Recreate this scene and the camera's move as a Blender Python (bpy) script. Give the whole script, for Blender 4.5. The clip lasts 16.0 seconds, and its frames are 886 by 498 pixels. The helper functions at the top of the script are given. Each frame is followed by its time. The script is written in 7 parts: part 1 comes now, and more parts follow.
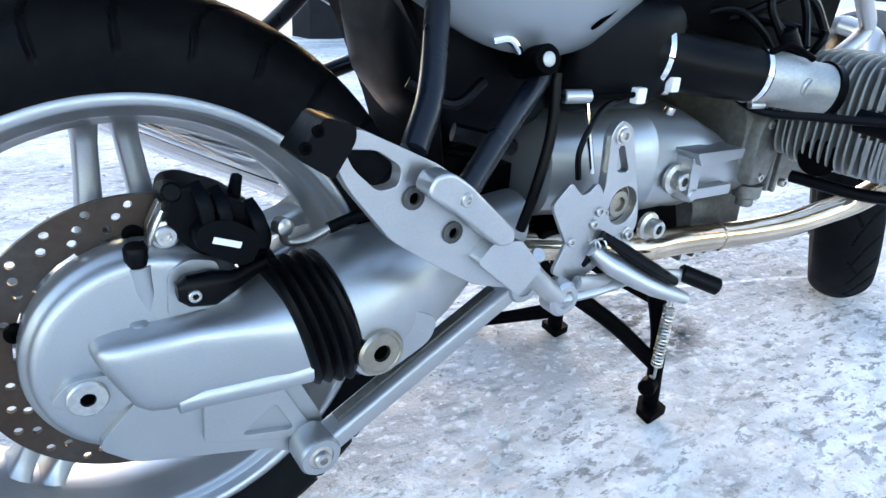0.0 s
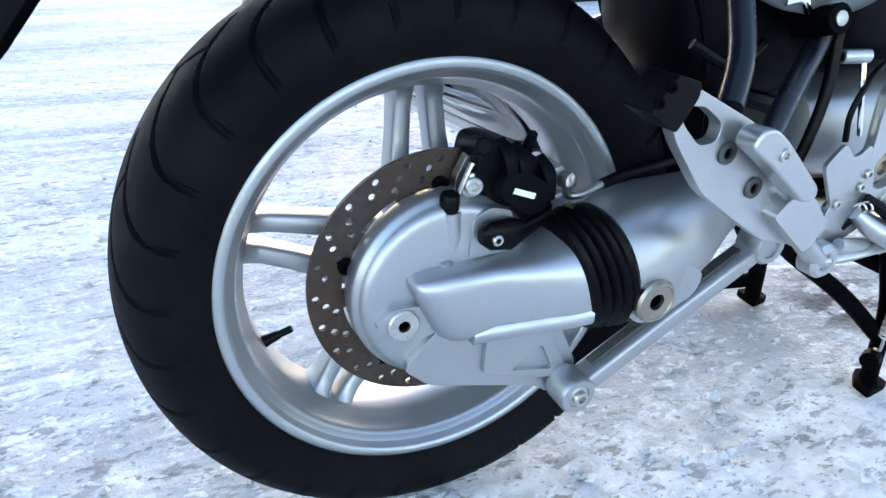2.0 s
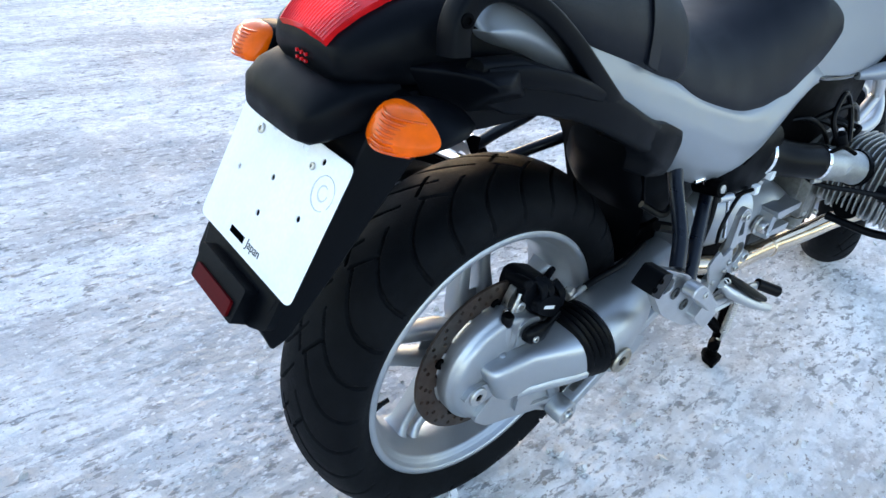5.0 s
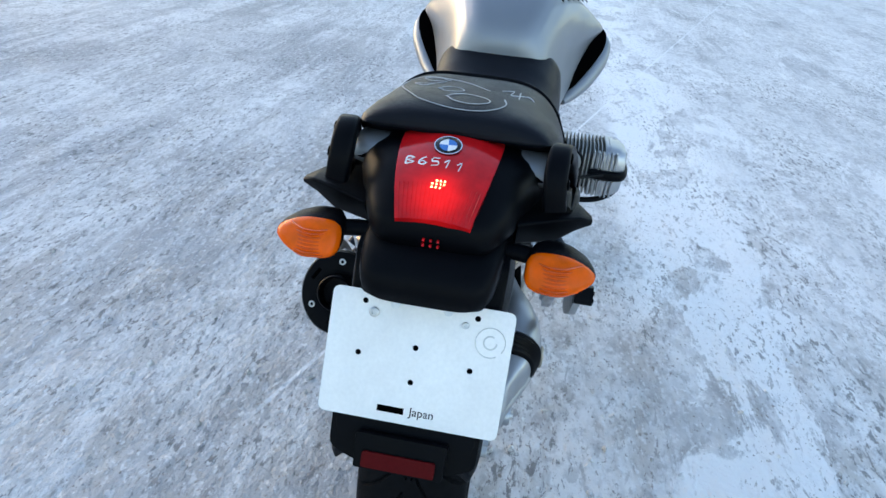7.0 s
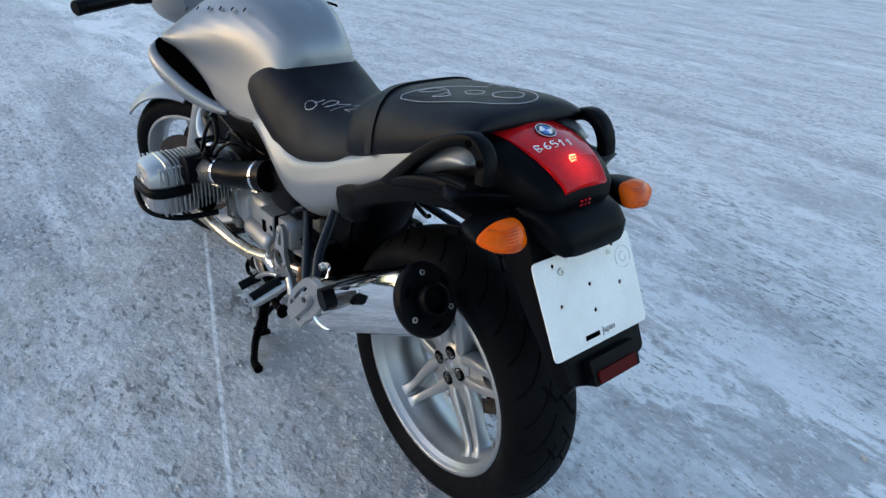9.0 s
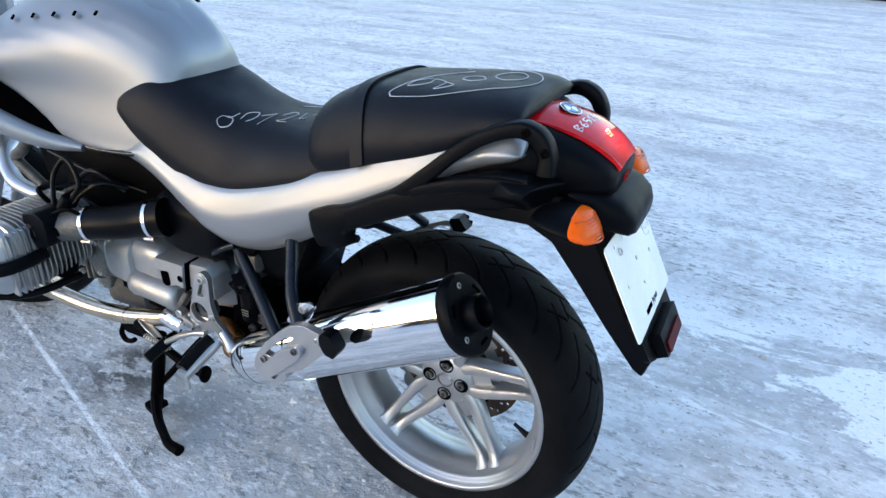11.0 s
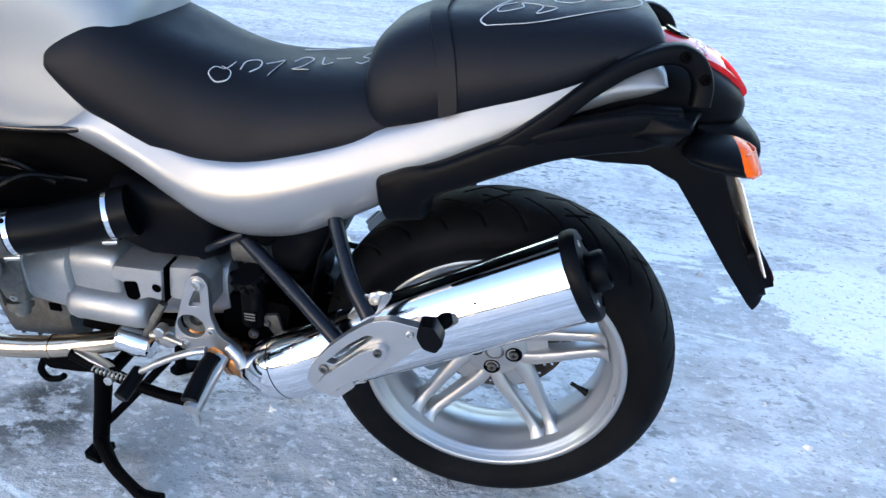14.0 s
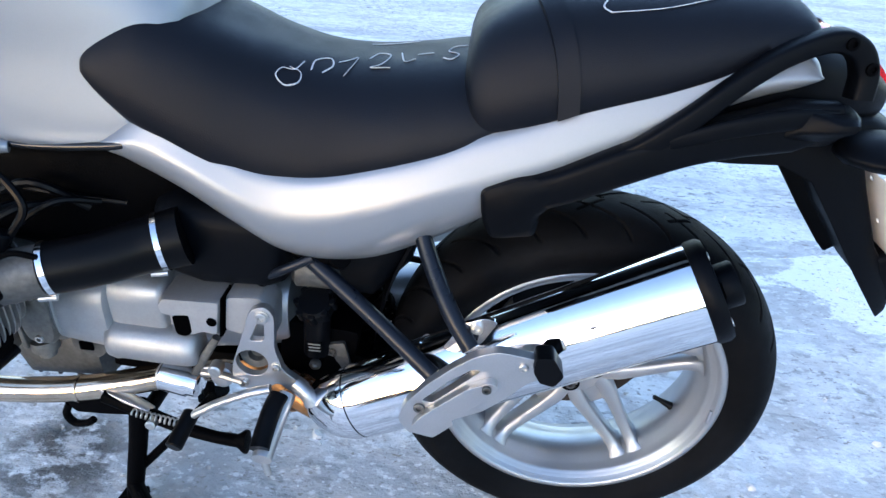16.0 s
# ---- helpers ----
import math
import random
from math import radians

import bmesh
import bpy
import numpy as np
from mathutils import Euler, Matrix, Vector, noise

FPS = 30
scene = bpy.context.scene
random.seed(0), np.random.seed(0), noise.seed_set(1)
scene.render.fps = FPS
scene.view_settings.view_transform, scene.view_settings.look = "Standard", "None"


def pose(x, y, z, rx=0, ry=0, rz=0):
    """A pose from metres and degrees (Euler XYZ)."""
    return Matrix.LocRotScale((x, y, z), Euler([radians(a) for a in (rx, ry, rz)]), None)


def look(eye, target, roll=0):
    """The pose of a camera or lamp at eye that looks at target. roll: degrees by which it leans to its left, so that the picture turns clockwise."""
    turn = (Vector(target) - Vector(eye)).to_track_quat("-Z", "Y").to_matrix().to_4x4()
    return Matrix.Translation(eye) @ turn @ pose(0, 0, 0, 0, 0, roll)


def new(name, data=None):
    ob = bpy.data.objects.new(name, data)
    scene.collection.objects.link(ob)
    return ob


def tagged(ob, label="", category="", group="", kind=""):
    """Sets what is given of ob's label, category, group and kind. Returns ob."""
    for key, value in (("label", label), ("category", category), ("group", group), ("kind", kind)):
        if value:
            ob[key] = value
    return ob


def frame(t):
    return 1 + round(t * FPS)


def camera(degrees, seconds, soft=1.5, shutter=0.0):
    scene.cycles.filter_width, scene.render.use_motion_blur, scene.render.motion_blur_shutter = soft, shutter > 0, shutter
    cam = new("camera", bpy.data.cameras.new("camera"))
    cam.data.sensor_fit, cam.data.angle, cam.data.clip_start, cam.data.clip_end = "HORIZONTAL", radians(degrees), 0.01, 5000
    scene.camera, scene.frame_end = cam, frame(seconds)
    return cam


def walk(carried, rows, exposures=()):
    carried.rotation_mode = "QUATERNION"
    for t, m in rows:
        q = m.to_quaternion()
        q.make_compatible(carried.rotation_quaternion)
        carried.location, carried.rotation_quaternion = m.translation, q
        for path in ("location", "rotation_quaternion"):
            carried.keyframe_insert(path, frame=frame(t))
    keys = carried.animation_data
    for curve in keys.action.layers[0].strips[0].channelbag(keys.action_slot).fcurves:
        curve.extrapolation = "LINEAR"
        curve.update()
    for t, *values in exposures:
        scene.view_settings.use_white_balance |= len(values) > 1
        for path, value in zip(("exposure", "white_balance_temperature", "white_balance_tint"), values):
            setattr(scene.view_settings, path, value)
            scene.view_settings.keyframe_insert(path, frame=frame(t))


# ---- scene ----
cam = camera(68.87, 16.0)
PATH = [
    (0.0, look((-0.0765, -0.6506, 0.6522), (0.4519, 0.0991, 0.2537), 3.80)),
    (0.5, look((-0.1103, -0.6546, 0.6522), (0.3774, 0.1216, 0.2527), 2.50)),
    (1.0, look((-0.1647, -0.6471, 0.6450), (0.2703, 0.1496, 0.2254), 1.97)),
    (1.5, look((-0.2109, -0.6332, 0.6432), (0.1817, 0.1787, 0.2113), 1.36)),
    (2.0, look((-0.2468, -0.6195, 0.6488), (0.1211, 0.1969, 0.2037), 1.16)),
    (2.5, look((-0.2933, -0.6098, 0.6676), (0.0576, 0.2056, 0.2071), 0.69)),
    (3.0, look((-0.3316, -0.6071, 0.6859), (0.0391, 0.1953, 0.2180), 0.81)),
    (3.5, look((-0.3815, -0.6018, 0.7228), (0.0216, 0.1737, 0.2368), 1.20)),
    (4.0, look((-0.4180, -0.6082, 0.8042), (0.0444, 0.1210, 0.2997), 4.88)),
    (4.2, look((-0.4339, -0.6163, 0.8446), (0.0432, 0.1041, 0.3412), 6.09)),
    (6.3, look((-0.8933, -0.3687, 1.1808), (-0.1073, -0.0488, 0.6518), 3.90)),
    (6.5, look((-0.9062, -0.2987, 1.1789), (-0.0762, -0.0232, 0.6939), 3.49)),
    (7.0, look((-0.9568, -0.0963, 1.1927), (-0.0928, 0.0075, 0.7001), 5.59)),
    (7.5, look((-0.9945, 0.1175, 1.2287), (-0.1296, 0.0049, 0.7396), 3.14)),
    (8.0, look((-0.9325, 0.3376, 1.1929), (-0.1024, 0.0582, 0.7104), 1.31)),
    (8.5, look((-0.8866, 0.5543, 1.1840), (-0.1320, 0.1236, 0.6890), 3.94)),
    (9.0, look((-0.8699, 0.7656, 1.2150), (-0.1886, 0.2032, 0.7465), 3.11)),
    (9.5, look((-0.7551, 0.8640, 1.1823), (-0.1599, 0.2083, 0.7178), 2.32)),
    (10.0, look((-0.6343, 0.9380, 1.1707), (-0.0980, 0.2362, 0.7017), 0.78)),
    (10.2, look((-0.5929, 0.9611, 1.1767), (-0.1010, 0.2196, 0.7204), 1.15)),
    (12.5, look((-0.2532, 0.9151, 1.0959), (0.0665, 0.1045, 0.6051), 3.53)),
    (13.0, look((-0.1724, 0.9063, 1.0672), (0.0595, 0.0816, 0.5513), 5.36)),
    (13.5, look((-0.0609, 0.9409, 1.0777), (0.0662, 0.0852, 0.5762), 4.22)),
    (14.0, look((0.0045, 0.9489, 1.0812), (0.1003, 0.0963, 0.5674), 4.32)),
    (14.2, look((0.021, 0.950, 1.077), (0.205, -0.748, 0.037), 4.8)),
    (14.5, look((0.0366, 0.9453, 1.0789), (0.1274, 0.0934, 0.5630), 5.48)),
    (15.0, look((0.0618, 0.9122, 1.0682), (0.1452, 0.0610, 0.5499), 4.50)),
    (15.5, look((0.1283, 0.8748, 1.0632), (0.1939, 0.0215, 0.5459), 3.62)),
    (16.0, look((0.1973, 0.8553, 1.0519), (0.2372, 0.0077, 0.5227), 3.88)),
]
walk(cam, PATH, exposures=((0.0, 2.95, 6150, 21), (4.2, 2.80, 6150, 21), (6.3, 2.22, 6100, 17), (7.5, 1.92, 6050, 17), (8.2, 1.62, 6000, 17), (9.0, 1.68, 6000, 17), (9.5, 1.92, 6000, 18), (10.2, 2.15, 5950, 18), (12.5, 2.35, 5800, 20), (16.0, 2.5, 5550, 20)))

# ---- world, sun and exposure ----
world = bpy.data.worlds.new("sky")
scene.world = world
world.use_nodes = True
wn, wl = world.node_tree.nodes, world.node_tree.links
sky = wn.new("ShaderNodeTexSky")
sky.sky_type = "NISHITA"
sky.sun_disc = False
sky.sun_elevation = radians(7)
sky.sun_rotation = radians(30)
sky.air_density = 1.0
sky.dust_density = 0.6
wn["Background"].inputs["Strength"].default_value = 0.15
wl.new(sky.outputs["Color"], wn["Background"].inputs["Color"])
sun = new("sun", bpy.data.lights.new("sun", "SUN"))
sun.data.energy, sun.data.angle, sun.data.color = 0.06, radians(40), (1.0, 0.88, 0.77)
sun.matrix_world = look((2.5, 4.33, 1.5), (0, 0, 0))


# ---- materials ----
def material(name, color, rough=0.5, metal=0.0, grain=0.0, grain_scale=60.0, blotch=0.0, blotch_scale=6.0,
             bump=0.0, bump_scale=200.0, coat=0.0, spec=0.5, dirt=None, dirt_amount=0.0, dirt_scale=9.0):
    m = bpy.data.materials.new(name)
    m.use_nodes = True
    n, l = m.node_tree.nodes, m.node_tree.links
    b = n["Principled BSDF"]
    b.inputs["Base Color"].default_value = (*color, 1)
    b.inputs["Roughness"].default_value = rough
    b.inputs["Metallic"].default_value = metal
    b.inputs["Coat Weight"].default_value = coat
    b.inputs["Specular IOR Level"].default_value = spec
    b.inputs["Coat Roughness"].default_value = 0.06
    co = n.new("ShaderNodeTexCoord").outputs["Object"]

    def tex(scale, detail=6.0):
        t = n.new("ShaderNodeTexNoise")
        t.inputs["Scale"].default_value = scale
        t.inputs["Detail"].default_value = detail
        l.new(co, t.inputs["Vector"])
        return t.outputs["Fac"]

    def ramp(fac, lo, hi, p0=0.3, p1=0.7):
        r = n.new("ShaderNodeMapRange")
        l.new(fac, r.inputs["Value"])
        for k, v in zip(("From Min", "From Max", "To Min", "To Max"), (p0, p1, lo, hi)):
            r.inputs[k].default_value = v
        return r.outputs["Result"]

    def scaled(col_socket, col, fac):
        mx = n.new("ShaderNodeMix")
        mx.data_type, mx.blend_type = "RGBA", "MULTIPLY"
        mx.inputs["Factor"].default_value = 1.0
        if col_socket is None:
            mx.inputs["A"].default_value = (*col, 1)
        else:
            l.new(col_socket, mx.inputs["A"])
        l.new(fac, mx.inputs["B"])
        return mx.outputs["Result"]

    out = None
    if grain:
        out = scaled(out, color, ramp(tex(grain_scale), 1 - grain, 1 + grain))
    if blotch:
        out = scaled(out, color, ramp(tex(blotch_scale), 1 - blotch, 1 + blotch))
    if dirt:
        mx = n.new("ShaderNodeMix")
        mx.data_type = "RGBA"
        l.new(ramp(tex(dirt_scale, 10.0), 0.0, dirt_amount, 0.45, 0.75), mx.inputs["Factor"])
        if out is None:
            mx.inputs["A"].default_value = (*color, 1)
        else:
            l.new(out, mx.inputs["A"])
        mx.inputs["B"].default_value = (*dirt, 1)
        out = mx.outputs["Result"]
        l.new(ramp(tex(dirt_scale * 2, 8.0), rough, min(1.0, rough + 0.2)), b.inputs["Roughness"])
    elif grain or blotch:
        l.new(ramp(tex(blotch_scale * 2.3), max(0.02, rough - 0.05), rough + 0.07), b.inputs["Roughness"])
    if out is not None:
        l.new(out, b.inputs["Base Color"])
    if bump:
        bp = n.new("ShaderNodeBump")
        bp.inputs["Strength"].default_value = bump
        bp.inputs["Distance"].default_value = 0.002
        l.new(tex(bump_scale), bp.inputs["Height"])
        l.new(bp.outputs["Normal"], b.inputs["Normal"])
    return m


SILVER = material("silver_paint", (0.40, 0.41, 0.425), 0.31, 0.85, 0.06, 900, 0.07, 5, coat=0.15, dirt=(0.36, 0.35, 0.34), dirt_amount=0.25, dirt_scale=7)
BODY = material("silver_body_paint", (0.245, 0.259, 0.281), 0.42, 0.55, 0.04, 1200, 0.03, 3, coat=0.22)
CAST = material("cast_aluminium", (0.42, 0.42, 0.41), 0.42, 0.85, 0.08, 300, 0.1, 14, bump=0.25, bump_scale=350, dirt=(0.16, 0.15, 0.13), dirt_amount=0.35, dirt_scale=16)
CASE = material("satin_gearbox_casting", (0.38, 0.388, 0.395), 0.38, 0.78, 0.04, 260, 0.07, 9, bump=0.04, bump_scale=420, dirt=(0.15, 0.145, 0.14), dirt_amount=0.22, dirt_scale=18)
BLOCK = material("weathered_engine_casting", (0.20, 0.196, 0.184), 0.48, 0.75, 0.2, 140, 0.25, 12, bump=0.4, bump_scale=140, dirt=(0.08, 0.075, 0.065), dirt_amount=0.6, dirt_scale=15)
# dirty castings, and parts whose shade is put into the colour
ENGINE = material("dirty_and_shaded_casting", (0.11, 0.11, 0.107), 0.5, 0.8, 0.2, 120, 0.3, 12, bump=0.4, bump_scale=120, dirt=(0.05, 0.047, 0.043), dirt_amount=0.7, dirt_scale=14)
ALLOY = material("machined_aluminium", (0.46, 0.46, 0.465), 0.34, 0.9, 0.05, 500, 0.06, 20, bump=0.08, bump_scale=500)
CHROME = material("chrome", (0.86, 0.86, 0.87), 0.05, 1.0, 0.02, 40, 0.03, 12, bump=0.03, bump_scale=30)
HEADER = material("heat_tinted_steel", (0.62, 0.50, 0.37), 0.12, 1.0, 0.1, 30, 0.30, 9)
SCORCHED = material("scorched_steel", (0.42, 0.19, 0.065), 0.30, 0.9, 0.25, 60, 0.35, 14)
STEEL = material("zinc_steel", (0.55, 0.53, 0.50), 0.32, 1.0, 0.1, 200, 0.1, 30)
BRASS = material("yellow_zinc_bolt", (0.36, 0.32, 0.26), 0.35, 1.0, 0.08, 200, 0.1, 40)
DISC = material("brake_disc_steel", (0.058, 0.048, 0.042), 0.42, 0.75, 0.2, 120, 0.25, 18, dirt=(0.07, 0.035, 0.02), dirt_amount=0.7, dirt_scale=12)
RUBBER = material("tyre_rubber", (0.0034, 0.0037, 0.0046), 0.52, 0, 0.25, 90, 0.25, 9, bump=0.3, bump_scale=500, spec=0.055, dirt=(0.022, 0.022, 0.023), dirt_amount=0.16, dirt_scale=13)
BOOT = material("moulded_rubber", (0.0015, 0.0016, 0.0022), 0.33, 0, 0.15, 150, 0.15, 20, bump=0.1, spec=0.10)
BLACK = material("black_plastic", (0.0015, 0.0019, 0.0030), 0.42, 0, 0.15, 300, 0.15, 15, bump=0.12, bump_scale=900, spec=0.07)
GLOSS = material("black_gloss_paint", (0.006, 0.006, 0.007), 0.18, 0, 0.1, 200, 0.1, 10, coat=0.3, spec=0.3)
FRAME = material("frame_paint", (0.005, 0.007, 0.012), 0.30, 0.0, 0.1, 200, 0.1, 20, coat=0.10, spec=0.22)
SEAT = material("seat_vinyl", (0.0028, 0.0037, 0.0068), 0.45, 0, 0.12, 700, 0.15, 7, bump=0.3, bump_scale=900, spec=0.16)
IRON = material("crinkle_black_metal", (0.001, 0.001, 0.0013), 0.5, 0.0, 0.2, 150, 0.2, 20, bump=0.3, bump_scale=400, spec=0.02)
PLATE = material("white_plate", (0.90, 0.87, 0.83), 0.4, 0, 0.03, 200, 0.04, 9, dirt=(0.66, 0.63, 0.60), dirt_amount=0.2, dirt_scale=22)
CHALK = material("chalk_marker", (0.42, 0.43, 0.45), 0.8, 0, 0.2, 400)
# print, and the black that stands for shade in hollows
INK = material("black_print_and_hollow_shade", (0.001, 0.001, 0.0012), 0.6, spec=0.0)
BLUE = material("blue_enamel", (0.03, 0.16, 0.5), 0.25, coat=0.6)
WHITE = material("white_enamel", (0.8, 0.8, 0.8), 0.25, coat=0.6)
AMBER = material("amber_lens", (0.78, 0.105, 0.0), 0.18, 0, 0.08, 60, 0.1, 30, coat=0.06, spec=0.12)
AMBER_RIB = material("amber_lens_rib", (0.62, 0.075, 0.0), 0.2, 0, 0.08, 60, 0.1, 30, coat=0.2, spec=0.3)
RED = material("red_lens", (0.52, 0.006, 0.008), 0.16, 0, 0.1, 60, 0.1, 30, coat=0.2, spec=0.25)
REFLECTOR = material("red_reflector", (0.075, 0.003, 0.004), 0.4, 0, 0.1, 200, spec=0.06)


def lit_lens(base, centre, reach, glow, strength):
    """A coloured lens that a bulb behind it lights, strongest near the bulb."""
    m = base.copy()
    n, l = m.node_tree.nodes, m.node_tree.links
    d = n.new("ShaderNodeVectorMath")
    d.operation = "DISTANCE"
    l.new(n.new("ShaderNodeTexCoord").outputs["Object"], d.inputs[0])
    d.inputs[1].default_value = centre
    r = n.new("ShaderNodeMapRange")
    r.interpolation_type = "SMOOTHERSTEP"
    l.new(d.outputs["Value"], r.inputs["Value"])
    for k, v in zip(("From Min", "From Max", "To Min", "To Max"), (0.0, reach, strength, 0.0)):
        r.inputs[k].default_value = v
    b = n["Principled BSDF"]
    b.inputs["Emission Color"].default_value = (*glow, 1)
    l.new(r.outputs["Result"], b.inputs["Emission Strength"])
    return m


LIT_RED = lit_lens(RED, (-0.262, 0.0, 0.868), 0.055, (1.0, 0.012, 0.006), 0.16)


# ---- building helpers ----
AXLE = Vector((0.0, 0.0, 0.312))


def part(name, bm, mat, parent=None, label="", smooth=40, bevel=0.0, segs=2, subsurf=0):
    bmesh.ops.recalc_face_normals(bm, faces=bm.faces[:])
    me = bpy.data.meshes.new(name)
    bm.to_mesh(me)
    bm.free()
    me.materials.append(mat)
    ob = new(name, me)
    ob.parent = parent
    if label:
        ob["label"] = label
    if smooth:
        me.shade_smooth()
        me.set_sharp_from_angle(angle=radians(smooth))
    if subsurf:
        s = ob.modifiers.new("smooth", "SUBSURF")
        s.levels = s.render_levels = subsurf
    if bevel:
        b = ob.modifiers.new("edges", "BEVEL")
        b.width, b.segments, b.limit_method, b.angle_limit = bevel, segs, "ANGLE", radians(35)
        b.harden_normals = True
    return ob


def merged(*bms):
    """One bmesh out of several."""
    out = bmesh.new()
    for b in bms:
        me = bpy.data.meshes.new("joined")
        b.to_mesh(me)
        b.free()
        out.from_mesh(me)
        bpy.data.meshes.remove(me)
    return out


def ring_skin(rings, closed=False, caps=True):
    """Skin over rings of equal count, each ring closed."""
    bm = bmesh.new()
    vs = [[bm.verts.new(p) for p in r] for r in rings]
    n = len(vs[0])
    pairs = list(zip(vs, vs[1:])) + ([(vs[-1], vs[0])] if closed else [])
    for a, b in pairs:
        for i in range(n):
            q = [a[i], a[(i + 1) % n], b[(i + 1) % n], b[i]]
            seen, face = set(), []
            for v in q:
                key = v.co.to_tuple(6)
                if key not in seen:
                    seen.add(key)
                    face.append(v)
            if len(face) > 2:
                bm.faces.new(face)
    if caps and not closed:
        for end in (vs[0][::-1], vs[-1]):
            if len({v.co.to_tuple(6) for v in end}) == n:
                bm.faces.new(end)
    bmesh.ops.remove_doubles(bm, verts=bm.verts[:], dist=1e-6)
    return bm


def frame_to(axis):
    """A turn that takes z to the axis."""
    return Vector((0, 0, 1)).rotation_difference(Vector(axis).normalized()).to_matrix()


def lathe(profile, centre=(0, 0, 0), axis=(0, 1, 0), segs=64, closed=False, caps=True):
    """profile: rows of (radius, distance along the axis)."""
    m, c = frame_to(axis), Vector(centre)
    rings = []
    for r, h in profile:
        rings.append([c + m @ Vector((r * math.cos(2 * math.pi * i / segs), r * math.sin(2 * math.pi * i / segs), h)) for i in range(segs)])
    return ring_skin(rings, closed, caps)


def rod(a, b, r, r2=None, segs=16, bev=0.0):
    a, b = Vector(a), Vector(b)
    h = (b - a).length
    r2 = r if r2 is None else r2
    prof = [(r - bev, 0), (r, bev), (r2, h - bev), (r2 - bev, h)] if bev else [(r, 0), (r2, h)]
    return lathe(prof, a, b - a, segs)


def smooth_path(pts, steps=8):
    """Catmull-Rom through the points."""
    p = [Vector(q) for q in pts]
    p = [2 * p[0] - p[1]] + p + [2 * p[-1] - p[-2]]
    out = []
    for i in range(1, len(p) - 2):
        for k in range(steps):
            t = k / steps
            a, b, c, d = p[i - 1:i + 3]
            out.append(0.5 * (2 * b + (c - a) * t + (2 * a - 5 * b + 4 * c - d) * t * t + (3 * b - a - 3 * c + d) * t ** 3))
    out.append(p[-2])
    return out


def tube(pts, r, segs=12, steps=8, flat=1.0, radii=None, smooth=True):
    """A tube along a smooth path; radii: one for each given point."""
    path = smooth_path(pts, steps) if smooth else [Vector(q) for q in pts]
    n = len(path)
    if radii:
        rs = []
        for i in range(n):
            f = i / (n - 1) * (len(radii) - 1)
            k = min(int(f), len(radii) - 2)
            rs.append(radii[k] + (radii[k + 1] - radii[k]) * (f - k))
    else:
        rs = [r] * n
    d0 = (path[1] - path[0]).normalized()
    up = Vector((0, 0, 1)) if abs(d0.z) < 0.9 else Vector((1, 0, 0))
    side = d0.cross(up).normalized()
    rings = []
    for i, p in enumerate(path):
        d = (path[min(i + 1, n - 1)] - path[max(i - 1, 0)]).normalized()
        side = (side - d * side.dot(d)).normalized()
        top = side.cross(d)
        rings.append([p + rs[i] * (math.cos(2 * math.pi * k / segs) * side + flat * math.sin(2 * math.pi * k / segs) * top) for k in range(segs)])
    return ring_skin(rings)


def strap_tube(pts, sizes, power=0.45, n=20, steps=7):
    """A bar of soft rectangular section; sizes: half width across the path and half thickness, one pair for each point."""
    path = smooth_path(pts, steps)
    rows, m, rings = list(sizes), len(path), []
    for i, p in enumerate(path):
        f = i / (m - 1) * (len(rows) - 1)
        k = min(int(f), len(rows) - 2)
        hw, ht = [u + (v - u) * (f - k) for u, v in zip(rows[k], rows[k + 1])]
        d = (path[min(i + 1, m - 1)] - path[max(i - 1, 0)]).normalized()
        across = (Vector((0, 1, 0)) - d * d.y).normalized()
        up = across.cross(d)
        ring = []
        for q in range(n):
            c, t = math.cos(2 * math.pi * q / n), math.sin(2 * math.pi * q / n)
            ring.append(p + across * (math.copysign(abs(c) ** power, c) * hw) + up * (math.copysign(abs(t) ** power, t) * ht))
        rings.append(ring)
    return ring_skin(rings)


def slab(outline, holes=(), depth=0.01, place=Matrix()):
    """A flat plate: outline and holes are rows of (u, v); it is depth thick along w, from w = 0; place takes (u, v, w) to the world."""
    bm = bmesh.new()
    edges = []
    for loop in (outline, *holes):
        vs = [bm.verts.new((u, v, 0)) for u, v in loop]
        edges += [bm.edges.new((a, b)) for a, b in zip(vs, vs[1:] + vs[:1])]
    bmesh.ops.triangle_fill(bm, edges=edges, use_beauty=True, use_dissolve=False)
    g = bmesh.ops.extrude_face_region(bm, geom=bm.faces[:])
    bmesh.ops.translate(bm, vec=(0, 0, depth), verts=[v for v in g["geom"] if isinstance(v, bmesh.types.BMVert)])
    bm.transform(place)
    return bm


def rounded(pts, r=0.006, steps=4):
    """A polygon with rounded corners; a row may carry its own radius."""
    out = []
    n = len(pts)
    for i in range(n):
        p, a, b = Vector(pts[i][:2]), Vector(pts[i - 1][:2]), Vector(pts[(i + 1) % n][:2])
        rr = pts[i][2] if len(pts[i]) > 2 else r
        rr = min(rr, (a - p).length * 0.45, (b - p).length * 0.45)
        if rr < 1e-5:
            out.append(tuple(p))
            continue
        p0, p1 = p + (a - p).normalized() * rr, p + (b - p).normalized() * rr
        for k in range(steps + 1):
            t = k / steps
            out.append(tuple((1 - t) ** 2 * p0 + 2 * t * (1 - t) * p + t * t * p1))
    return out


def disc_loop(u, v, r, n=16):
    return [(u + r * math.cos(2 * math.pi * i / n), v + r * math.sin(2 * math.pi * i / n)) for i in range(n)]


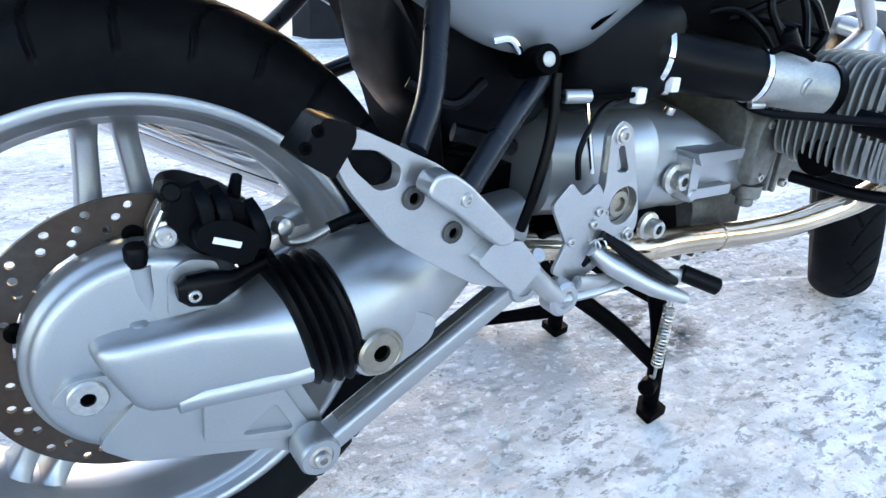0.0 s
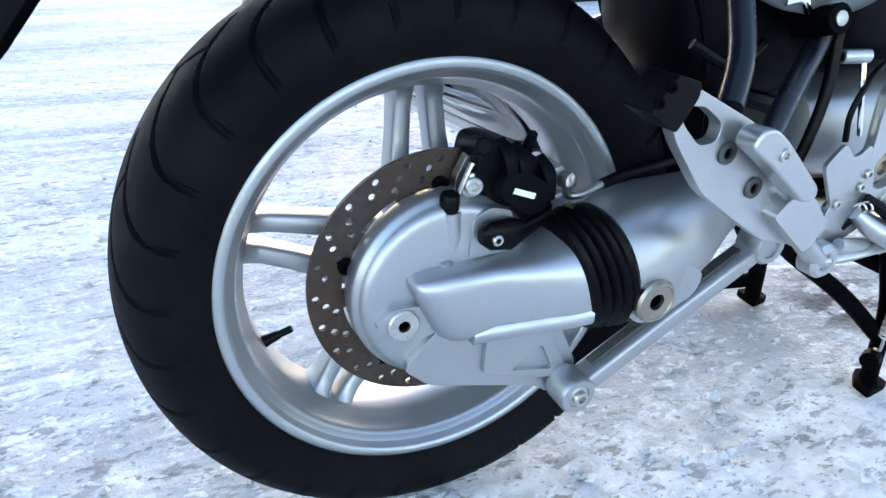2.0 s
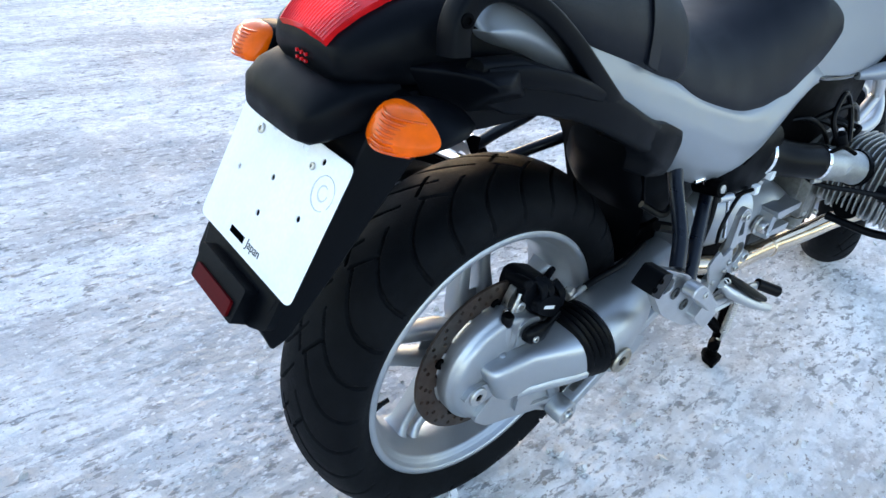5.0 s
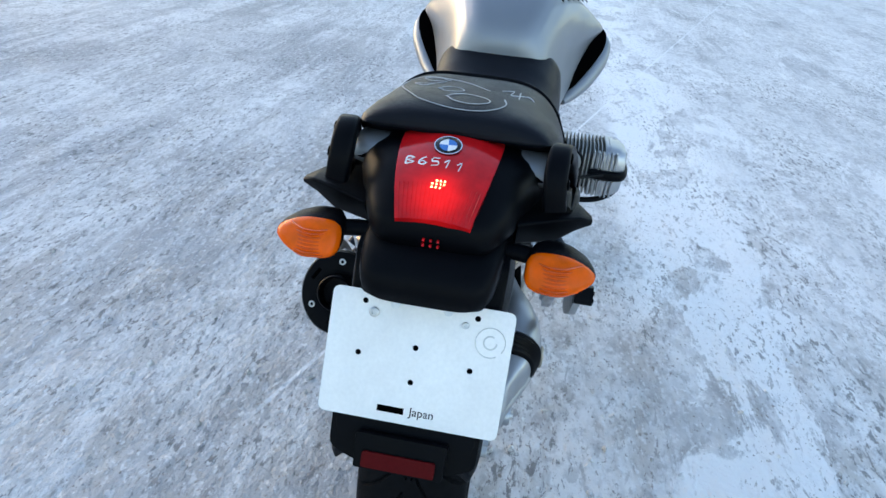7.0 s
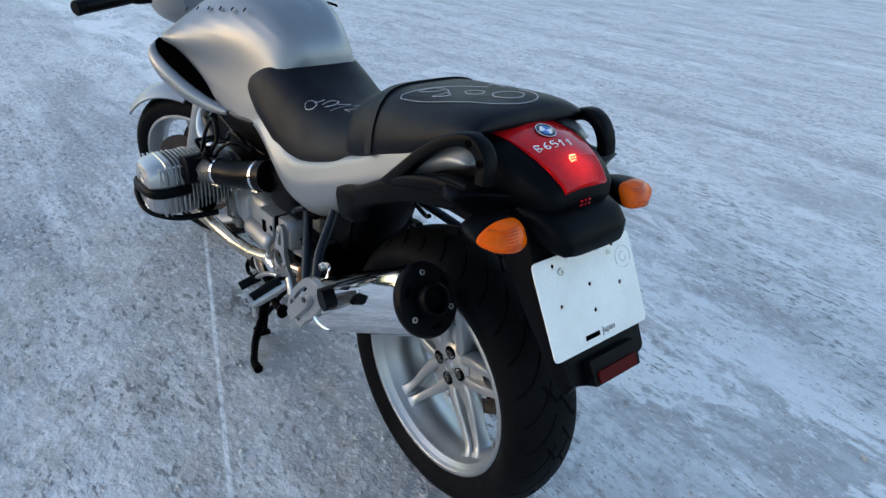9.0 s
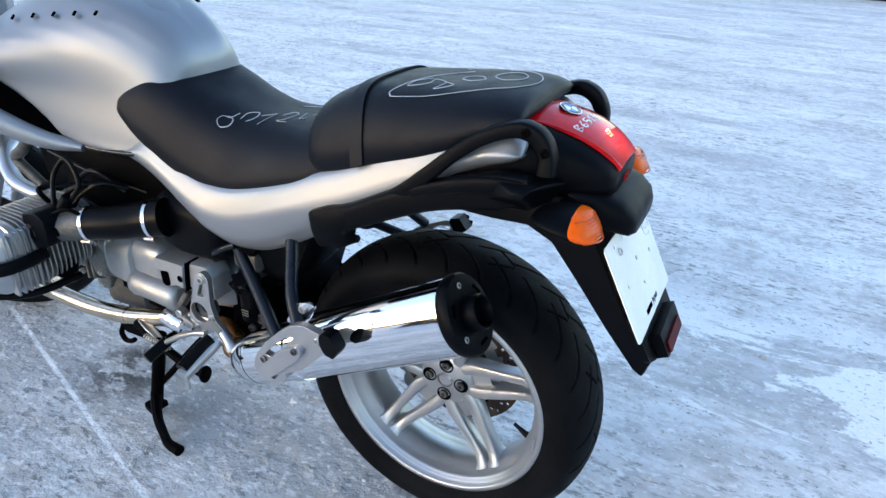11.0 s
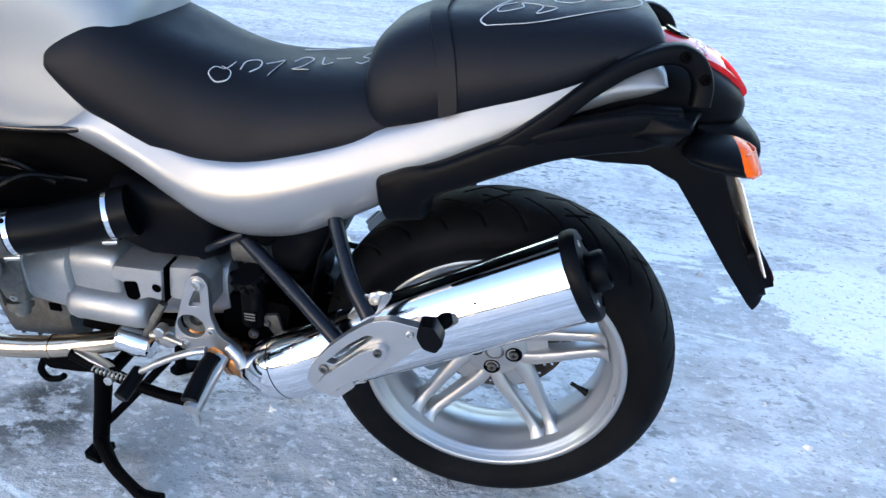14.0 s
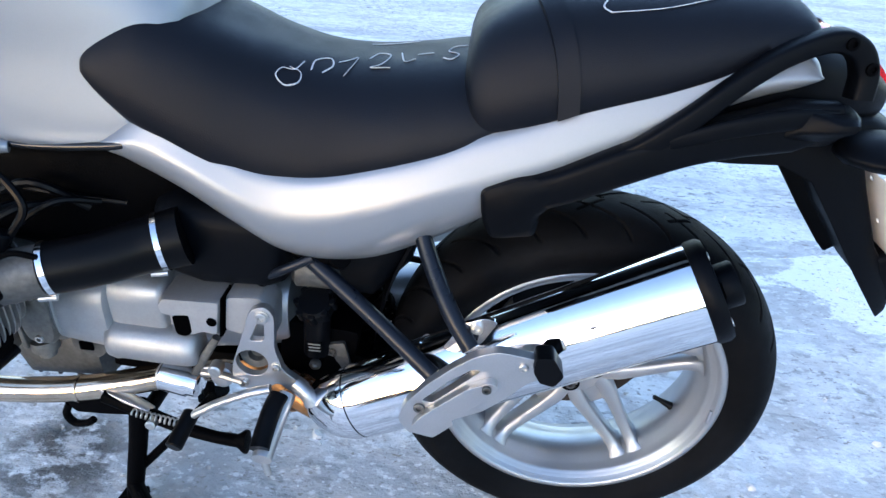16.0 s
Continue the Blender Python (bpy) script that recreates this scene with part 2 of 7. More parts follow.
def side_place(y, sign=1):
    """Takes (u, v, w) to x = u, z = v and y outwards from y by w."""
    return Matrix(((1, 0, 0, 0), (0, 0, sign, y), (0, 1, 0, 0), (0, 0, 0, 1)))


def bolt(parent, at, axis, r=0.008, h=0.006, mat=None, name="bolt", socket=True, flange=0.0):
    """A socket screw with a recessed hexagon."""
    prof = [(r * 0.9, 0), (r, 0.0004), (r, h * 0.8), (r * 0.86, h)]
    if flange:
        prof = [(flange, 0), (flange, h * 0.25), (r, h * 0.35), (r, h * 0.85), (r * 0.88, h)]
    if socket:
        prof += [(r * 0.5, h), (r * 0.48, h * 0.25)]
    return part(name, lathe(prof, at, axis, 18), mat or STEEL, parent)


def lettering(text, size, mat, parent):
    """Printed letters as a thin flat mesh, x to the right and y up."""
    cu = bpy.data.curves.new("lettering", "FONT")
    cu.body, cu.size, cu.extrude = text, size, 0.0002
    holder = bpy.data.objects.new("lettering", cu)
    scene.collection.objects.link(holder)
    me = bpy.data.meshes.new_from_object(holder.evaluated_get(bpy.context.evaluated_depsgraph_get()))
    bpy.data.objects.remove(holder)
    bpy.data.curves.remove(cu)
    me.materials.clear()
    me.materials.append(mat)
    ob = new("printed_word", me)
    ob.parent = parent
    ob["label"] = "small black printed word"
    return ob


def box(centre, size, turn=None):
    bm = bmesh.new()
    bmesh.ops.create_cube(bm, size=1)
    bmesh.ops.scale(bm, vec=size, verts=bm.verts)
    if turn:
        bm.transform(pose(0, 0, 0, *turn))
    bmesh.ops.translate(bm, vec=centre, verts=bm.verts)
    return bm


# ---- ground ----
def ground_material():
    m = bpy.data.materials.new("trodden_snow")
    m.use_nodes = True
    n, l = m.node_tree.nodes, m.node_tree.links
    b = n["Principled BSDF"]
    co = n.new("ShaderNodeTexCoord").outputs["Object"]

    def tex(scale, detail=8.0, rough=0.6, stretch=None, warp=0.0):
        t = n.new("ShaderNodeTexNoise")
        t.inputs["Scale"].default_value, t.inputs["Detail"].default_value = scale, detail
        t.inputs["Roughness"].default_value, t.inputs["Distortion"].default_value = rough, warp
        src = co
        if stretch:
            mp = n.new("ShaderNodeMapping")
            mp.inputs["Scale"].default_value = stretch[:3]
            mp.inputs["Rotation"].default_value = (0, 0, radians(stretch[3]))
            l.new(co, mp.inputs["Vector"])
            src = mp.outputs["Vector"]
        l.new(src, t.inputs["Vector"])
        return t.outputs["Fac"]

    def band(fac, p0, p1, lo=0.0, hi=1.0):
        r = n.new("ShaderNodeMapRange")
        r.interpolation_type = "SMOOTHSTEP"
        l.new(fac, r.inputs["Value"])
        for k, v in zip(("From Min", "From Max", "To Min", "To Max"), (p0, p1, lo, hi)):
            r.inputs[k].default_value = v
        return r.outputs["Result"]

    def mix(fac, a, c):
        mx = n.new("ShaderNodeMix")
        mx.data_type = "RGBA"
        l.new(fac, mx.inputs["Factor"])
        for k, v in (("A", a), ("B", c)):
            if isinstance(v, tuple):
                mx.inputs[k].default_value = (*v, 1)
            else:
                l.new(v, mx.inputs[k])
        return mx.outputs["Result"]

    def times(a, c):
        mm = n.new("ShaderNodeMath")
        mm.operation = "MULTIPLY"
        l.new(a, mm.inputs[0])
        l.new(c, mm.inputs[1])
        return mm.outputs[0]

    def most(a, c):
        mm = n.new("ShaderNodeMath")
        mm.operation = "MAXIMUM"
        l.new(a, mm.inputs[0])
        l.new(c, mm.inputs[1])
        return mm.outputs[0]

    def near(centre, r0, r1):
        d = n.new("ShaderNodeVectorMath")
        d.operation = "DISTANCE"
        l.new(co, d.inputs[0])
        d.inputs[1].default_value = centre
        return band(d.outputs["Value"], r0, r1, 1.0, 0.0)

    sep = n.new("ShaderNodeSeparateXYZ")
    l.new(co, sep.inputs["Vector"])
    X, Y = sep.outputs["X"], sep.outputs["Y"]
    right = band(Y, 0.05, -0.75)
    left = band(Y, -0.3, 0.35)
    # hard grey ice with soft drifts of packed snow, drawn out along the wheel tracks
    col = mix(band(tex(1.3, 5, 0.55, (0.55, 1.5, 1, 6)), 0.38, 0.60), (0.405, 0.408, 0.420), (0.64, 0.632, 0.630))
    col = mix(times(right, band(tex(1.7, 6, 0.6, (0.6, 1.4, 1, 9)), 0.34, 0.58, 0.15, 0.85)), col, (0.80, 0.79, 0.78))
    col = mix(band(tex(0.8, 8, 0.65, (0.35, 2.4, 1, 6), 0.4), 0.48, 0.58, 0.0, 0.62), col, (0.875, 0.867, 0.860))
    # brownish film of road dirt
    col = mix(times(band(tex(4.2, 7, 0.65, (0.7, 1.3, 1, 10), 0.3), 0.44, 0.62, 0.0, 0.65), near((0.5, 0.0, 0.0), 0.8, 2.6)), col, (0.46, 0.425, 0.39))
    col = mix(band(tex(9.0, 6, 0.6, (0.8, 1.2, 1, 4), 0.5), 0.48, 0.60, 0.0, 0.45), col, (0.41, 0.402, 0.405))
    # fine wheel tracks
    track = times(band(tex(11.0, 4, 0.6, (0.07, 1.0, 1, 5)), 0.46, 0.60), band(tex(1.6, 4, 0.5), 0.42, 0.60, 0.0, 0.6))
    col = mix(track, col, (0.815, 0.803, 0.795))
    dark_track = times(band(tex(15.0, 5, 0.65, (0.10, 1.0, 1, 8)), 0.52, 0.64), band(tex(2.1, 4, 0.5), 0.46, 0.62, 0.0, 0.55))
    col = mix(times(dark_track, left), col, (0.36, 0.345, 0.335))
    # mottled grain
    col = mix(band(tex(27.0, 6, 0.62, (0.75, 1.25, 1, 5), 0.3), 0.50, 0.62, 0.0, 0.42), col, (0.36, 0.355, 0.355))
    col = mix(band(tex(33.0, 5, 0.6, (0.8, 1.2, 1, -12)), 0.55, 0.63, 0.0, 0.45), col, (0.84, 0.84, 0.845))
    # ragged white slabs of packed snow beside the bike
    slabs = times(band(tex(2.4, 12, 0.70, (0.55, 1.2, 1, 5), 0.5), 0.47, 0.50, 0.0, 0.95), times(band(Y, -0.45, -0.62), band(Y, -1.35, -0.95)))
    col = mix(slabs, col, (0.915, 0.908, 0.90))
    loose = times(band(tex(2.2, 11, 0.72, (0.5, 1.5, 1, 7), 0.6), 0.565, 0.60, 0.0, 0.7), right)
    col = mix(loose, col, (0.895, 0.888, 0.88))
    # grit: dark flecks in fields, and single brown grains
    field = most(band(tex(1.9, 5, 0.6, (0.6, 1.3, 1, 8)), 0.44, 0.60), times(left, band(tex(3.1, 4, 0.6), 0.40, 0.58)))
    col = mix(times(band(tex(36.0, 6, 0.66, (0.55, 1.35, 1, 6), 0.3), 0.545, 0.60, 0.0, 0.72), field), col, (0.15, 0.145, 0.145))
    col = mix(times(band(tex(78.0, 4, 0.6, (0.75, 1.2, 1, 30)), 0.60, 0.66, 0.0, 0.75), band(tex(2.7, 5, 0.65), 0.36, 0.54)), col, (0.22, 0.19, 0.165))
    col = mix(band(tex(48.0, 3, 0.55, (0.75, 1.2, 1, -20)), 0.62, 0.66, 0.0, 0.55), col, (0.86, 0.86, 0.865))
    far_marks = times(band(tex(0.9, 9, 0.7, (0.5, 2.5, 1, -30)), 0.66, 0.70), band(X, 2.5, 4.0))
    col = mix(far_marks, col, (0.10, 0.11, 0.13))
    # thin white drag mark running across on the left
    drag = n.new("ShaderNodeVectorMath")
    drag.operation = "DOT_PRODUCT"
    l.new(co, drag.inputs[0])
    drag.inputs[1].default_value = (0.3072, 0.9516, 0.0)
    off = n.new("ShaderNodeMath")
    off.operation = "SUBTRACT"
    l.new(drag.outputs["Value"], off.inputs[0])
    off.inputs[1].default_value = 0.5045
    wide = n.new("ShaderNodeMath")
    wide.operation = "ABSOLUTE"
    l.new(off.outputs[0], wide.inputs[0])
    col = mix(times(band(wide.outputs[0], 0.003, 0.009, 1.0, 0.0), times(band(X, 0.05, 0.30), band(tex(14.0, 5, 0.7), 0.34, 0.50, 0.15, 0.75))), col, (0.92, 0.925, 0.935))
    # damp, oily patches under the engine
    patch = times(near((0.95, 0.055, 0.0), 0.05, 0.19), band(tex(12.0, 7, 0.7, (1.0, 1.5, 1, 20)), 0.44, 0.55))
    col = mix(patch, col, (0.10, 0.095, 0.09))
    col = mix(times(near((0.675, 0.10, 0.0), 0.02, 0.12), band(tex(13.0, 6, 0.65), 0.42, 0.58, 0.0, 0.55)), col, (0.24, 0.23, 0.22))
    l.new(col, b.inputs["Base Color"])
    l.new(band(tex(6.0), 0.3, 0.7, 0.50, 0.80), b.inputs["Roughness"])
    b.inputs["Specular IOR Level"].default_value = 0.18
    last = None
    for height, strength, reach in ((tex(58.0, 5, 0.6), 0.75, 0.009), (tex(24.0, 5, 0.6, (0.8, 1.2, 1, 5)), 0.7, 0.016), (tex(6.0, 6, 0.6), 0.6, 0.035)):
        bp = n.new("ShaderNodeBump")
        bp.inputs["Strength"].default_value, bp.inputs["Distance"].default_value = strength, reach
        l.new(height, bp.inputs["Height"])
        if last:
            l.new(last, bp.inputs["Normal"])
        last = bp.outputs["Normal"]
    l.new(last, b.inputs["Normal"])
    return m


SNOW = ground_material()


def ground_height(x, y):
    h = 0.006 * noise.noise((x * 1.7, y * 1.7, 0.3)) + 0.004 * noise.noise((x * 7, y * 7, 4.1)) + 0.0022 * noise.noise((x * 24, y * 24, 9.7))
    return h * min(1.0, 0.5 + 0.2 * math.hypot(x, y)) - 0.003


def build_ground():
    n = 330
    far = lambda k: (lambda u: 0.55 + math.copysign(2.6 * abs(u) + 500 * abs(u) ** 9, u))(2 * k / n - 1)
    xs = [far(k) for k in range(n + 1)]
    verts = [(x, y - 0.55, ground_height(x, y - 0.55)) for x in xs for y in xs]
    faces = [(i * (n + 1) + j, (i + 1) * (n + 1) + j, (i + 1) * (n + 1) + j + 1, i * (n + 1) + j + 1) for i in range(n) for j in range(n)]
    me = bpy.data.meshes.new("ground")
    me.from_pydata(verts, [], faces)
    me.materials.append(SNOW)
    me.shade_smooth()
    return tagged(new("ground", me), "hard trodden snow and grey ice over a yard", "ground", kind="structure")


def build_crumbs():
    rnd = random.Random(4)
    bm = bmesh.new()
    for _ in range(1500):
        a, r = rnd.uniform(0, 2 * math.pi), rnd.uniform(0.1, 2.2)
        x, y = 0.3 + 1.3 * r * math.cos(a), r * math.sin(a)
        s = 0.0025 + 0.0085 * rnd.random() ** 4
        m = Matrix.LocRotScale((x, y, ground_height(x, y) + s * 0.3), Euler((rnd.random(), rnd.random(), 6 * rnd.random())), (s, s * rnd.uniform(0.6, 1.4), s * 0.7))
        g = bmesh.ops.create_icosphere(bm, subdivisions=1, radius=1, matrix=m)
        for v in g["verts"]:
            v.co += Vector((rnd.uniform(-1, 1), rnd.uniform(-1, 1), rnd.uniform(-1, 1))) * s * 0.3
    ob = part("snow_crumbs", bm, SNOW)
    return tagged(ob, "loose crumbs of frozen snow and ice on the yard", "snow", kind="stuff")


def build_horizon_belt():
    """Far, unseen dark belt added all round to close the yard and darken reflections."""
    rnd = random.Random(11)
    m = material("horizon_belt", (0.030, 0.034, 0.036), 0.9, 0, 0.4, 2.0, 0.4, 0.2, spec=0.1)
    n, verts, faces = 420, [], []
    for k in range(n):
        a = 2 * math.pi * k / n
        r = 130 + 14 * noise.noise((math.cos(a) * 3, math.sin(a) * 3, 1.0))
        h = 6.5 + 3.0 * noise.noise((math.cos(a) * 7, math.sin(a) * 7, 5.0)) + rnd.uniform(-1.2, 1.2)
        for rr, z in ((r - 6, -0.2), (r - 3, 0.55 * h), (r, h), (r + 5, 0.6 * h), (r + 7, -0.2)):
            verts.append((rr * math.cos(a), rr * math.sin(a), z))
    for k in range(n):
        for j in range(4):
            p, q = 5 * k + j, 5 * ((k + 1) % n) + j
            faces.append((p, q, q + 1, p + 1))
    me = bpy.data.meshes.new("backdrop")
    me.from_pydata(verts, [], faces)
    me.materials.append(m)
    return tagged(new("backdrop", me), "unseen dark belt added far behind the snowy yard for reflections", "trees", kind="structure")


def build_far_walls():
    """Low dark walls at two edges of the yard."""
    m = material("dark_render", (0.012, 0.012, 0.014), 0.8, 0, 0.3, 3.0, 0.3, 0.6, bump=0.3, bump_scale=40, spec=0.1)
    for name, a, b, label in (("wall_left", (4.35, 5.30), (2.30, 4.98), "low dark wall at the edge of the snowy yard"), ("wall_right", (2.55, -12.64), (-3.5, -12.75), "low dark wall far across the snowy yard")):
        d = Vector((b[0] - a[0], b[1] - a[1], 0))
        side = Vector((-d.y, d.x, 0)).normalized() * 0.3
        side = side if side.dot(Vector((a[0], a[1], 0))) > 0 else -side
        p, q = Vector((a[0], a[1], -0.05)), Vector((b[0], b[1], -0.05))
        ob = part(name, ring_skin([[p, q, q + side, p + side], [v + Vector((0, 0, 0.75)) for v in (p, q, q + side, p + side)]]), m, smooth=20)
        tagged(ob, label, "wall", kind="structure")


build_ground()
build_crumbs()
build_far_walls()
build_horizon_belt()

# ---- motorcycle ----
bike = tagged(new("motorcycle"), "silver boxer-twin motorcycle with black seat on its centre stand on snow", "motorcycle")
LEFT, RIGHT = 1, -1


def mirror_y(pts, s):
    return [(p[0], p[1] * s, p[2]) for p in pts]


# -- wheels --
def tyre_mesh(centre, profile, deep, count, segs, lead, fineness=9):
    """A tyre with curved grooves cut into the tread; profile: (radius, y) from one bead over the crown to the other."""
    fine = []
    sm = smooth_path([(r, y, 0) for r, y in profile], fineness)
    for i, p in enumerate(sm):
        d = (sm[min(i + 1, len(sm) - 1)] - sm[max(i - 1, 0)]).normalized()
        fine.append((p.x, p.y, d.y, -d.x))
    half = max(abs(f[1]) for f in fine)
    verts, faces = [], []
    n, k = segs, len(fine)
    for i in range(n):
        a = 2 * math.pi * i / n
        for r, y, nr, ny in fine:
            s = min(1.0, abs(y) / half)
            cut = 0.0
            start = profile[3][0] + (0.019 if y > 0 else -0.012)
            if r > start:
                q = (a - lead * 0.30 * (1 - (1 - s) ** 1.9) + (0.5 * 2 * math.pi / count if y > 0 else 0)) * count / (2 * math.pi)
                w = abs((q + 0.5) % 1.0 - 0.5)
                if 0.10 < s and w < 0.052:
                    cut = deep * min(1.0, (0.052 - w) / 0.018) * min(1.0, (r - start) / 0.008)
                q2 = (a + lead * s * 0.42 + 0.12) * (count / 2) / (2 * math.pi)
                w2 = abs((q2 + 0.5) % 1.0 - 0.5)
                if 0.04 < s < 0.34 and w2 < 0.030:
                    cut = max(cut, deep * min(1.0, (0.030 - w2) / 0.012))
            rr = r - cut * nr
            verts.append((centre[0] + rr * math.cos(a), centre[1] + y - cut * ny, centre[2] + rr * math.sin(a)))
    for i in range(n):
        for j in range(k - 1):
            b = (i + 1) % n
            faces.append((i * k + j, i * k + j + 1, b * k + j + 1, b * k + j))
    bm = bmesh.new()
    vs = [bm.verts.new(v) for v in verts]
    for fa in faces:
        bm.faces.new([vs[q] for q in fa])
    return bm


def build_rear_wheel():
    rim_prof = [(0.2325, -0.0700), (0.2300, -0.0722), (0.2235, -0.0722), (0.2205, -0.0695), (0.2185, -0.0600), (0.2115, -0.0555), (0.2085, -0.0500),
                (0.2065, -0.0350), (0.1985, -0.0270), (0.1970, 0.0)]
    rim_prof += [(r, -y) for r, y in rim_prof[-2::-1]] + [(0.2140, 0.058), (0.2020, 0.02), (0.2020, -0.02), (0.2140, -0.058)]
    wheel = part("rear_wheel", lathe(rim_prof, AXLE, (0, 1, 0), 144, closed=True), SILVER, bike, "silver cast alloy rear wheel", smooth=50)
    prof = [(0.2300, -0.0660), (0.2380, -0.0745), (0.2560, -0.0845), (0.2740, -0.0862), (0.2890, -0.0790), (0.3020, -0.0640), (0.3115, -0.0430), (0.3165, -0.0200), (0.3178, 0.0)]
    prof += [(r, -y) for r, y in prof[-2::-1]]
    part("tyre", tyre_mesh(AXLE, prof, 0.0042, 30, 1080, 1), RUBBER, wheel, "black road tyre with curved tread grooves", smooth=35)
    # hub with a dished face and lug pockets
    part("hub", lathe([(0.0, 0.006), (0.016, 0.006), (0.018, 0.012), (0.052, 0.010), (0.060, 0.004), (0.062, -0.010), (0.056, -0.040), (0.040, -0.055), (0.0, -0.055)], AXLE, (0, 1, 0), 48, caps=False), SILVER, wheel)
    part("hub_cap", lathe([(0.0, 0.014), (0.012, 0.0135), (0.015, 0.010), (0.015, 0.004)], AXLE, (0, 1, 0), 32, caps=False), ALLOY, wheel)
    for k in range(4):
        a = radians(2 + 90 * k)
        p = AXLE + Vector((0.036 * math.cos(a), 0.0098, 0.036 * math.sin(a)))
        part("bolt_pocket", lathe([(0.0155, 0.0), (0.0158, 0.0030), (0.0140, 0.0036), (0.0125, 0.0010), (0.0095, 0.0010), (0.0090, 0.0030)], p, (0, 1, 0), 24), IRON, wheel, "dark round wheel bolt pocket")
        bolt(wheel, p + Vector((0, 0.0015, 0)), (0, 1, 0), 0.0085, 0.006, ENGINE, "wheel_bolt")
    # five forked spokes
    for k in range(5):
        a = radians(163 + 72 * k)
        er, et = Vector((math.cos(a), 0, math.sin(a))), Vector((-math.sin(a), 0, math.cos(a)))
        arms = []
        for s in (1, -1):
            rings = []
            for r, off, yc, w, d in ((0.042, 0.0235, -0.008, 0.0135, 0.018), (0.070, 0.0275, -0.006, 0.0140, 0.019), (0.105, 0.0250, -0.002, 0.0122, 0.018),
                                     (0.145, 0.0205, 0.002, 0.0108, 0.0165), (0.178, 0.0175, 0.004, 0.0104, 0.018), (0.195, 0.0165, 0.005, 0.0120, 0.024), (0.2035, 0.0165, 0.005, 0.018, 0.033)):
                ring = []
                for q in range(16):
                    t = 2 * math.pi * q / 16
                    cu, sv = math.cos(t), math.sin(t)
                    u = math.copysign(abs(cu) ** 0.45, cu) * w
                    v = math.copysign(abs(sv) ** 0.45, sv) * d
                    ring.append(AXLE + er * r + et * (s * off + u) + Vector((0, yc + v, 0)))
                rings.append(ring)
            arms.append(ring_skin(rings))
        web = []
        for r, w, d in ((0.046, 0.030, 0.006), (0.072, 0.028, 0.004), (0.090, 0.022, 0.002), (0.098, 0.014, 0.001)):
            web.append([AXLE + er * r + et * (w * math.cos(2 * math.pi * q / 12)) + Vector((0, -0.003 + d * math.sin(2 * math.pi * q / 12), 0)) for q in range(12)])
        arms.append(ring_skin(web))
        part("spoke", merged(*arms), SILVER, wheel, smooth=60)
    # valve
    a = radians(-157.5)
    er = Vector((math.cos(a), 0, math.sin(a)))
    p = AXLE + er * 0.199
    part("valve", lathe([(0.008, 0), (0.0065, 0.006), (0.0052, 0.018), (0.0042, 0.022), (0.0042, 0.034), (0.0036, 0.036)], p, -er + Vector((0, -0.15, 0)), 16), BOOT, wheel, "black rubber tyre valve")
    # wheel weight clipped to the rim
    a = radians(-6)
    part("wheel_weight", box(AXLE + Vector((-0.2175 * math.cos(a), 0.0715, 0.2175 * math.sin(a))), (0.004, 0.003, 0.026)), STEEL, wheel)
    return wheel


def build_front_wheel():
    c = Vector((1.487, 0, 0.300))
    prof = [(0.226, -0.047), (0.246, -0.058), (0.266, -0.059), (0.284, -0.045), (0.296, -0.022), (0.300, 0.0)]
    prof += [(r, -y) for r, y in prof[-2::-1]]
    rim = [(0.230, -0.049), (0.221, -0.051), (0.212, -0.038), (0.200, -0.022), (0.198, 0.0)]
    rim += [(r, -y) for r, y in rim[-2::-1]] + [(0.208, 0.02), (0.208, -0.02)]
    wheel = part("front_wheel", lathe(rim, c, (0, 1, 0), 96, closed=True), SILVER, bike, "silver cast alloy front wheel")
    part("tyre", tyre_mesh(c, prof, 0.004, 30, 720, -1, 7), RUBBER, wheel)
    part("hub", lathe([(0.0, -0.06), (0.03, -0.06), (0.045, -0.03), (0.045, 0.03), (0.03, 0.06), (0.0, 0.06)], c, (0, 1, 0), 32, caps=False), SILVER, wheel)
    for k in range(5):
        a = radians(20 + 72 * k)
        er, et = Vector((math.cos(a), 0, math.sin(a))), Vector((-math.sin(a), 0, math.cos(a)))
        for s in (1, -1):
            part("spoke", tube([c + er * 0.04 + et * s * 0.014, c + er * 0.12 + et * s * 0.016, c + er * 0.201 + et * s * 0.022], 0.009, 10, 5, 1.5), SILVER, wheel)
    for s in (1, -1):
        part("brake_disc", lathe([(0.115, 0), (0.160, 0), (0.160, 0.005), (0.115, 0.005)], c + Vector((0, s * 0.064 - 0.0025, 0)), (0, 1, 0), 64, closed=True), DISC, wheel)
    return wheel


build_rear_wheel()
build_front_wheel()


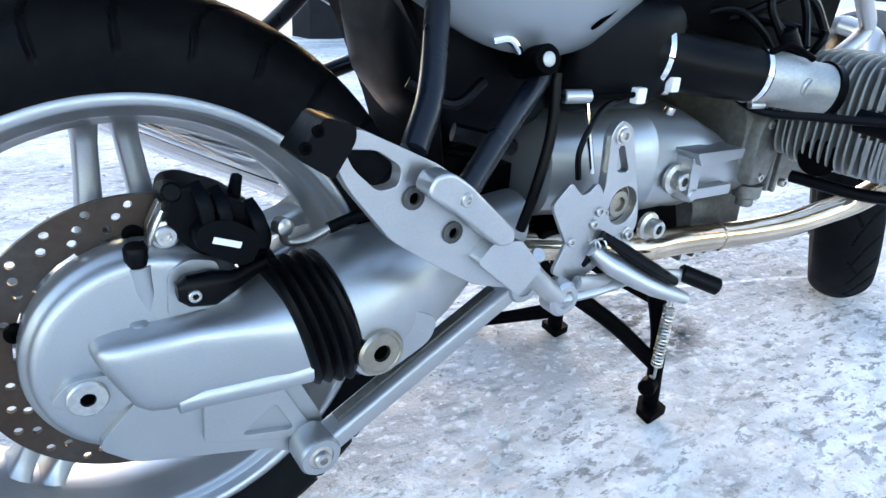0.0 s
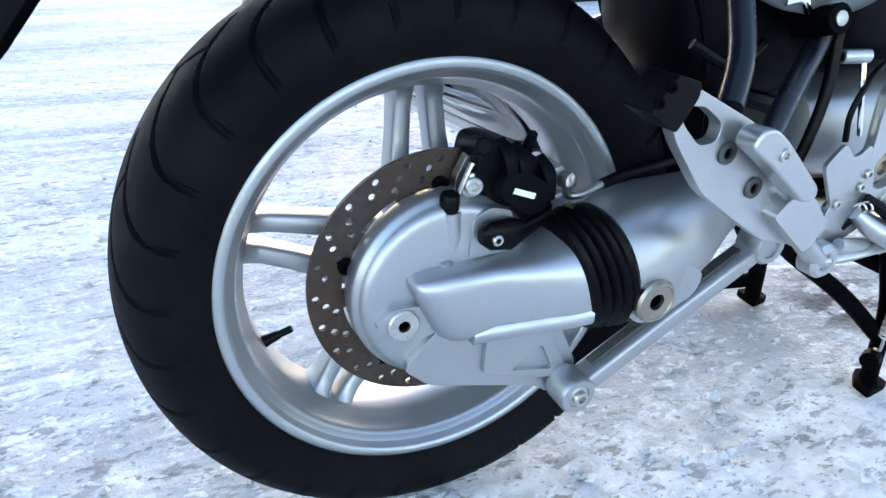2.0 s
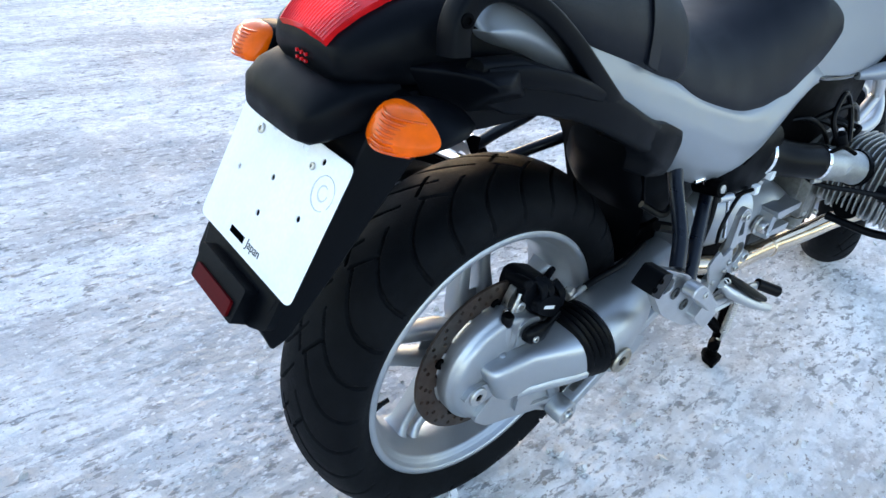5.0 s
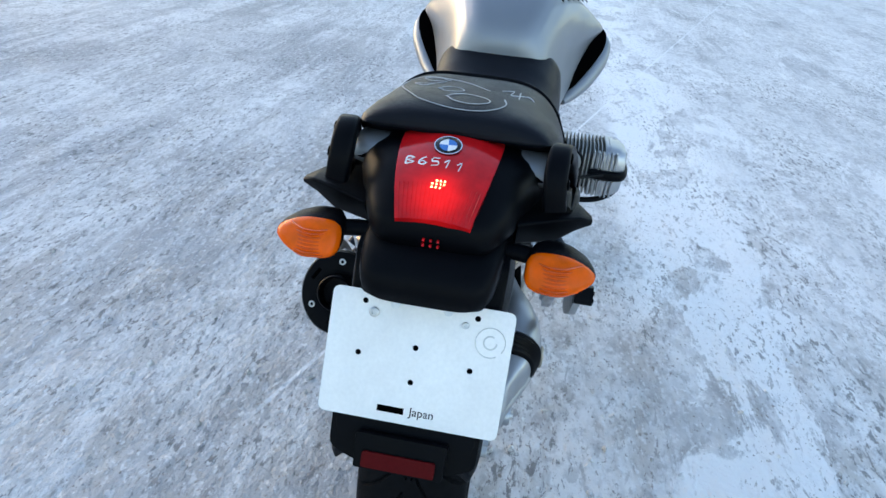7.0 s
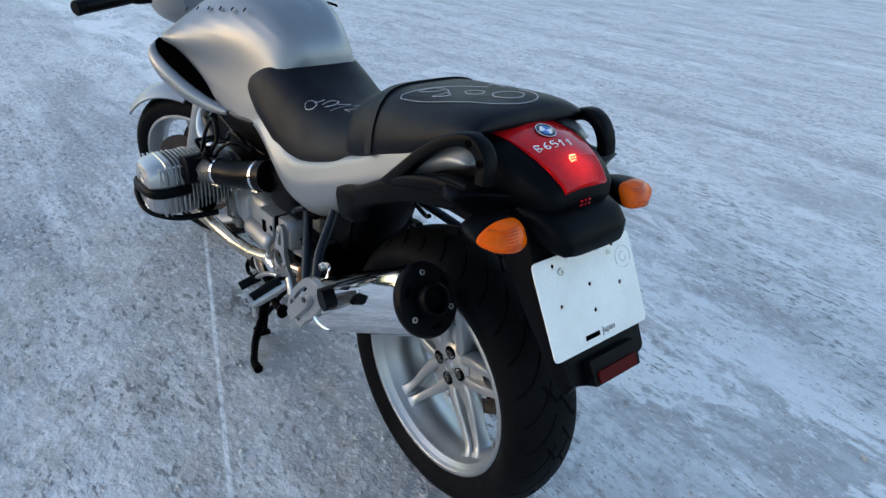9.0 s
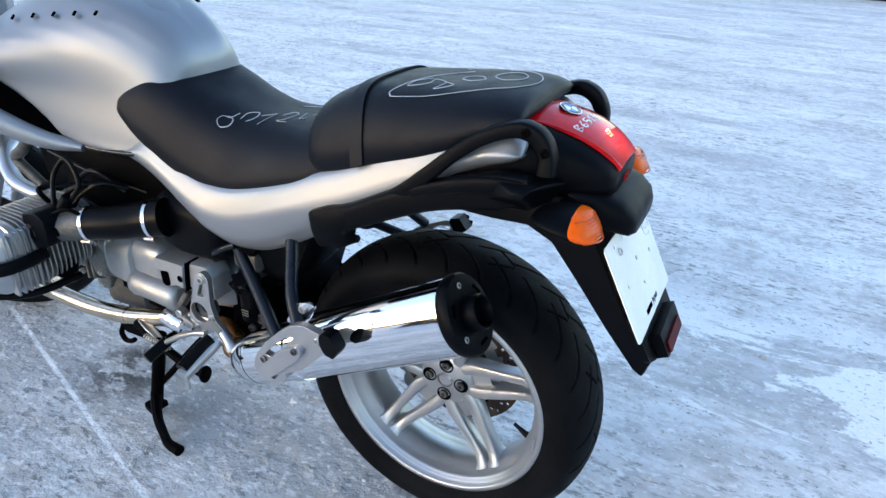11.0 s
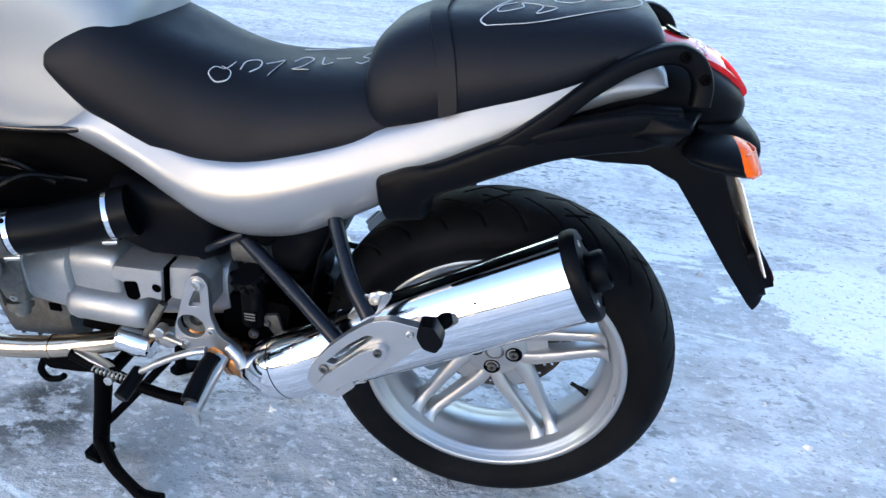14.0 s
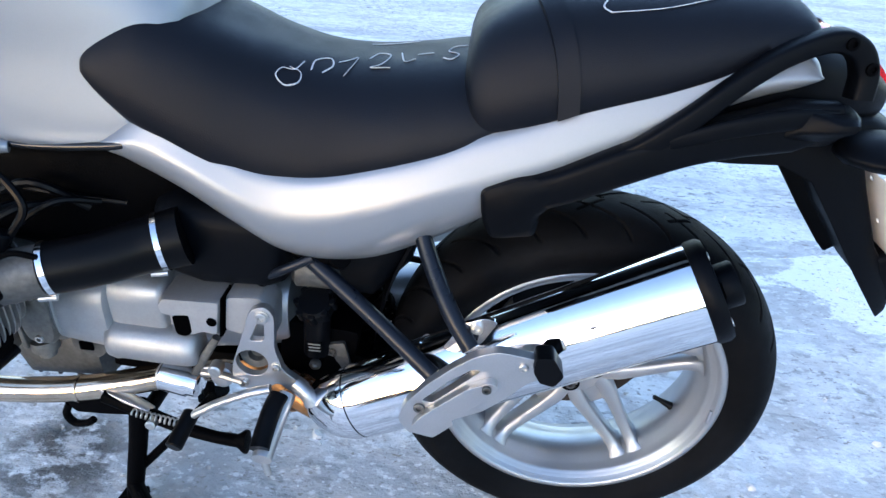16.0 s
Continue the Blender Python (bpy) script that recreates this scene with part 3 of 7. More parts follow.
# -- rear brake --
def build_rear_brake():
    holes = []
    for k in range(24):
        for r, da in ((0.1335, 0.0), (0.1240, 5.0), (0.1150, 9.5)):
            if (k + int(r * 1000)) % 3 == 0 and r < 0.12:
                continue
            a = radians(15 * k + da)
            holes.append(disc_loop(r * math.cos(a), r * math.sin(a), 0.0040, 10))
    for k in range(10):
        a0 = radians(36 * k + 8)
        holes.append([((0.1070 if q in (0, 1, 2, 3) else 0.0930) * math.cos(a0 + radians(u)), (0.1070 if q in (0, 1, 2, 3) else 0.0930) * math.sin(a0 + radians(u))) for q, u in enumerate((0, 8, 17, 25, 25, 17, 8, 0))])
    m = Matrix.Translation(AXLE + Vector((0, -0.0555, 0))) @ side_place(0, -1)
    disc = part("brake_disc", slab(disc_loop(0, 0, 0.1425, 96), holes + [disc_loop(0, 0, 0.055, 32)], 0.005, m), DISC, bike, "drilled steel brake disc with brown rust film", smooth=30)
    for k in range(5):
        a = radians(162 + 72 * k)
        p = AXLE + Vector((0.106 * math.cos(a), -0.0606, 0.106 * math.sin(a)))
        part("disc_rivet", lathe([(0.009, 0), (0.009, 0.004), (0.0075, 0.005), (0.004, 0.005), (0.004, 0.002)], p, (0, -1, 0), 20), IRON, disc)
    # caliper over the top front of the disc
    cal = part("brake_caliper", ring_skin([[Vector((x, y, z)) for x, z in rounded(((0.022, 0.440), (0.028, 0.466), (0.046, 0.468), (0.082, 0.453), (0.110, 0.430), (0.117, 0.408), (0.112, 0.392), (0.090, 0.386), (0.048, 0.402), (0.030, 0.420)), 0.008, 3)] for y in (-0.038, -0.042, -0.090, -0.096)]), BLACK, bike, "black two-piston brake caliper", bevel=0.003)
    body = [[Vector((0.072 + (u - 0.072) * f, y, 0.417 + (v - 0.417) * f)) for u, v in rounded(((0.040, 0.432), (0.054, 0.441), (0.076, 0.438), (0.099, 0.422), (0.100, 0.402), (0.088, 0.388), (0.066, 0.397), (0.042, 0.414)), 0.008, 4)] for y, f in ((-0.094, 1.0), (-0.106, 1.0), (-0.111, 0.93))]
    face = part("piston_housing", ring_skin(body), BLACK, cal)
    part("raised_mark", box((0.0690, -0.1114, 0.4165), (0.0260, 0.0008, 0.0062), (0, 21, 0)), WHITE, cal, "small white brand mark", bevel=0.0003)
    part("lug", rod((0.034, -0.05, 0.452), (0.030, -0.096, 0.464), 0.011, 0.009, 14, 0.002), BLACK, cal)
    for x, z, h in ((0.050, 0.456, 0.034), (0.066, 0.450, 0.030), (0.096, 0.434, 0.030)):
        part("rib", strap_tube([(x, -0.088, z + 0.010), (x + 0.004, -0.104, z - 0.004), (x + 0.006, -0.106, z - h)], [(0.0045, 0.006), (0.005, 0.007), (0.004, 0.005)]), BLACK, cal)
    part("lug", rod((0.086, -0.080, 0.448), (0.088, -0.088, 0.470), 0.0065, 0.0052, 12, 0.001), BLACK, cal)
    part("slide_boot", lathe([(0.010, 0), (0.0125, 0.003), (0.010, 0.006), (0.0125, 0.009), (0.010, 0.012), (0.0125, 0.015), (0.009, 0.018)], (0.040, -0.060, 0.448), (-0.2, -1, 0.2), 18), BOOT, cal)
    bolt(cal, (0.022, -0.088, 0.424), (0, -1, 0), 0.0095, 0.008, STEEL, flange=0.0125)
    bolt(cal, (0.103, -0.096, 0.392), (0, -1, 0), 0.007, 0.006, IRON)
    part("carrier", slab(rounded(((0.008, 0.400), (0.026, 0.402), (0.036, 0.440), (0.022, 0.452), (0.010, 0.430)), 0.004), depth=0.012, place=side_place(-0.066, -1)), STEEL, cal, bevel=0.001)
    part("pad_spring", tube([(0.004, -0.088, 0.405), (0.014, -0.09, 0.432), (0.022, -0.088, 0.446)], 0.003, 8, 5), STEEL, cal)
    # hose and pipe forward along the swing arm
    part("banjo", lathe([(0.009, 0), (0.009, 0.012), (0.006, 0.014)], (0.121, -0.098, 0.420), (0.3, -1, 0.1), 14), STEEL, cal)
    part("brake_pipe", tube([(0.122, -0.104, 0.418), (0.128, -0.100, 0.402), (0.150, -0.098, 0.400), (0.178, -0.098, 0.410)], 0.0042, 10, 6), STEEL, cal, "plated brake pipe")
    part("brake_hose", tube([(0.172, -0.098, 0.408), (0.200, -0.098, 0.415), (0.262, -0.100, 0.425), (0.330, -0.09, 0.44)], 0.0062, 10, 6), BOOT, cal)
    part("sensor_lead", tube([(-0.058, -0.070, 0.350), (-0.060, -0.078, 0.385), (-0.030, -0.082, 0.405), (0.006, -0.082, 0.416)], 0.0035, 8, 6), HEADER, cal, "brown sensor lead")


build_rear_brake()


# -- final drive and swing arm --
def super_ring(x, yc, zc, hw, hh, n=28, p=0.6, tilt=0.0):
    out = []
    for q in range(n):
        t = 2 * math.pi * q / n
        c, s = math.cos(t), math.sin(t)
        dz = math.copysign(abs(s) ** p, s) * hh
        out.append(Vector((x + dz * tilt, yc + math.copysign(abs(c) ** p, c) * hw, zc + dz)))
    return out


def build_final_drive():
    cover = [(0.072, 0.052), (0.100, 0.056), (0.105, 0.064), (0.105, 0.0835), (0.1035, 0.0875), (0.1000, 0.0895), (0.0975, 0.0940), (0.0955, 0.0985), (0.0915, 0.1005), (0.086, 0.1010), (0.0, 0.1020)]
    d = part("final_drive", lathe(cover, AXLE, (0, -1, 0), 96, caps=False), SILVER, bike, "silver final drive housing", smooth=45)
    snout = [super_ring(x, yc, zc, hw, hh, 48, p, tl) for x, yc, zc, hw, hh, p, tl in (
        (-0.0390, -0.086, 0.306, 0.030, 0.027, 0.55, -0.46), (-0.0360, -0.087, 0.306, 0.0370, 0.0340, 0.45, -0.45), (-0.0280, -0.088, 0.3065, 0.0415, 0.0390, 0.40, -0.43), (-0.015, -0.089, 0.307, 0.0430, 0.0410, 0.38, -0.38), (0.005, -0.090, 0.3075, 0.0435, 0.0415, 0.36, -0.26),
        (0.036, -0.092, 0.3085, 0.0440, 0.0415, 0.36, -0.10), (0.070, -0.102, 0.312, 0.0490, 0.0430, 0.42, 0.0), (0.100, -0.113, 0.319, 0.0560, 0.0490, 0.60, 0.0), (0.126, -0.120, 0.325, 0.0610, 0.0570, 0.9, 0.0))]
    part("drive_shaft_housing", ring_skin(snout), SILVER, d, smooth=50)
    ledge = [[Vector((x, y + u, z + v)) for u, v in ((0.012, -0.010), (-0.003, -0.009), (-0.0055, -0.004), (-0.0055, 0.004), (-0.002, 0.008), (0.012, 0.009))] for x, y, z in ((0.010, -0.1270, 0.273), (0.030, -0.1325, 0.277), (0.060, -0.1445, 0.283), (0.095, -0.1630, 0.293), (0.120, -0.1740, 0.301))]
    part("ledge", ring_skin(ledge), SILVER, d, smooth=40)
    # lower arm that carries the torque rod, with a recessed web
    outer = rounded(((-0.060, 0.238), (-0.030, 0.210), (0.045, 0.188), (0.100, 0.172), (0.128, 0.152), (0.155, 0.168), (0.158, 0.190), (0.132, 0.246), (0.090, 0.285), (0.0, 0.300)), 0.010, 3)
    part("lower_arm", slab(outer, depth=0.022, place=side_place(-0.088, -1)), SILVER, d, bevel=0.004, segs=3)
    rim_out = rounded(((0.030, 0.212), (0.112, 0.184), (0.142, 0.188), (0.112, 0.250), (0.085, 0.262), (0.034, 0.262)), 0.008, 3)
    rim_in = rounded(((0.066, 0.207), (0.122, 0.194), (0.103, 0.234)), 0.007, 3)
    part("web_rim", slab(rim_out, [rim_in], 0.008, side_place(-0.1095, -1)), SILVER, d, bevel=0.003)
    # cast boss and filler plug ramp
    part("boss", tube([(0.002, -0.080, 0.330), (0.000, -0.086, 0.365), (-0.003, -0.092, 0.404)], 0.013, 14, 5, radii=[0.018, 0.016, 0.0125]), SILVER, d)
    part("breather_cap", lathe([(0.0095, 0), (0.0100, 0.003), (0.0100, 0.017), (0.0085, 0.019)], (-0.004, -0.093, 0.402), (0, -0.1, 1), 20), BOOT, d, "black rubber breather cap")
    flag = rounded(((-0.088, 0.297), (-0.070, 0.313), (-0.040, 0.312), (-0.022, 0.276), (-0.058, 0.270)), 0.006, 3)
    part("drain_pad", slab(flag, depth=0.020, place=side_place(-0.090, -1)), SILVER, d, bevel=0.005, segs=3)
    plug = part("drain_plug", lathe([(0.0165, 0), (0.0170, 0.003), (0.0155, 0.0045), (0.0065, 0.0045), (0.0060, 0.0005)], (-0.059, -0.1095, 0.294), (0, -1, 0), 28), STEEL, d, "steel drain plug with a hexagon socket")
    # black hexagon for the shade down in the socket
    part("hexagon_socket", lathe([(0.0062, 0), (0.0062, 0.0012)], (-0.059, -0.1101, 0.294), (0, -1, 0), 6), INK, plug)
    part("boss", lathe([(0.008, 0), (0.0075, 0.010), (0.005, 0.012)], (-0.010, -0.100, 0.341), (0, -0.1, 1), 16), SILVER, d)
    # speed sensor
    pad = rounded(((0.014, 0.352), (0.018, 0.394), (0.036, 0.404), (0.060, 0.398), (0.070, 0.352)), 0.006, 3)
    part("sensor_pad", slab(pad, depth=0.0185, place=side_place(-0.086, -1)), SILVER, d, bevel=0.004)
    sens = part("speed_sensor", ring_skin([super_ring(x, y, z, hw, hh, 18, 0.8) for x, y, z, hw, hh in ((0.022, -0.112, 0.378, 0.006, 0.008), (0.030, -0.114, 0.379, 0.011, 0.015), (0.052, -0.115, 0.378, 0.012, 0.017), (0.070, -0.112, 0.378, 0.008, 0.010), (0.105, -0.105, 0.388, 0.005, 0.005))]), BOOT, d, "black moulded speed sensor")
    bolt(sens, (0.034, -0.124, 0.378), (0, -1, 0), 0.0058, 0.004, STEEL)


def build_swing_arm():
    boot = []
    for i, (x, f) in enumerate(((0.114, 0.97), (0.116, 1.02), (0.120, 1.07), (0.125, 1.00), (0.130, 1.10), (0.135, 1.02), (0.140, 1.13), (0.145, 1.05), (0.150, 1.15), (0.156, 1.08), (0.160, 1.13), (0.163, 1.07))):
        boot.append(super_ring(x, -0.121 - (x - 0.118) * 0.12, 0.325 + (x - 0.118) * 0.12, 0.0605 * f, 0.0590 * f, 40, 0.95, -0.24))
    part("rubber_gaiter", ring_skin(boot), BOOT, bike, "black pleated rubber gaiter", smooth=70)
    arm = part("swing_arm", ring_skin([super_ring(*r) for r in (
        (0.164, -0.126, 0.331, 0.064, 0.064, 48, 0.92, -0.2), (0.190, -0.126, 0.337, 0.066, 0.069, 48, 0.88, -0.2), (0.230, -0.121, 0.345, 0.064, 0.065, 48, 0.85, -0.15),
        (0.280, -0.110, 0.352, 0.057, 0.054, 48, 0.85, -0.1), (0.330, -0.094, 0.358, 0.046, 0.043, 48, 0.85, 0), (0.380, -0.080, 0.366, 0.036, 0.038, 48, 0.8, 0), (0.430, -0.075, 0.370, 0.034, 0.036, 48, 0.8, 0))]), SILVER, bike, "silver single-sided swing arm", smooth=70)
    # tongue that carries the pivot bearing
    tongue = rounded(((0.156, 0.318), (0.156, 0.298), (0.174, 0.283), (0.200, 0.286), (0.244, 0.306), (0.250, 0.330), (0.222, 0.346), (0.176, 0.342)), 0.016, 4)
    part("tongue", slab(tongue, depth=0.036, place=side_place(-0.150, -1)), SILVER, arm, bevel=0.014, segs=5)
    piv = part("pivot_bearing", lathe([(0.0235, 0), (0.0240, 0.006), (0.0215, 0.009), (0.0195, 0.009), (0.0185, 0.0075), (0.0090, 0.0075), (0.0080, 0.001)], (0.181, -0.1900, 0.315), (0, -1, 0), 32), BRASS, arm, "yellow-zinc pivot bolt with a large hexagon socket")
    # the socket's inner shade as a black hexagon
    part("hexagon_socket", lathe([(0.0092, 0), (0.0092, 0.002)], (0.181, -0.1913, 0.315), (0, -1, 0), 6), INK, piv)
    # torque rod
    a, b = Vector((0.138, -0.131, 0.173)), Vector((0.412, -0.116, 0.305))
    d = (b - a).normalized()
    up = d.cross(Vector((0, -1, 0))).normalized()
    up = up if up.z > 0 else -up
    rings = []
    for f, hh in ((0.03, 0.012), (0.08, 0.0135), (0.5, 0.0145), (0.92, 0.0135), (0.98, 0.012)):
        p = a + (b - a) * f
        rings.append([p + up * v + Vector((0, u, 0)) for u, v in rounded(((-0.015, -hh), (0.012, -hh), (0.012, hh), (-0.015, hh * 0.55)), 0.004, 3)])
    rodm = part("torque_rod", ring_skin(rings), SILVER, bike, "silver torque rod, shade on its upper face as a dark strip", smooth=50)
    # dark strip puts the shaded, reflecting upper face of the rod into colour
    part("strip", slab([(-0.006, 0), (0.006, 0), (0.006, 1), (-0.006, 1)], depth=0.003, place=Matrix.Translation(a + d * 0.035 + up * 0.0135) @ Matrix(((0, d.x * 0.235, up.x, 0), (1, d.y * 0.235, up.y, 0), (0, d.z * 0.235, up.z, 0), (0, 0, 0, 1)))), ENGINE, rodm)
    for p in (a, b):
        part("eye", lathe([(0.022, -0.016), (0.0235, -0.012), (0.0235, 0.016), (0.021, 0.020), (0.014, 0.020), (0.013, 0.017)], p, (0, -1, 0), 28), SILVER, rodm)
    bolt(rodm, a + Vector((0, -0.016, 0)), (0, -1, 0), 0.0095, 0.010, STEEL, flange=0.0135)


build_final_drive()
build_swing_arm()


# -- engine and gearbox --
def ring_y(y, xc, zc, hx, hz, n=32, p=0.5):
    out = []
    for q in range(n):
        t = 2 * math.pi * q / n
        c, s = math.cos(t), math.sin(t)
        out.append(Vector((xc + math.copysign(abs(c) ** p, c) * hx, y, zc + math.copysign(abs(s) ** p, s) * hz)))
    return out


def build_engine():
    gb = part("gearbox", ring_skin([super_ring(*r) for r in (
        (0.452, 0, 0.428, 0.085, 0.060, 40, 0.8), (0.458, 0, 0.428, 0.108, 0.070, 40, 0.7), (0.540, 0, 0.430, 0.128, 0.076, 40, 0.68), (0.600, 0, 0.430, 0.136, 0.080, 40, 0.68), (0.606, 0, 0.430, 0.144, 0.084, 40, 0.68),
        (0.690, 0, 0.426, 0.146, 0.078, 40, 0.68), (0.696, 0, 0.424, 0.152, 0.078, 40, 0.68), (0.750, 0, 0.418, 0.152, 0.058, 40, 0.68), (0.790, 0, 0.410, 0.148, 0.040, 40, 0.68))]), SILVER, bike, "silver cast gearbox housing", smooth=50)
    blk = part("engine_block", ring_skin([super_ring(*r) for r in (
        (0.782, 0, 0.446, 0.148, 0.078, 40, 0.55), (0.800, 0, 0.446, 0.156, 0.086, 40, 0.5), (0.990, 0, 0.446, 0.156, 0.088, 40, 0.5), (1.030, 0, 0.45, 0.13, 0.08, 40, 0.55), (1.046, 0, 0.45, 0.10, 0.07, 40, 0.6))]), BLOCK, bike, "weathered grey cast engine block")
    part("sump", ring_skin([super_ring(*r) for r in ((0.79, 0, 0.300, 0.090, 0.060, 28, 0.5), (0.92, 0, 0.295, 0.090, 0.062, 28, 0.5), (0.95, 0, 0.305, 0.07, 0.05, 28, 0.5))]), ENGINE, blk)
    for s in (LEFT, RIGHT):
        for x, z, h in ((0.842, 0.438, 0.120), (0.862, 0.436, 0.124)):
            part("block_rib", box((x, s * 0.158, z), (0.007, 0.018, h)), BLOCK, blk, bevel=0.002)
        part("block_cover", ring_skin([ring_y(s * y, 0.812, 0.442, 0.026 * f, 0.052 * f, 28, 0.6) for y, f in ((0.145, 1.0), (0.162, 1.0), (0.167, 0.9))]), BLOCK, blk, "cast cover on the engine block", smooth=45)
        part("oil_boss", lathe([(0.020, 0.0), (0.020, 0.018), (0.016, 0.021), (0.0125, 0.022), (0.0125, 0.032), (0.010, 0.034)], (0.826, s * 0.146, 0.386), (0, 0, -1), 24), BLOCK, blk)
        for x, z in ((0.808, 0.480), (0.814, 0.402), (0.884, 0.386)):
            bolt(blk, (x, s * 0.160, z), (0, s, 0), 0.0065, 0.010, STEEL)
    for k in range(4):
        part("sump_fin", box((0.82 + 0.035 * k, 0, 0.238), (0.006, 0.13, 0.02)), ENGINE, blk)
    # black slab added as shade under the gearbox, and the pivot casting behind it
    part("gap_shade_slab", slab(rounded(((0.470, 0.348), (0.740, 0.352), (0.760, 0.300), (0.620, 0.290), (0.500, 0.300)), 0.010, 3), depth=0.19, place=side_place(-0.090, 1)), IRON, blk, "black slab added as shade under the gearbox", bevel=0.006)
    part("pivot_casting", slab(rounded(((0.350, 0.420), (0.470, 0.430), (0.478, 0.330), (0.440, 0.296), (0.366, 0.330)), 0.012, 3), depth=0.145, place=side_place(-0.040, 1)), IRON, blk, "black pivot casting of the frame", bevel=0.006)
    part("casting_rib", slab(rounded(((0.372, 0.404), (0.402, 0.396), (0.372, 0.346), (0.362, 0.352)), 0.005, 3), depth=0.008, place=side_place(0.105, 1)), ENGINE, blk, bevel=0.002)
    for x, z in ((0.420, 0.352), (0.392, 0.384)):
        bolt(blk, (x, 0.105, z), (0, 1, 0), 0.009, 0.008, STEEL)
    # right side: bosses, plug, cast shelf
    bolt(gb, (0.637, -0.148, 0.418), (0, -1, 0), 0.0130, 0.020, STEEL, "filler_plug", flange=0.020)
    bolt(gb, (0.640, -0.120, 0.497), (0, -0.3, 1), 0.007, 0.010, STEEL, "breather", False)
    bolt(gb, (0.616, -0.138, 0.352), (0, -1, 0), 0.013, 0.022, STEEL, "drain_plug", flange=0.019)
    part("shelf", slab(rounded(((0.638, 0.458), (0.740, 0.456), (0.738, 0.442), (0.650, 0.440)), 0.004), depth=0.038, place=side_place(-0.140, -1)), SILVER, gb, bevel=0.003)
    part("shelf", slab(rounded(((0.654, 0.392), (0.740, 0.390), (0.740, 0.404), (0.660, 0.406)), 0.004), depth=0.030, place=side_place(-0.140, -1)), SILVER, gb, bevel=0.003)
    part("shelf_wall", slab(rounded(((0.646, 0.396), (0.664, 0.396), (0.662, 0.448), (0.642, 0.450)), 0.004), depth=0.030, place=side_place(-0.140, -1)), SILVER, gb, bevel=0.003)
    part("shelf_panel", slab(rounded(((0.652, 0.394), (0.738, 0.392), (0.738, 0.452), (0.646, 0.454)), 0.004), depth=0.014, place=side_place(-0.140, -1)), SILVER, gb, bevel=0.003)
    part("casting_boss", lathe([(0.012, 0), (0.010, 0.024), (0.007, 0.027)], (0.656, -0.145, 0.398), (0, -1, 0), 16), SILVER, gb)
    # left side: bell, stepped housing, starter motor, block with an open pocket
    bell = ((0.812, 0.105, 0.448, 0.030, 0.024), (0.808, 0.104, 0.448, 0.046, 0.040), (0.790, 0.104, 0.447, 0.058, 0.050), (0.782, 0.104, 0.447, 0.062, 0.054), (0.780, 0.104, 0.447, 0.059, 0.051), (0.777, 0.104, 0.447, 0.062, 0.055), (0.716, 0.104, 0.446, 0.066, 0.061), (0.704, 0.104, 0.446, 0.064, 0.060), (0.700, 0.104, 0.447, 0.057, 0.054))
    part("bell_housing", ring_skin([super_ring(x, y, z, w, h, 40, 0.50) for x, y, z, w, h in bell]), CASE, gb, "smooth silver bell housing", smooth=50)
    step = ((0.704, 0.100, 0.456, 0.052, 0.052), (0.700, 0.100, 0.456, 0.057, 0.0555), (0.632, 0.100, 0.455, 0.055, 0.054), (0.625, 0.100, 0.454, 0.053, 0.051), (0.620, 0.100, 0.454, 0.044, 0.040))
    part("stepped_housing", ring_skin([super_ring(x, y, z, w, h, 40, 0.50) for x, y, z, w, h in step]), CASE, gb, smooth=50)
    part("starter_motor", ring_skin([[Vector((x, 0.146 + r * math.cos(2 * math.pi * q / 32), 0.4075 - 0.06 * (0.70 - x) + r * math.sin(2 * math.pi * q / 32))) for q in range(32)] for x, r in ((0.712, 0.026), (0.708, 0.0325), (0.698, 0.0350), (0.690, 0.0335), (0.600, 0.0325), (0.588, 0.0310), (0.580, 0.0270), (0.577, 0.0200))]), CASE, gb, "silver starter motor cover", smooth=50)
    part("motor_label", box((0.606, 0.1705, 0.4085), (0.010, 0.003, 0.010)), WHITE, gb, "small white label", bevel=0.0005)
    part("clutch_block", ring_skin([[Vector((0.575 + (x - 0.575) * f, y, 0.474 + (z - 0.474) * f)) for x, z in rounded(((0.531, 0.503), (0.616, 0.501), (0.624, 0.487), (0.622, 0.474), (0.606, 0.472), (0.602, 0.440), (0.578, 0.438), (0.562, 0.446), (0.540, 0.442)), 0.005, 3)] for y, f in ((0.110, 1.0), (0.162, 1.0), (0.168, 0.93))]), CASE, gb, "silver block with an open pocket", smooth=35)
    part("shaft_housing", ring_skin([[Vector((0.500 + (x - 0.500) * f, y, 0.474 + (z - 0.474) * f)) for x, z in rounded(((0.528, 0.505), (0.478, 0.509), (0.462, 0.490), (0.466, 0.430), (0.536, 0.443)), 0.006, 3)] for y, f in ((0.110, 1.0), (0.150, 1.0), (0.156, 0.93))]), CASE, gb, smooth=35)
    part("gap", slab(((0.5315, 0.506), (0.5285, 0.506), (0.5365, 0.438), (0.5405, 0.438)), depth=0.036, place=side_place(0.128, 1)), INK, gb)
    # solid black inset painted as the shade inside an open pocket
    part("pocket", ring_skin([[Vector((x, y, z)) for x, z in rounded(((0.578, 0.444), (0.588, 0.437), (0.601, 0.440), (0.603, 0.472), (0.579, 0.475)), 0.005, 3)] for y in (0.150, 0.1690)]), INK, gb, "casting pocket, its shade a black inset")
    bolt(gb, (0.547, 0.1665, 0.467), (0, 1, 0), 0.0075, 0.003, INK, "plug", False)
    part("casting_foot", slab(rounded(((0.740, 0.396), (0.790, 0.404), (0.786, 0.366), (0.750, 0.350), (0.736, 0.362)), 0.005), depth=0.028, place=side_place(0.112, 1)), ENGINE, gb, bevel=0.003)
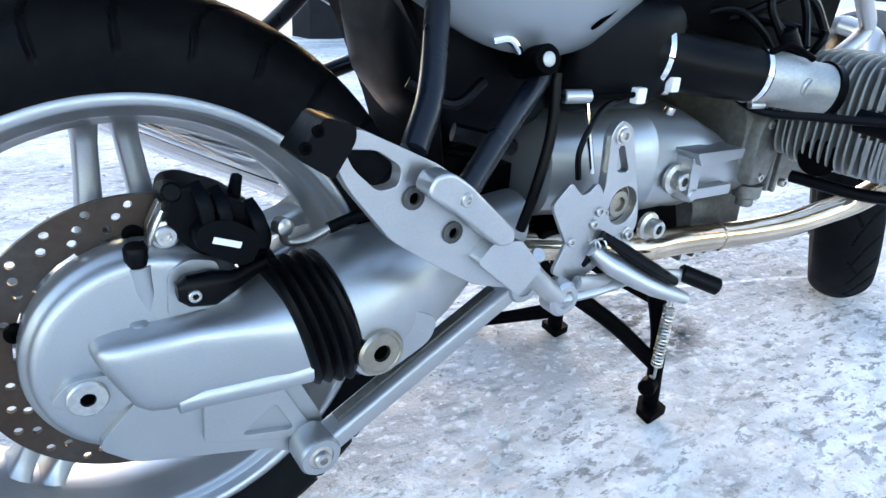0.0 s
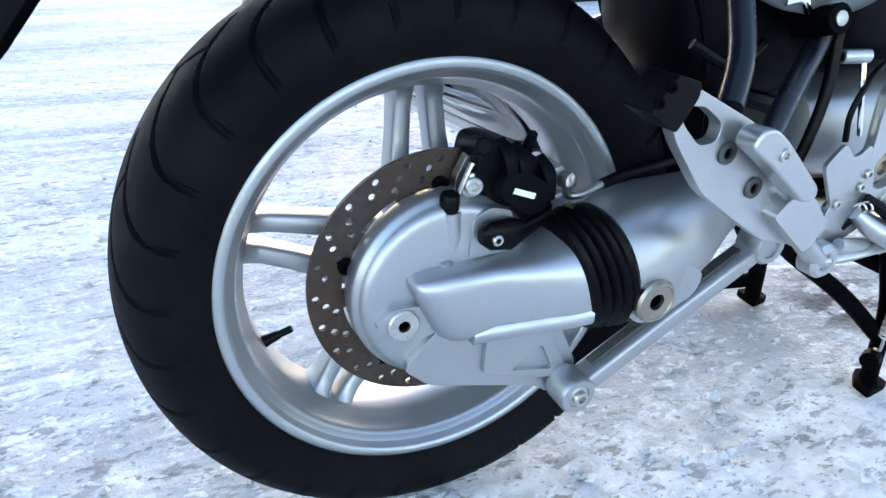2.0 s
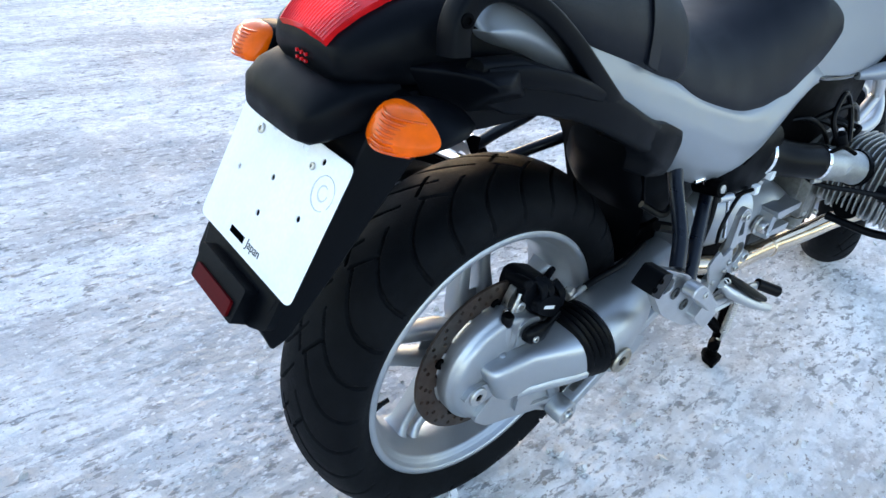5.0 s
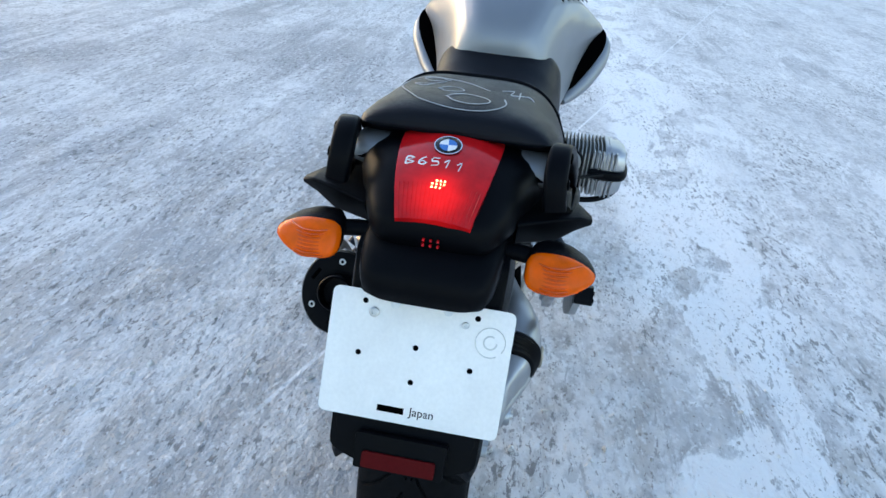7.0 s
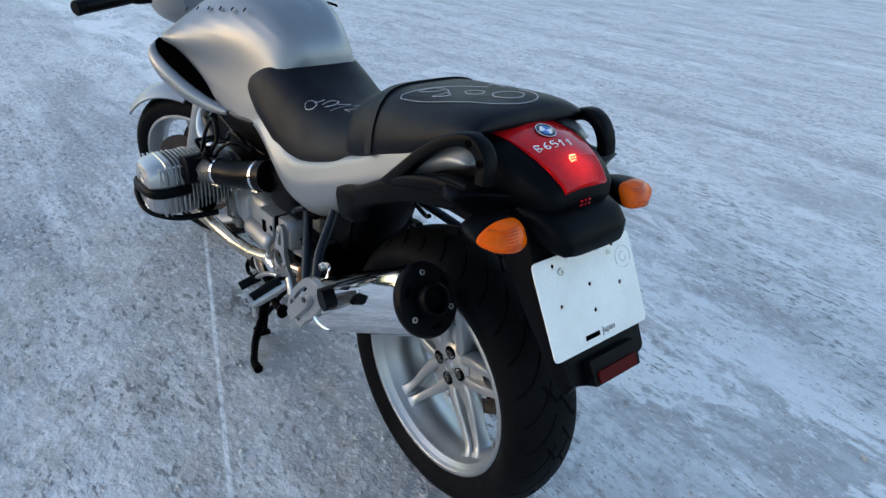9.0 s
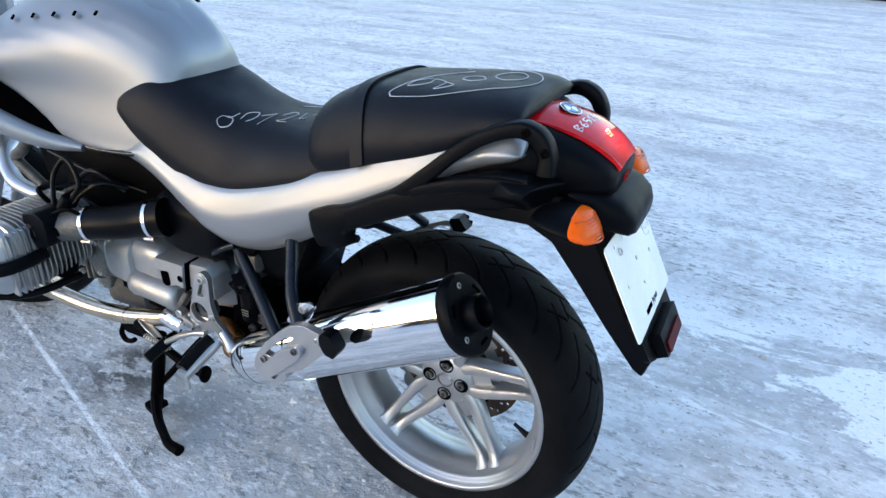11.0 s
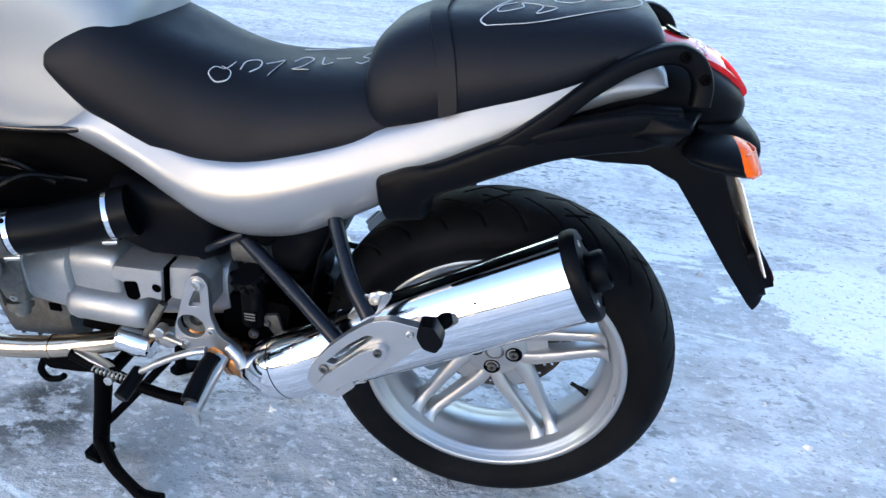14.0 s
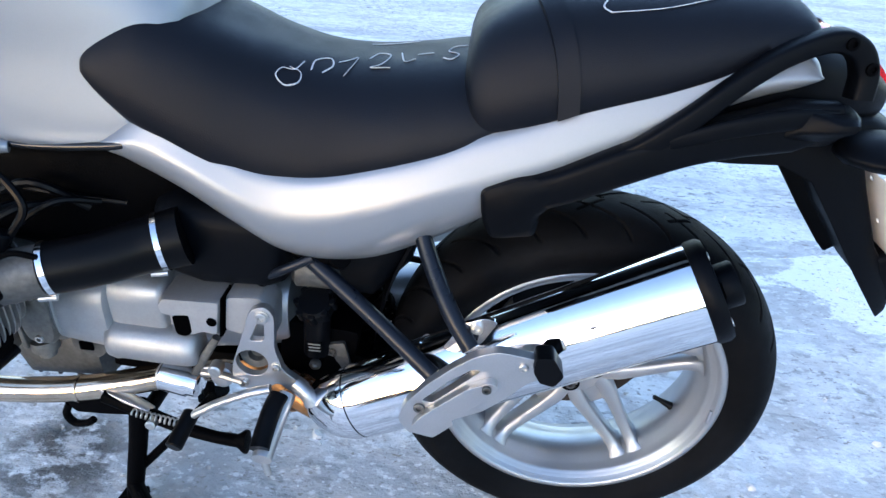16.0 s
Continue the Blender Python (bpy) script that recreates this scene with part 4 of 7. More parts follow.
    part("drain_window", box((0.764, 0.141, 0.374), (0.020, 0.006, 0.014)), INK, gb)
    part("casting_bolt", rod((0.762, 0.150, 0.494), (0.762, 0.166, 0.500), 0.006, segs=12, bev=0.001), STEEL, gb)
    # linkage and sensor behind the footrest plate
    part("linkage_rod", strap_tube([(0.552, 0.150, 0.424), (0.572, 0.156, 0.390), (0.588, 0.160, 0.360)], [(0.007, 0.006), (0.009, 0.007), (0.008, 0.006)]), ENGINE, gb)
    part("linkage_joint", lathe([(0.016, 0), (0.017, 0.004), (0.017, 0.016), (0.012, 0.020)], (0.546, 0.150, 0.358), (0, 1, 0.2), 20), ALLOY, gb)
    part("linkage_joint", lathe([(0.020, 0), (0.021, 0.004), (0.021, 0.040), (0.017, 0.044)], (0.668, 0.118, 0.312), (-1, 0.15, -0.1), 22), ALLOY, gb)
    part("sensor_sleeve", lathe([(0.022, 0), (0.0255, 0.003), (0.0255, 0.046), (0.0225, 0.050), (0.0225, 0.062), (0.016, 0.066)], (0.662, 0.126, 0.316), (-1, 0.10, -0.12), 26), CHROME, gb, "bright exhaust collar sleeve")


def build_cylinder(s):
    xc, zc = 0.922, 0.508
    # core coloured darker than its fins, as painted shade in the gaps
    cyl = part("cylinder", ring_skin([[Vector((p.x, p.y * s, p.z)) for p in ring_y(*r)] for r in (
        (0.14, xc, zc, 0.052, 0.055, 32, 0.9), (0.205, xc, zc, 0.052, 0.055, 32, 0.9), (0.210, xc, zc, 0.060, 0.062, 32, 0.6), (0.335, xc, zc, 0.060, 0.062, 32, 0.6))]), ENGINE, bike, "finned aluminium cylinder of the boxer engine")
    for k in range(17):
        y = 0.166 + 0.0108 * k
        grow = 0.0 if k < 4 else 0.006
        hx, hz = 0.070 + grow, 0.071 + grow
        if k == 16:
            hx -= 0.006
        ring0 = [Vector((p.x, p.y * s, p.z)) for p in ring_y(y, xc, zc, hx, hz, 36, 0.45)]
        ring1 = [Vector((p.x, p.y * s, p.z)) for p in ring_y(y + 0.0028, xc, zc, hx, hz, 36, 0.45)]
        part("cooling_fin", ring_skin([ring0, ring1]), CAST, cyl, smooth=30)
    cover = part("valve_cover", ring_skin([[Vector((p.x, p.y * s, p.z)) for p in ring_y(*r)] for r in (
        (0.330, xc, zc, 0.074, 0.076, 36, 0.45), (0.344, xc, zc, 0.075, 0.077, 36, 0.45), (0.346, xc, zc, 0.072, 0.074, 36, 0.45), (0.372, xc, zc, 0.070, 0.071, 36, 0.5), (0.388, xc, zc, 0.062, 0.062, 36, 0.55), (0.393, xc, zc, 0.048, 0.050, 36, 0.6))]), ALLOY, cyl, "ribbed silver valve cover", smooth=35)
    for dx in (-0.069, 0.069):
        for k in range(6):
            for dz, h in ((0.042, 0.048), (-0.042, 0.048)):
                part("rib", box((xc + dx, s * (0.300 + 0.0125 * k), zc + dz), (0.018, 0.0042, h)), ALLOY, cover)
    for dz in (0.036, -0.038):
        part("plug_recess", lathe([(0.0195, -0.002), (0.0200, 0.0035), (0.0170, 0.0050), (0.0125, 0.001), (0.0, -0.001)], (xc - 0.018, s * 0.390, zc + dz), (-0.1, s, 0), 24, caps=False), CAST, cover)
        bolt(cover, (xc - 0.018, s * 0.3895, zc + dz), (-0.1, s, 0), 0.0065, 0.005, STEEL)
    guard = [Vector((xc - 0.078, s * 0.290, zc + 0.002)), Vector((xc - 0.080, s * 0.350, zc)), Vector((xc - 0.064, s * 0.388, zc)), Vector((xc, s * 0.399, zc - 0.002)), Vector((xc + 0.064, s * 0.390, zc - 0.004)), Vector((xc + 0.082, s * 0.340, zc - 0.004))]
    part("cover_band", tube(guard, 0.0085, 12, 6, 1.7), BLACK, cover, "black protector strip round the valve cover")
    low = [(xc - 0.060, s * 0.22, zc - 0.092), (xc - 0.040, s * 0.32, zc - 0.094), (xc + 0.015, s * 0.385, zc - 0.080), (xc + 0.070, s * 0.394, zc - 0.040), (xc + 0.086, s * 0.375, zc + 0.004)]
    part("cylinder_guard", tube(low, 0.0085, 10, 8), BLACK, cyl, "black tube guard under the cylinder")
    part("head_plug", lathe([(0.024, 0), (0.025, 0.006), (0.0225, 0.010)], (0.864, s * 0.249, 0.450), (-1, s * 0.2, 0), 28), IRON, cyl, "round black head plug")
    if s == RIGHT:
        part("plug_lead", tube([(0.830, s * 0.33, 0.516), (0.800, s * 0.27, 0.512), (0.760, s * 0.200, 0.512), (0.74, s * 0.13, 0.560)], 0.0055, 8, 6), BOOT, cyl)
    # intake
    intake = part("intake_pipe", tube([(0.590, s * 0.138, 0.590), (0.640, s * 0.158, 0.580), (0.690, s * 0.186, 0.572), (0.744, s * 0.208, 0.566)], 0.034, 20, 6, radii=[0.040, 0.037, 0.0345, 0.034]), BOOT, bike, "black rubber intake pipe")
    d = Vector((0.10, s * 0.042, -0.014)).normalized()
    for p, r in (((0.618, s * 0.149, 0.584), 0.0400), ((0.738, s * 0.206, 0.567), 0.0358)):
        cl = part("hose_clamp", lathe([(r - 0.002, -0.0037), (r, -0.0035), (r, 0.0035), (r - 0.002, 0.0037)], p, d, 36, closed=True), CHROME, intake, "bright steel hose clamp")
        part("clamp_screw", rod(Vector(p) + Vector((-0.008, s * 0.012, -r)), Vector(p) + Vector((0.012, s * 0.018, -r)), 0.0048, segs=10), STEEL, cl)
    # the left body takes the darker casting colour
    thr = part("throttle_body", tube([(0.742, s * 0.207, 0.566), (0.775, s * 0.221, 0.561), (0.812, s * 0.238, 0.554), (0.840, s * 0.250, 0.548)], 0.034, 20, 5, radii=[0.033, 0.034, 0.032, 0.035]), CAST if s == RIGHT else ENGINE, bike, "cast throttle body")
    if s == LEFT:
        part("throttle_cover", ring_skin([[Vector((x, s * y, z)) for x, z in rounded(((0.778, 0.532), (0.776, 0.588), (0.800, 0.602), (0.846, 0.592), (0.850, 0.526), (0.815, 0.516)), 0.010, 3)] for y in (0.200, 0.268, 0.276)]), BLACK, thr, "black throttle linkage cover", bevel=0.004)
    for k in range(4):
        part("wiring", tube([(0.70 + 0.05 * k, s * (0.13 + 0.01 * k), 0.625), (0.735 + 0.045 * k, s * (0.165 + 0.012 * k), 0.640 - 0.008 * k), (0.78 + 0.03 * k, s * (0.185 + 0.01 * k), 0.612), (0.80 + 0.02 * k, s * 0.200, 0.575)], 0.0045 + 0.001 * (k % 2), 8, 5), BOOT, thr)
    part("injector", rod((0.800, s * 0.228, 0.580), (0.776, s * 0.214, 0.620), 0.010, 0.012, 14, 0.002), BLACK, thr)
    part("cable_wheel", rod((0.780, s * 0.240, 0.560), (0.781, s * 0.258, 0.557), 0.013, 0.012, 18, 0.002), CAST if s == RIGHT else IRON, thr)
    part("clamp", lathe([(0.034, -0.006), (0.037, -0.005), (0.037, 0.005), (0.034, 0.006)], (0.836, s * 0.248, 0.549), d, 32, closed=True), BOOT, thr)
    part("throttle_cable", tube([(0.772, s * 0.212, 0.612), (0.752, s * 0.20, 0.652), (0.792, s * 0.19, 0.690), (0.830, s * 0.20, 0.650), (0.812, s * 0.225, 0.600)], 0.005, 8, 7), BOOT, thr)
    part("lever", tube([(0.790, s * 0.250, 0.590), (0.76, s * 0.235, 0.604), (0.735, s * 0.226, 0.596)], 0.004, 8, 5), IRON, thr)
    cyl.location = (-0.042, -s * 0.014, 0.0)
    for ob in (intake, thr):
        ob.location = (-0.020, 0.016, 0.008) if s == LEFT else (-0.030, 0.026, -0.013)
    # header pipe
    pts = [(0.440, s * 0.062, 0.325), (0.560, s * 0.090, 0.316), (0.640, s * 0.105, 0.304), (0.700, s * 0.114, 0.288), (0.810, s * 0.124, 0.262), (0.930, s * 0.130, 0.250), (1.040, s * 0.150, 0.272), (1.085, s * 0.195, 0.330), (1.070, s * 0.250, 0.410), (0.985, s * 0.270, 0.462)]
    if s == RIGHT:
        pts[1:9] = [(0.560, -0.100, 0.318), (0.620, -0.126, 0.314), (0.700, -0.130, 0.310), (0.800, -0.130, 0.300), (0.880, -0.132, 0.293), (0.985, -0.140, 0.292), (1.062, -0.155, 0.305), (1.106, -0.190, 0.338), (1.095, -0.240, 0.405)]
    pipe = part("exhaust_header", tube(pts, 0.0215, 20, 8), HEADER, bike, "bright exhaust header pipe tinted gold by heat")
    for p, q in ((4, 5),):
        v = Vector(pts[q]) - Vector(pts[p])
        part("sleeve", lathe([(0.0213, -0.003), (0.0234, -0.002), (0.0234, 0.002), (0.0213, 0.003)], Vector(pts[p]), v, 24, closed=True), HEADER, pipe)


build_engine()
build_cylinder(LEFT)
build_cylinder(RIGHT)


# -- frame --
def build_frame(s):
    for a, b in (((0.408, 0.132, 0.562), (0.228, 0.236, 0.472)),):
        part("frame_tube", tube([mirror_y([a], s)[0], mirror_y([(0.32, 0.182, 0.520)], s)[0], mirror_y([b], s)[0]], 0.0115, 14, 6), FRAME, bike, "dark blue-grey steel frame tube")
    part("frame_tube", tube(mirror_y([(0.268, 0.128, 0.650), (0.248, 0.158, 0.606), (0.214, 0.206, 0.556), (0.184, 0.232, 0.520)], s), 0.0115, 14, 6), FRAME, bike, "dark blue-grey steel frame tube")
    part("frame_tube", tube(mirror_y([(0.600, 0.060, 0.560), (0.470, 0.090, 0.570), (0.395, 0.128, 0.566), (0.300, 0.120, 0.62), (0.12, 0.095, 0.70)], s), 0.013, 14, 6), IRON, bike)
    if s == LEFT:
        part("frame_link", tube([(0.470, 0.140, 0.536), (0.440, 0.148, 0.556), (0.404, 0.142, 0.574)], 0.0065, 10, 4), FRAME, bike)
    end = part("frame_lug", rod((0.372, s * 0.128, 0.566), (0.367, s * (0.176 if s < 0 else 0.140), 0.578), 0.015, segs=18, bev=0.001), IRON, bike)
    part("plug", lathe([(0.0072, 0), (0.0072, 0.002), (0.004, 0.003)], (0.367, s * (0.1755 if s < 0 else 0.1395), 0.578), (-0.1, s, 0.2), 18), CAST if s < 0 else IRON, end)
    # rear-set plate that carries footrest and pedal
    dx = 0.018 if s == RIGHT else 0.0
    slide = lambda pts: [(p[0] + dx, *p[1:]) for p in pts]
    outer = rounded(slide(((0.520, 0.404), (0.498, 0.466), (0.486, 0.504, 0.013), (0.464, 0.513, 0.013), (0.452, 0.498, 0.013), (0.456, 0.436), (0.446, 0.398), (0.410, 0.370), (0.424, 0.346), (0.455, 0.376), (0.478, 0.358), (0.509, 0.358), (0.523, 0.378))), 0.008, 3)
    slot = rounded(slide(((0.476, 0.483), (0.467, 0.482), (0.470, 0.452), (0.491, 0.450))), 0.006, 3)
    hole = disc_loop(0.491 + dx, 0.409, 0.0235, 28)
    plate = part("footrest_plate", slab(outer, [slot, hole], 0.012, side_place(s * 0.168, s)), ALLOY, bike, "silver alloy footrest plate", bevel=0.002)
    for x, z, r in ((0.469, 0.495, 0.0085), (0.456, 0.406, 0.0065), (0.506, 0.371, 0.0070)):
        bolt(plate, (x + dx, s * 0.180, z), (0, s, 0), r, 0.006, STEEL, flange=r * 1.25)
    part("swing_arm_pivot", lathe([(0.0225, -0.020), (0.0225, -0.008), (0.0165, -0.007), (0.016, -0.002), (0.009, -0.001), (0.008, -0.006)] if s < 0 else [(0.0235, -0.030), (0.0225, -0.012), (0.012, -0.014), (0.010, -0.022)], (0.491 + dx, s * 0.176, 0.409), (0, s, 0), 28), BRASS if s < 0 else ENGINE, plate)
    return plate


def build_right_controls(plate):
    s = RIGHT
    guard = rounded(((0.380, 0.432), (0.404, 0.456), (0.422, 0.438), (0.432, 0.440), (0.444, 0.450), (0.452, 0.442), (0.470, 0.400), (0.470, 0.350), (0.430, 0.330), (0.392, 0.352), (0.408, 0.384), (0.396, 0.404)), 0.007, 3)
    part("heel_guard", slab(guard, depth=0.005, place=side_place(-0.190, -1)), ALLOY, plate, "silver heel guard", bevel=0.0015)
    for x, z in ((0.414, 0.386), (0.452, 0.416), (0.446, 0.402)):
        bolt(plate, (x, -0.195, z), (0, -1, 0), 0.0055, 0.004, STEEL)
    part("pivot_arm", tube([(0.404, -0.196, 0.322), (0.450, -0.200, 0.322), (0.510, -0.205, 0.328)], 0.014, 12, 5, 0.6), ALLOY, plate)
    part("pivot", lathe([(0.021, 0), (0.021, 0.018), (0.017, 0.022), (0.011, 0.022), (0.010, 0.017)], (0.404, -0.190, 0.324), (0, -1, 0), 26), ALLOY, plate)
    part("peg_hinge", tube([(0.340, -0.205, 0.378), (0.372, -0.203, 0.348), (0.398, -0.202, 0.326)], 0.012, 12, 5), ALLOY, plate)
    part("hinge_pin", rod((0.350, -0.215, 0.392), (0.352, -0.198, 0.376), 0.008, segs=12, bev=0.001), STEEL, plate)
    peg = part("footrest", tube([(0.448, -0.196, 0.372), (0.474, -0.210, 0.352), (0.520, -0.236, 0.326), (0.556, -0.256, 0.312)], 0.013, 14, 6, 0.7, radii=[0.012, 0.019, 0.017, 0.010]), ALLOY, plate, "folding alloy footrest with black rubber")
    part("rubber_pad", tube([(0.458, -0.200, 0.388), (0.484, -0.214, 0.370), (0.516, -0.234, 0.348), (0.540, -0.248, 0.334)], 0.0125, 12, 6, 0.6, radii=[0.009, 0.013, 0.013, 0.009]), BOOT, peg)
    ped = part("brake_pedal", tube([(0.420, -0.208, 0.340), (0.520, -0.200, 0.320), (0.600, -0.196, 0.305), (0.640, -0.200, 0.298)], 0.007, 10, 6, 1.3), ALLOY, plate)
    part("pedal_rubber", rod((0.628, -0.196, 0.304), (0.668, -0.230, 0.288), 0.012, segs=14, bev=0.002), BOOT, ped)
    part("return_spring", tube([(0.442 + 0.0025 * k, -0.204 + 0.006 * math.cos(k * 1.6), 0.380 + 0.006 * math.sin(k * 1.6)) for k in range(14)], 0.0014, 6, 3), STEEL, plate)
    part("brake_switch", rod((0.440, -0.188, 0.352), (0.470, -0.196, 0.382), 0.008, segs=12, bev=0.001), BLACK, plate)
    part("cross_rod", tube([(0.40, -0.150, 0.535), (0.46, -0.16, 0.535), (0.53, -0.165, 0.535)], 0.0035, 10, 4), IRON, plate)
    part("joint", rod((0.416, -0.153, 0.536), (0.448, -0.160, 0.536), 0.0075, segs=14, bev=0.001), ALLOY, plate)
    part("connector", box((0.520, -0.165, 0.534), (0.015, 0.012, 0.018)), WHITE, plate, "white plug connector", bevel=0.002)
    part("connector", box((0.590, -0.155, 0.542), (0.014, 0.012, 0.018)), WHITE, plate, "white plug connector", bevel=0.002)
    part("cable", tube([(0.405, -0.150, 0.560), (0.400, -0.158, 0.500), (0.386, -0.160, 0.440), (0.380, -0.150, 0.390)], 0.0062, 10, 6), BOOT, plate)
    part("cable", tube([(0.520, -0.15, 0.53), (0.470, -0.16, 0.520), (0.440, -0.165, 0.480), (0.444, -0.165, 0.445)], 0.0035, 8, 6), BOOT, plate)
    part("cable", tube([(0.450, -0.155, 0.530), (0.455, -0.162, 0.490), (0.464, -0.166, 0.450)], 0.003, 8, 5), CHROME, plate)


def build_left_controls(plate):
    lev = part("gear_lever", tube([(0.462, 0.196, 0.378), (0.490, 0.200, 0.371), (0.538, 0.202, 0.346), (0.588, 0.204, 0.312)], 0.0075, 12, 6, 0.8), ALLOY, plate, "alloy gear lever")
    part("toe_rubber", rod((0.586, 0.196, 0.314), (0.594, 0.250, 0.296), 0.0125, segs=14, bev=0.002), BOOT, lev)
    peg = part("footrest", tube([(0.440, 0.186, 0.362), (0.448, 0.212, 0.348), (0.452, 0.250, 0.334), (0.453, 0.278, 0.326)], 0.014, 14, 6, radii=[0.012, 0.015, 0.015, 0.014]), ALLOY, plate, "folding alloy footrest with black rubber")
    part("rubber_pad", tube([(0.449, 0.198, 0.370), (0.453, 0.218, 0.364), (0.456, 0.250, 0.350), (0.456, 0.274, 0.342)], 0.0145, 14, 6, 0.7), BOOT, peg)
    part("feeler", rod((0.453, 0.270, 0.320), (0.448, 0.273, 0.292), 0.006, 0.005, 10), STEEL, peg)
    part("arm", tube([(0.430, 0.180, 0.380), (0.412, 0.186, 0.366), (0.404, 0.190, 0.350)], 0.011, 12, 5), ALLOY, plate)
    part("linkage", tube([(0.505, 0.185, 0.375), (0.545, 0.172, 0.372), (0.575, 0.165, 0.366)], 0.0055, 8, 4), STEEL, plate)
    part("ball_joint", rod((0.545, 0.170, 0.392), (0.545, 0.190, 0.392), 0.010, segs=14, bev=0.002), STEEL, plate)


plates = {s: build_frame(s) for s in (LEFT, RIGHT)}
build_right_controls(plates[RIGHT])
build_left_controls(plates[LEFT])


def build_passenger_rest(s):
    y = s * 0.240
    outer = rounded(((0.104, 0.536), (0.128, 0.546, 0.01), (0.206, 0.508), (0.262, 0.456), (0.306, 0.402), (0.292, 0.380), (0.246, 0.394), (0.200, 0.424), (0.160, 0.452), (0.122, 0.500)), 0.010, 3)
    hole = rounded(((0.119, 0.530), (0.146, 0.527), (0.167, 0.512), (0.165, 0.497), (0.147, 0.495), (0.127, 0.514)), 0.006, 3)
    br = part("passenger_bracket", slab(outer, [hole], 0.014, side_place(y + s * -0.010, s)), ALLOY, bike, "silver cast passenger footrest bracket", bevel=0.004)
    for x, z in ((0.178, 0.486), (0.218, 0.450)):
        bolt(br, (x, s * 0.243, z), (0, s, 0), 0.0098, 0.004, ENGINE)
    peg = part("footrest", ring_skin([[Vector((x, yy, z)) for x, z in rounded(((0.172, 0.498), (0.178, 0.512), (0.194, 0.513), (0.212, 0.501), (0.262, 0.455), (0.263, 0.444), (0.248, 0.441), (0.196, 0.482)), 0.006, 3)] for yy in (s * 0.252, s * 0.270, s * 0.275)]), ALLOY, br, "folded passenger footrest", bevel=0.003)
    bolt(peg, (0.208, s * 0.2735, 0.490), (0, s, 0), 0.006, 0.004, STEEL)
    part("clevis", slab(rounded(((0.236, 0.424), (0.252, 0.440), (0.284, 0.436), (0.312, 0.404), (0.288, 0.380)), 0.005), depth=0.016, place=side_place(s * 0.244, s)), ALLOY, br, bevel=0.003)
    tip = part("rubber_tip", slab(rounded(((0.077, 0.532), (0.098, 0.558), (0.121, 0.551), (0.121, 0.540), (0.104, 0.514)), 0.004, 3), depth=0.034, place=side_place(s * 0.226, s)), BOOT, br, "black rubber end of the bracket", bevel=0.004)
    for x, z in ((0.0835, 0.5385), (0.0925, 0.5495)):
        bolt(tip, (x, s * 0.2595, z), (-0.15, s, 0.1), 0.0045, 0.0025, IRON)


build_passenger_rest(RIGHT)


def build_left_rest():
    s = LEFT
    outer = rounded(((0.270, 0.414), (0.262, 0.442), (0.234, 0.480), (0.205, 0.510), (0.176, 0.534), (0.150, 0.544), (0.106, 0.538), (0.080, 0.528), (0.084, 0.508), (0.106, 0.503), (0.138, 0.466), (0.162, 0.443), (0.226, 0.408), (0.252, 0.388)), 0.009, 3)
    hole = rounded(((0.240, 0.452), (0.206, 0.490), (0.180, 0.512), (0.168, 0.512), (0.184, 0.494), (0.226, 0.450)), 0.005, 3)
    br = part("passenger_bracket", slab(outer, [hole], 0.014, side_place(0.248, 1)), ALLOY, bike, "silver cast passenger footrest bracket", bevel=0.004)
    bolt(br, (0.242, 0.262, 0.440), (0, 1, 0), 0.0075, 0.004, ENGINE)
    bolt(br, (0.160, 0.274, 0.494), (0, 1, 0), 0.0060, 0.004, ENGINE)
    bolt(br, (0.118, 0.262, 0.524), (0, 1, 0), 0.006, 0.004, STEEL)
    part("peg_arm", slab(rounded(((0.252, 0.414), (0.238, 0.436), (0.186, 0.488), (0.158, 0.504), (0.146, 0.500), (0.150, 0.484), (0.170, 0.462), (0.232, 0.402)), 0.007, 3), depth=0.012, place=side_place(0.262, 1)), ALLOY, br, bevel=0.003)
    part("rubber_tip", slab(rounded(((0.106, 0.548), (0.086, 0.550), (0.070, 0.524), (0.080, 0.506), (0.098, 0.510), (0.108, 0.528)), 0.005, 3), depth=0.026, place=side_place(0.246, 1)), BOOT, br, "black rubber end of the bracket", bevel=0.005)
    part("foot", slab(rounded(((0.258, 0.404), (0.224, 0.398), (0.204, 0.430), (0.196, 0.412), (0.222, 0.384), (0.250, 0.390)), 0.004, 3), depth=0.022, place=side_place(0.238, 1)), ALLOY, br, bevel=0.003)


build_left_rest()


